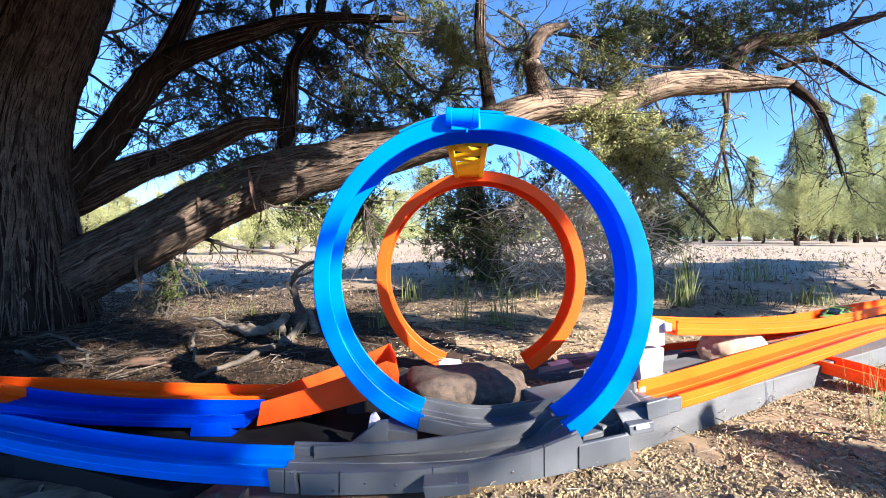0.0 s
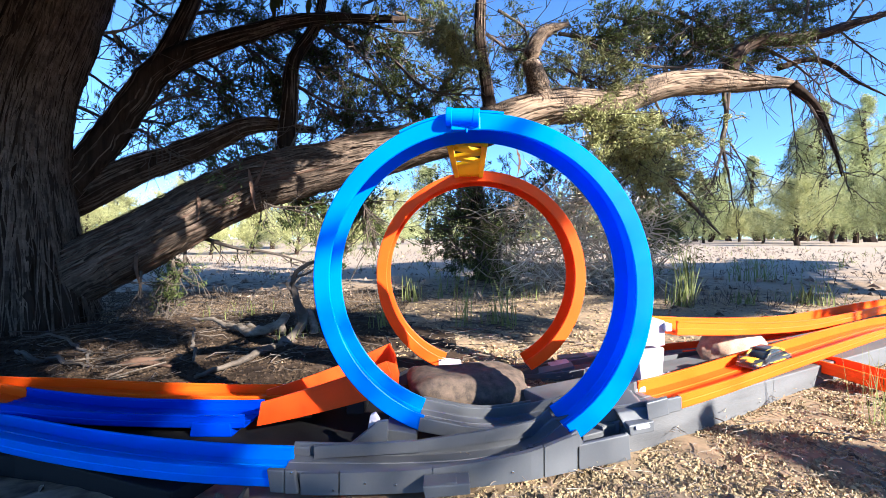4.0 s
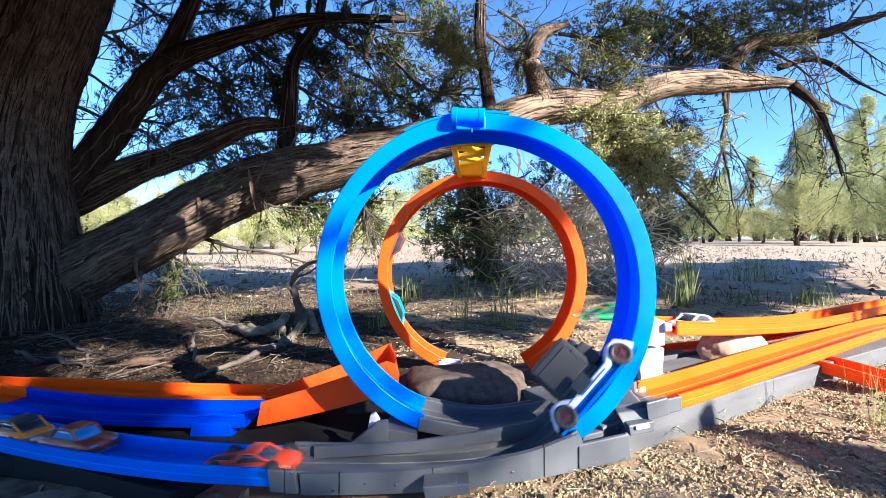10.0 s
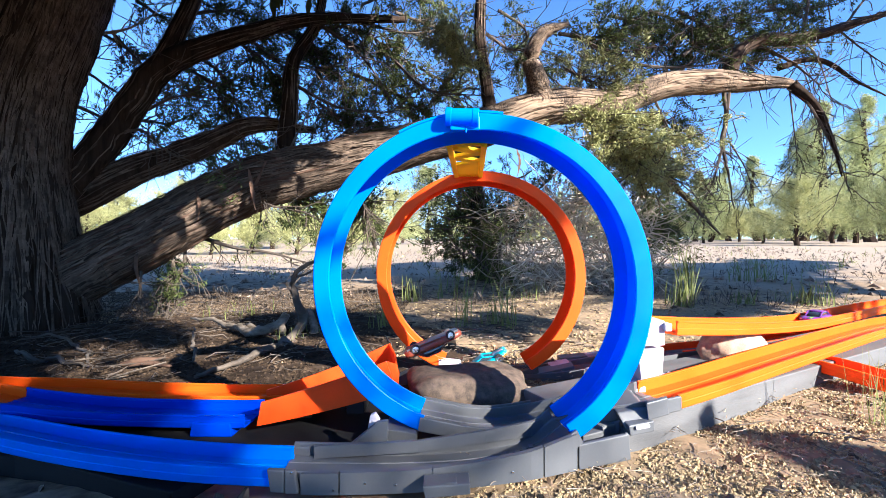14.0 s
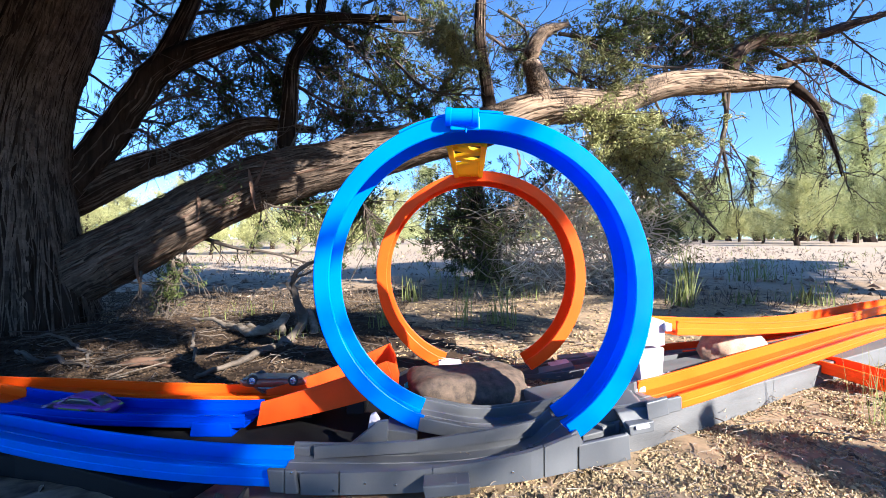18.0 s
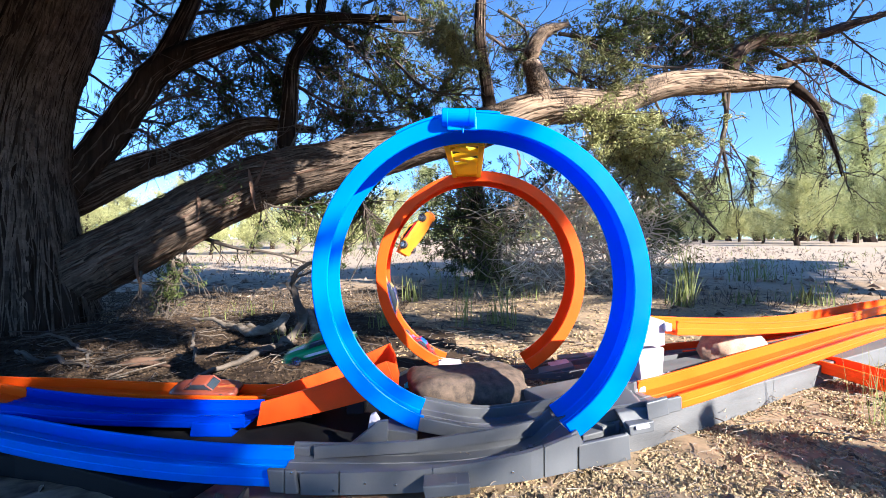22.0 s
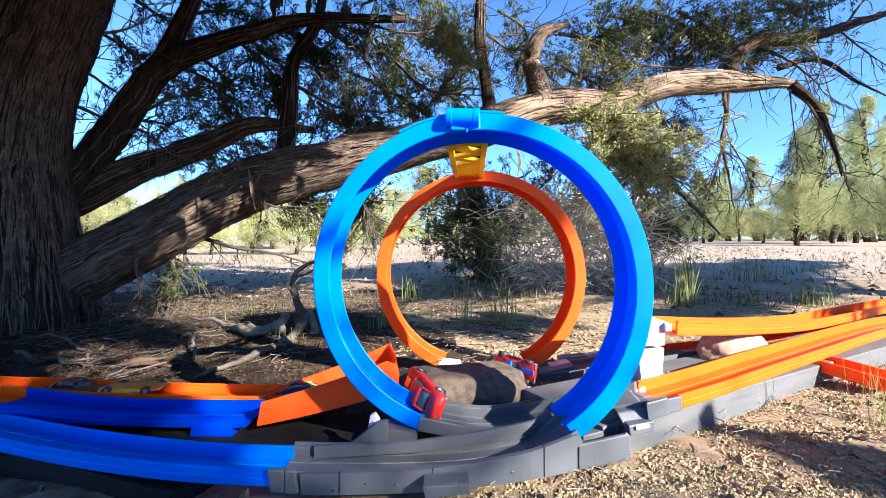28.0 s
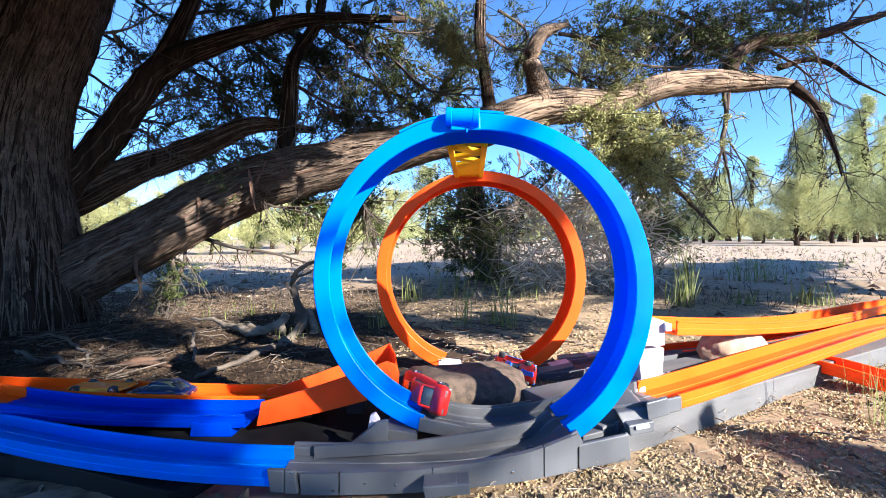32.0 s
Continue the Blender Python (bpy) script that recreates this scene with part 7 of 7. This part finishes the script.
    walk(teal_racer, parked("J", 1.0, 0.0, 4.0) + drive("J", [(4.1, 1.02), (5.0, 2.473), (5.45, 2.882 - 0.021)], 0.15)
         + free((5.6, (0.1927, 0.46, 0.177), 0, -2, 180), (5.8, (0.1127, 0.455, 0.1816), 0, 0, 180), (6.0, (0.03383, 0.45, 0.1817), 0, 1, 180), (6.2, (-0.04134, 0.45, 0.1798), 2, 3, 180), (6.5, (-0.1542, 0.445, 0.1726), 4, 8, 181), (6.8, (-0.2628, 0.44, 0.1545), 8, 12, 183), (7.0, (-0.3332, 0.44, 0.1367), 12, 16, 185), (7.3, (-0.3927, 0.445, 0.1174), 8, 12, 186), (7.6, (-0.4598, 0.45, 0.1034), 4, 6, 187), (7.9, (-0.5906, 0.48, 0.08363), 0, 4, 190), (8.5, (-1.3, 0.66, 0.082), 0, 2, 194), (32.0, (-1.3, 0.66, 0.082), 0, 2, 194)))
    walk(grey_racer, parked("J", 0.9, 0.0, 4.2) + drive("J", [(4.3, 0.92), (5.2, 2.473), (5.65, 2.882 - 0.021)], 0.15)
         + free((5.8, (0.2023, 0.46, 0.177), 0, -2, 180), (6.0, (0.121, 0.455, 0.1854), 0, 0, 180), (6.2, (0.04447, 0.45, 0.1861), 2, 2, 180), (6.5, (-0.06442, 0.445, 0.1812), 4, 5, 180), (6.8, (-0.1801, 0.44, 0.171), 8, 8, 182), (7.0, (-0.2566, 0.44, 0.1606), 12, 12, 184), (7.3, (-0.3271, 0.44, 0.1373), 10, 14, 185), (7.6, (-0.4082, 0.445, 0.1174), 6, 10, 187), (7.9, (-0.5212, 0.46, 0.09376), 2, 6, 189), (8.2, (-0.6439, 0.49, 0.07334), 0, 4, 190), (8.8, (-1.19, 0.63, 0.082), 0, 2, 194), (32.0, (-1.19, 0.63, 0.082), 0, 2, 194)))
    walk(white_patrol, parked("J", 0.8, 0.0, 4.4) + drive("J", [(4.5, 0.82), (5.4, 2.473), (5.85, 2.882 - 0.021)], 0.15)
         + free((6.0, (0.2032, 0.462, 0.178), 0, -2, 180), (6.2, (0.1241, 0.455, 0.1829), -8, 0, 180), (6.5, (0.01002, 0.45, 0.1849), -18, 0, 180), (6.8, (-0.1078, 0.445, 0.175), -32, 1, 181), (7.0, (-0.1801, 0.44, 0.1649), -40, 2, 182), (7.3, (-0.2781, 0.44, 0.1465), -36, 4, 184), (7.5, (-0.3332, 0.44, 0.1318), -30, 8, 185), (7.7, (-0.3927, 0.445, 0.1112), -20, 10, 186), (7.9, (-0.4509, 0.455, 0.0923), -12, 8, 187), (8.0, (-0.473, 0.458, 0.08679), -8, 5, 188), (8.3, (-0.5713, 0.475, 0.08007), 0, 4, 189), (8.9, (-1.08, 0.60, 0.083), 0, 2, 193), (32.0, (-1.08, 0.60, 0.083), 0, 2, 193)))
    walk(green_car, parked("J", 0.7, 0.0, 7.0) + drive("J", [(7.1, 0.72), (8.0, 2.069), (9.0, 2.433), (9.6, 2.794), (9.85, 2.882 - 0.021)], 0.15)
         + free((10.0, (0.1883, 0.46, 0.1776), 0, -2, 180), (10.2, (0.1273, 0.455, 0.1791), 4, 0, 180), (10.4, (0.06013, 0.45, 0.1761), 8, 2, 180), (10.6, (-0.003758, 0.45, 0.1736), 12, 4, 180), (10.8, (-0.07371, 0.445, 0.1682), 16, 6, 180), (11.0, (-0.1586, 0.445, 0.1527), 22, 8, 181), (11.2, (-0.2107, 0.44, 0.141), 20, 10, 182), (11.4, (-0.267, 0.44, 0.1306), 15, 12, 184), (11.6, (-0.3193, 0.442, 0.1153), 10, 12, 185), (11.8, (-0.3648, 0.445, 0.1038), 5, 8, 186), (12.0, (-0.4172, 0.45, 0.09465), 0, 4, 187), (12.2, (-0.4764, 0.46, 0.08736), 0, 3, 188), (12.5, (-0.5773, 0.48, 0.08029), 0, 3, 190), (13.0, (-0.88, 0.55, 0.088), 0, 2, 192), (32.0, (-0.88, 0.55, 0.088), 0, 2, 192)))
    walk(white_car, parked("J", 0.6, 0.0, 7.2) + drive("J", [(7.3, 0.62), (8.3, 2.069), (9.0, 2.260), (9.6, 2.597), (10.0, 2.823), (10.15, 2.882 - 0.021)], 0.15)
         + free((10.3, (0.1972, 0.46, 0.1783), 0, -2, 180), (10.4, (0.1632, 0.458, 0.1786), 0, -2, 180), (10.6, (0.1039, 0.455, 0.1816), 0, 6, 180), (10.8, (0.03195, 0.45, 0.1798), 0, 14, 180), (11.0, (-0.05699, 0.445, 0.1781), 0, 20, 180), (11.2, (-0.1249, 0.44, 0.171), 10, 32, 180), (11.4, (-0.1923, 0.44, 0.16), 25, 44, 180), (11.6, (-0.2488, 0.438, 0.1494), 45, 55, 178), (11.8, (-0.3112, 0.435, 0.1295), 70, 62, 176), (12.0, (-0.3548, 0.432, 0.1105), 95, 62, 174), (12.2, (-0.4033, 0.435, 0.1053), 110, 45, 174), (12.4, (-0.4496, 0.44, 0.1036), 120, 25, 176), (12.6, (-0.5092, 0.455, 0.0923), 100, 10, 180), (12.9, (-0.604, 0.48, 0.08029), 60, 5, 185), (13.6, (-0.97, 0.72, 0.095), 0, 2, 190), (32.0, (-0.97, 0.72, 0.095), 0, 2, 190)))
    walk(purple_car, parked("J", 0.5, 0.0, 11.8) + drive("J", [(11.9, 0.52), (13.0, 2.069), (14.0, 2.403), (14.5, 2.629), (15.2, 2.882 - 0.021)], 0.15)
         + free((15.4, (0.1959, 0.46, 0.1764), 0, -1, 180), (16.0, (0.0608, 0.455, 0.1734), 4, 4, 180), (16.5, (-0.06139, 0.45, 0.146), 8, 8, 180), (16.8, (-0.1388, 0.445, 0.1205), 10, 18, 180), (17.0, (-0.1911, 0.44, 0.1012), 8, 22, 180), (17.2, (-0.2383, 0.44, 0.08831), 4, 10, 181))
         + drive("L", [(17.4, 0.247), (17.7, 0.301), (18.0, 0.356), (18.3, 0.422), (18.8, 0.550), (20.0, 1.62), (32.0, 1.62)], 0.3))
    walk(green_hood, parked("J", 0.4, 0.0, 17.0) + drive("J", [(17.1, 0.42), (18.6, 2.069), (19.4, 2.245), (20.0, 2.492), (20.6, 2.794), (20.8, 2.882 - 0.021)], 0.15)
         + free((21.0, (0.1767, 0.46, 0.1776), 0, 0, 180), (21.2, (0.1215, 0.457, 0.1788), -6, 3, 180), (21.4, (0.04687, 0.455, 0.1759), -10, 6, 180), (21.6, (-0.0119, 0.45, 0.1698), -12, 8, 180), (21.8, (-0.07733, 0.448, 0.1571), -12, 12, 180), (22.0, (-0.135, 0.445, 0.1435), -12, 16, 180), (22.2, (-0.1993, 0.442, 0.1269), -8, 20, 180), (22.4, (-0.2511, 0.44, 0.111), -4, 22, 180), (22.6, (-0.2977, 0.44, 0.09749), 0, 10, 182))
         + drive("L", [(22.8, 0.313), (23.0, 0.367), (23.2, 0.410), (23.4, 0.456), (23.8, 0.550), (25.0, 1.52), (32.0, 1.52)], 0.2))
    walk(red_muscle, parked("J", 0.3, 0.0, 20.5) + drive("J", [(20.6, 0.32), (22.2, 2.069), (23.0, 2.284), (24.0, 2.671), (24.7, 2.882 - 0.021)], 0.15)
         + free((24.9, (0.1863, 0.46, 0.1764), 0, 0, 180), (25.0, (0.1607, 0.46, 0.1757), 0, 2, 180), (25.2, (0.1063, 0.46, 0.17), 0, 8, 180), (25.4, (0.06439, 0.458, 0.1601), 0, 14, 180), (25.5, (0.03935, 0.456, 0.1516), 0, 16, 180), (25.8, (-0.01177, 0.445, 0.1267), -6, 18, 180), (26.2, (-0.02798, 0.437, 0.1095), -20, 12, 178), (26.8, (-0.02351, 0.433, 0.09992), -48, -8, 172), (27.5, (-0.0225, 0.428, 0.0985), -70, -10, 116), (28.0, (-0.0215, 0.428, 0.099), -70, -8, 116), (29.0, (-0.0213, 0.428, 0.0995), -72, -6, 118), (30.0, (-0.021, 0.428, 0.0998), -73, -3, 121), (32.0, (-0.0205, 0.428, 0.1), -75, 0, 125)))

    # cars on the orange loop
    walk(brown_car, parked("O", 0.75, 0.0, 7.5) + drive("O", [(7.6, 0.77), (8.6, 2.333), (8.8, 2.519), (9.0, 2.588), (9.5, 2.691), (10.0, 2.760)])
         + free((10.2, (-0.0451, 0.6, 0.2776), 0, -70, 0), (10.4, (-0.02506, 0.6, 0.2893), 0, -62, 0), (10.6, (-0.003341, 0.6, 0.3009), 5, -60, 0), (10.8, (0.01822, 0.595, 0.3022), 10, -60, 0), (11.0, (0.04106, 0.59, 0.2985), 20, -60, 0), (11.2, (0.06352, 0.585, 0.2915), 40, -54, 0), (11.4, (0.08154, 0.58, 0.2791), 60, -48, 0), (11.6, (0.09445, 0.575, 0.2588), 75, -42, 0), (11.8, (0.1095, 0.57, 0.2373), 85, -36, 0), (12.0, (0.1258, 0.565, 0.2099), 92, -33, 0), (12.3, (0.1434, 0.56, 0.1689), 100, -50, 0), (12.6, (0.1282, 0.555, 0.1503), 110, -66, 0), (13.0, (0.07656, 0.55, 0.126), 125, -76, 0), (13.4, (0.01225, 0.55, 0.1114), 150, -60, 0), (14.0, (-0.01378, 0.55, 0.1221), 175, -20, 10), (14.5, (-0.03369, 0.55, 0.1221), 190, -28, 10), (15.3, (-0.07066, 0.54, 0.1117), 185, -24, 8), (16.2, (-0.1284, 0.53, 0.09212), 180, -15, 5), (17.0, (-0.1802, 0.52, 0.08569), 180, -4, 2), (18.0, (-0.2095, 0.512, 0.08394), 176, 0, 2), (19.0, (-0.2357, 0.51, 0.07749), 150, 0, 1), (20.0, (-0.2539, 0.508, 0.07605), 85, 0, 0), (21.0, (-0.2715, 0.508, 0.07675), 45, 0, 0), (22.0, (-0.2956, 0.508, 0.07534), 18, 0, 0), (23.0, (-0.321, 0.508, 0.07463), 6, 0, 0), (24.0, (-0.3415, 0.508, 0.07463), 0, -4, 0), (25.0, (-0.3621, 0.51, 0.07394), 0, -4, 0), (26.3, (-0.3984, 0.512, 0.07254), 0, 0, 0), (27.5, (-0.4379, 0.514, 0.07113), 0, 0, -2), (28.0, (-0.4692, 0.517, 0.07081), 0, 0, -3), (29.0, (-0.5307, 0.523, 0.07018), 0, 0, -5), (30.0, (-0.5968, 0.53, 0.06925), 0, 0, -7), (31.0, (-0.672, 0.54, 0.0681), 0, 0, -10), (32.0, (-0.7602, 0.555, 0.06536), 0, 0, -14)))
    walk(teal_coupe, parked("O", 0.65, 0.0, 8.0) + drive("O", [(8.1, 0.67), (9.2, 2.333), (9.5, 2.519), (9.8, 2.595), (10.0, 2.650), (10.4, 2.739), (10.8, 2.815), (11.0, 2.849), (11.5, 2.918)])
         + free((12.0, (0.087, 0.595, 0.3177), 0, 190, 0), (12.4, (0.1158, 0.59, 0.2878), 0, 210, 0), (12.6, (0.1254, 0.585, 0.263), -8, 225, 0), (12.8, (0.1421, 0.58, 0.2266), -20, 240, 0), (13.0, (0.1609, 0.575, 0.1868), -35, 255, 0), (13.2, (0.1523, 0.57, 0.1572), -30, 265, 0), (13.4, (0.1396, 0.57, 0.1318), -20, 285, 0), (13.7, (0.1039, 0.57, 0.108), -10, 300, 0), (14.0, (0.05633, 0.57, 0.08814), 0, 320, 0), (14.5, (0.01022, 0.565, 0.1092), 20, 280, 0), (15.2, (-0.01091, 0.56, 0.07929), 20, 300, 0), (16.5, (-0.04326, 0.555, 0.08467), 40, 330, 0), (17.2, (-0.04172, 0.555, 0.07463), 60, 345, 0), (18.0, (-0.01481, 0.56, 0.0559), 80, 355, 0), (32.0, (-0.01481, 0.56, 0.0559), 80, 355, 0)))
    walk(gold_car, parked("O", 0.55, 0.0, 18.0) + drive("O", [(18.1, 0.57), (19.5, 2.333), (19.8, 2.519), (20.0, 2.553), (20.5, 2.650), (21.0, 2.732), (21.5, 2.773)])
         + free((22.0, (-0.04092, 0.6, 0.2742), -30, -55, 0), (22.2, (-0.03313, 0.595, 0.2633), -50, -50, 0), (22.4, (-0.02464, 0.59, 0.2492), -80, -45, 0), (22.6, (-0.009772, 0.585, 0.2313), -110, -45, 0), (22.8, (0.009688, 0.58, 0.2104), -140, -45, 0), (23.0, (0.02881, 0.575, 0.19), -165, -48, 0), (23.2, (0.04443, 0.57, 0.1675), -190, -50, 0), (23.5, (0.06236, 0.56, 0.1261), -220, -52, 0), (24.0, (0.07726, 0.555, 0.1071), -245, -50, 0), (24.5, (0.07416, 0.555, 0.1055), -262, -30, 0), (25.0, (0.06953, 0.555, 0.1102), -280, -20, 0), (25.5, (0.04481, 0.555, 0.1024), -335, -5, 0), (25.9, (-0.01821, 0.545, 0.09296), -400, 0, 0), (26.3, (-0.1052, 0.525, 0.08411), -470, 0, 0), (26.7, (-0.2016, 0.51, 0.07607), -525, 0, 0), (27.1, (-0.2928, 0.508, 0.07251), -540, 0, 0), (27.5, (-0.3635, 0.508, 0.07322), -540, 0, 0), (28.0, (-0.3876, 0.51, 0.07181), -540, 0, 0), (29.0, (-0.3968, 0.51, 0.07181), -540, 0, 0), (30.0, (-0.3976, 0.51, 0.07181), -540, 0, 0), (31.0, (-0.4061, 0.51, 0.07181), -540, 0, 0), (32.0, (-0.429, 0.512, 0.07183), -540, 0, 0)))
    walk(navy_gold, parked("O", 0.45, 0.0, 19.5) + drive("O", [(19.6, 0.47), (21.2, 2.333), (21.6, 2.540), (22.0, 2.670), (22.5, 2.808), (23.0, 2.924), (23.5, 3.048), (24.0, 3.137), (24.4, 3.247), (24.7, 3.316)])
         + drive("O", [(24.9, 3.474), (27.6, 3.634), (29.0, 3.699), (30.0, 3.739), (31.0, 3.793), (32.0, 3.824)], 0.3))
    walk(blue_red, parked("O", 0.35, 0.0, 20.0) + drive("O", [(20.1, 0.37), (21.5, 2.333), (21.8, 2.519), (22.0, 2.574), (22.5, 2.670), (23.0, 2.787), (23.5, 2.876)])
         + free((24.0, (0.05052, 0.595, 0.3154), 0, 180, 0), (24.3, (0.07884, 0.59, 0.3042), -15, 195, 0), (24.6, (0.1067, 0.585, 0.2834), -35, 215, 0), (24.8, (0.1243, 0.58, 0.2589), -48, 228, 0), (25.0, (0.1409, 0.575, 0.23), -55, 236, 0), (25.2, (0.1529, 0.575, 0.1988), -45, 250, 0), (25.5, (0.1689, 0.575, 0.1548), -30, 290, 0), (25.9, (0.1555, 0.57, 0.1119), -10, 320, 0), (26.5, (0.1148, 0.565, 0.09664), 40, 345, -20), (27.5, (0.0951, 0.56, 0.09098), 60, 355, -40), (28.2, (0.09666, 0.56, 0.08552), 80, 360, -55), (32.0, (0.09666, 0.56, 0.08474), 80, 360, -55)))


motions()
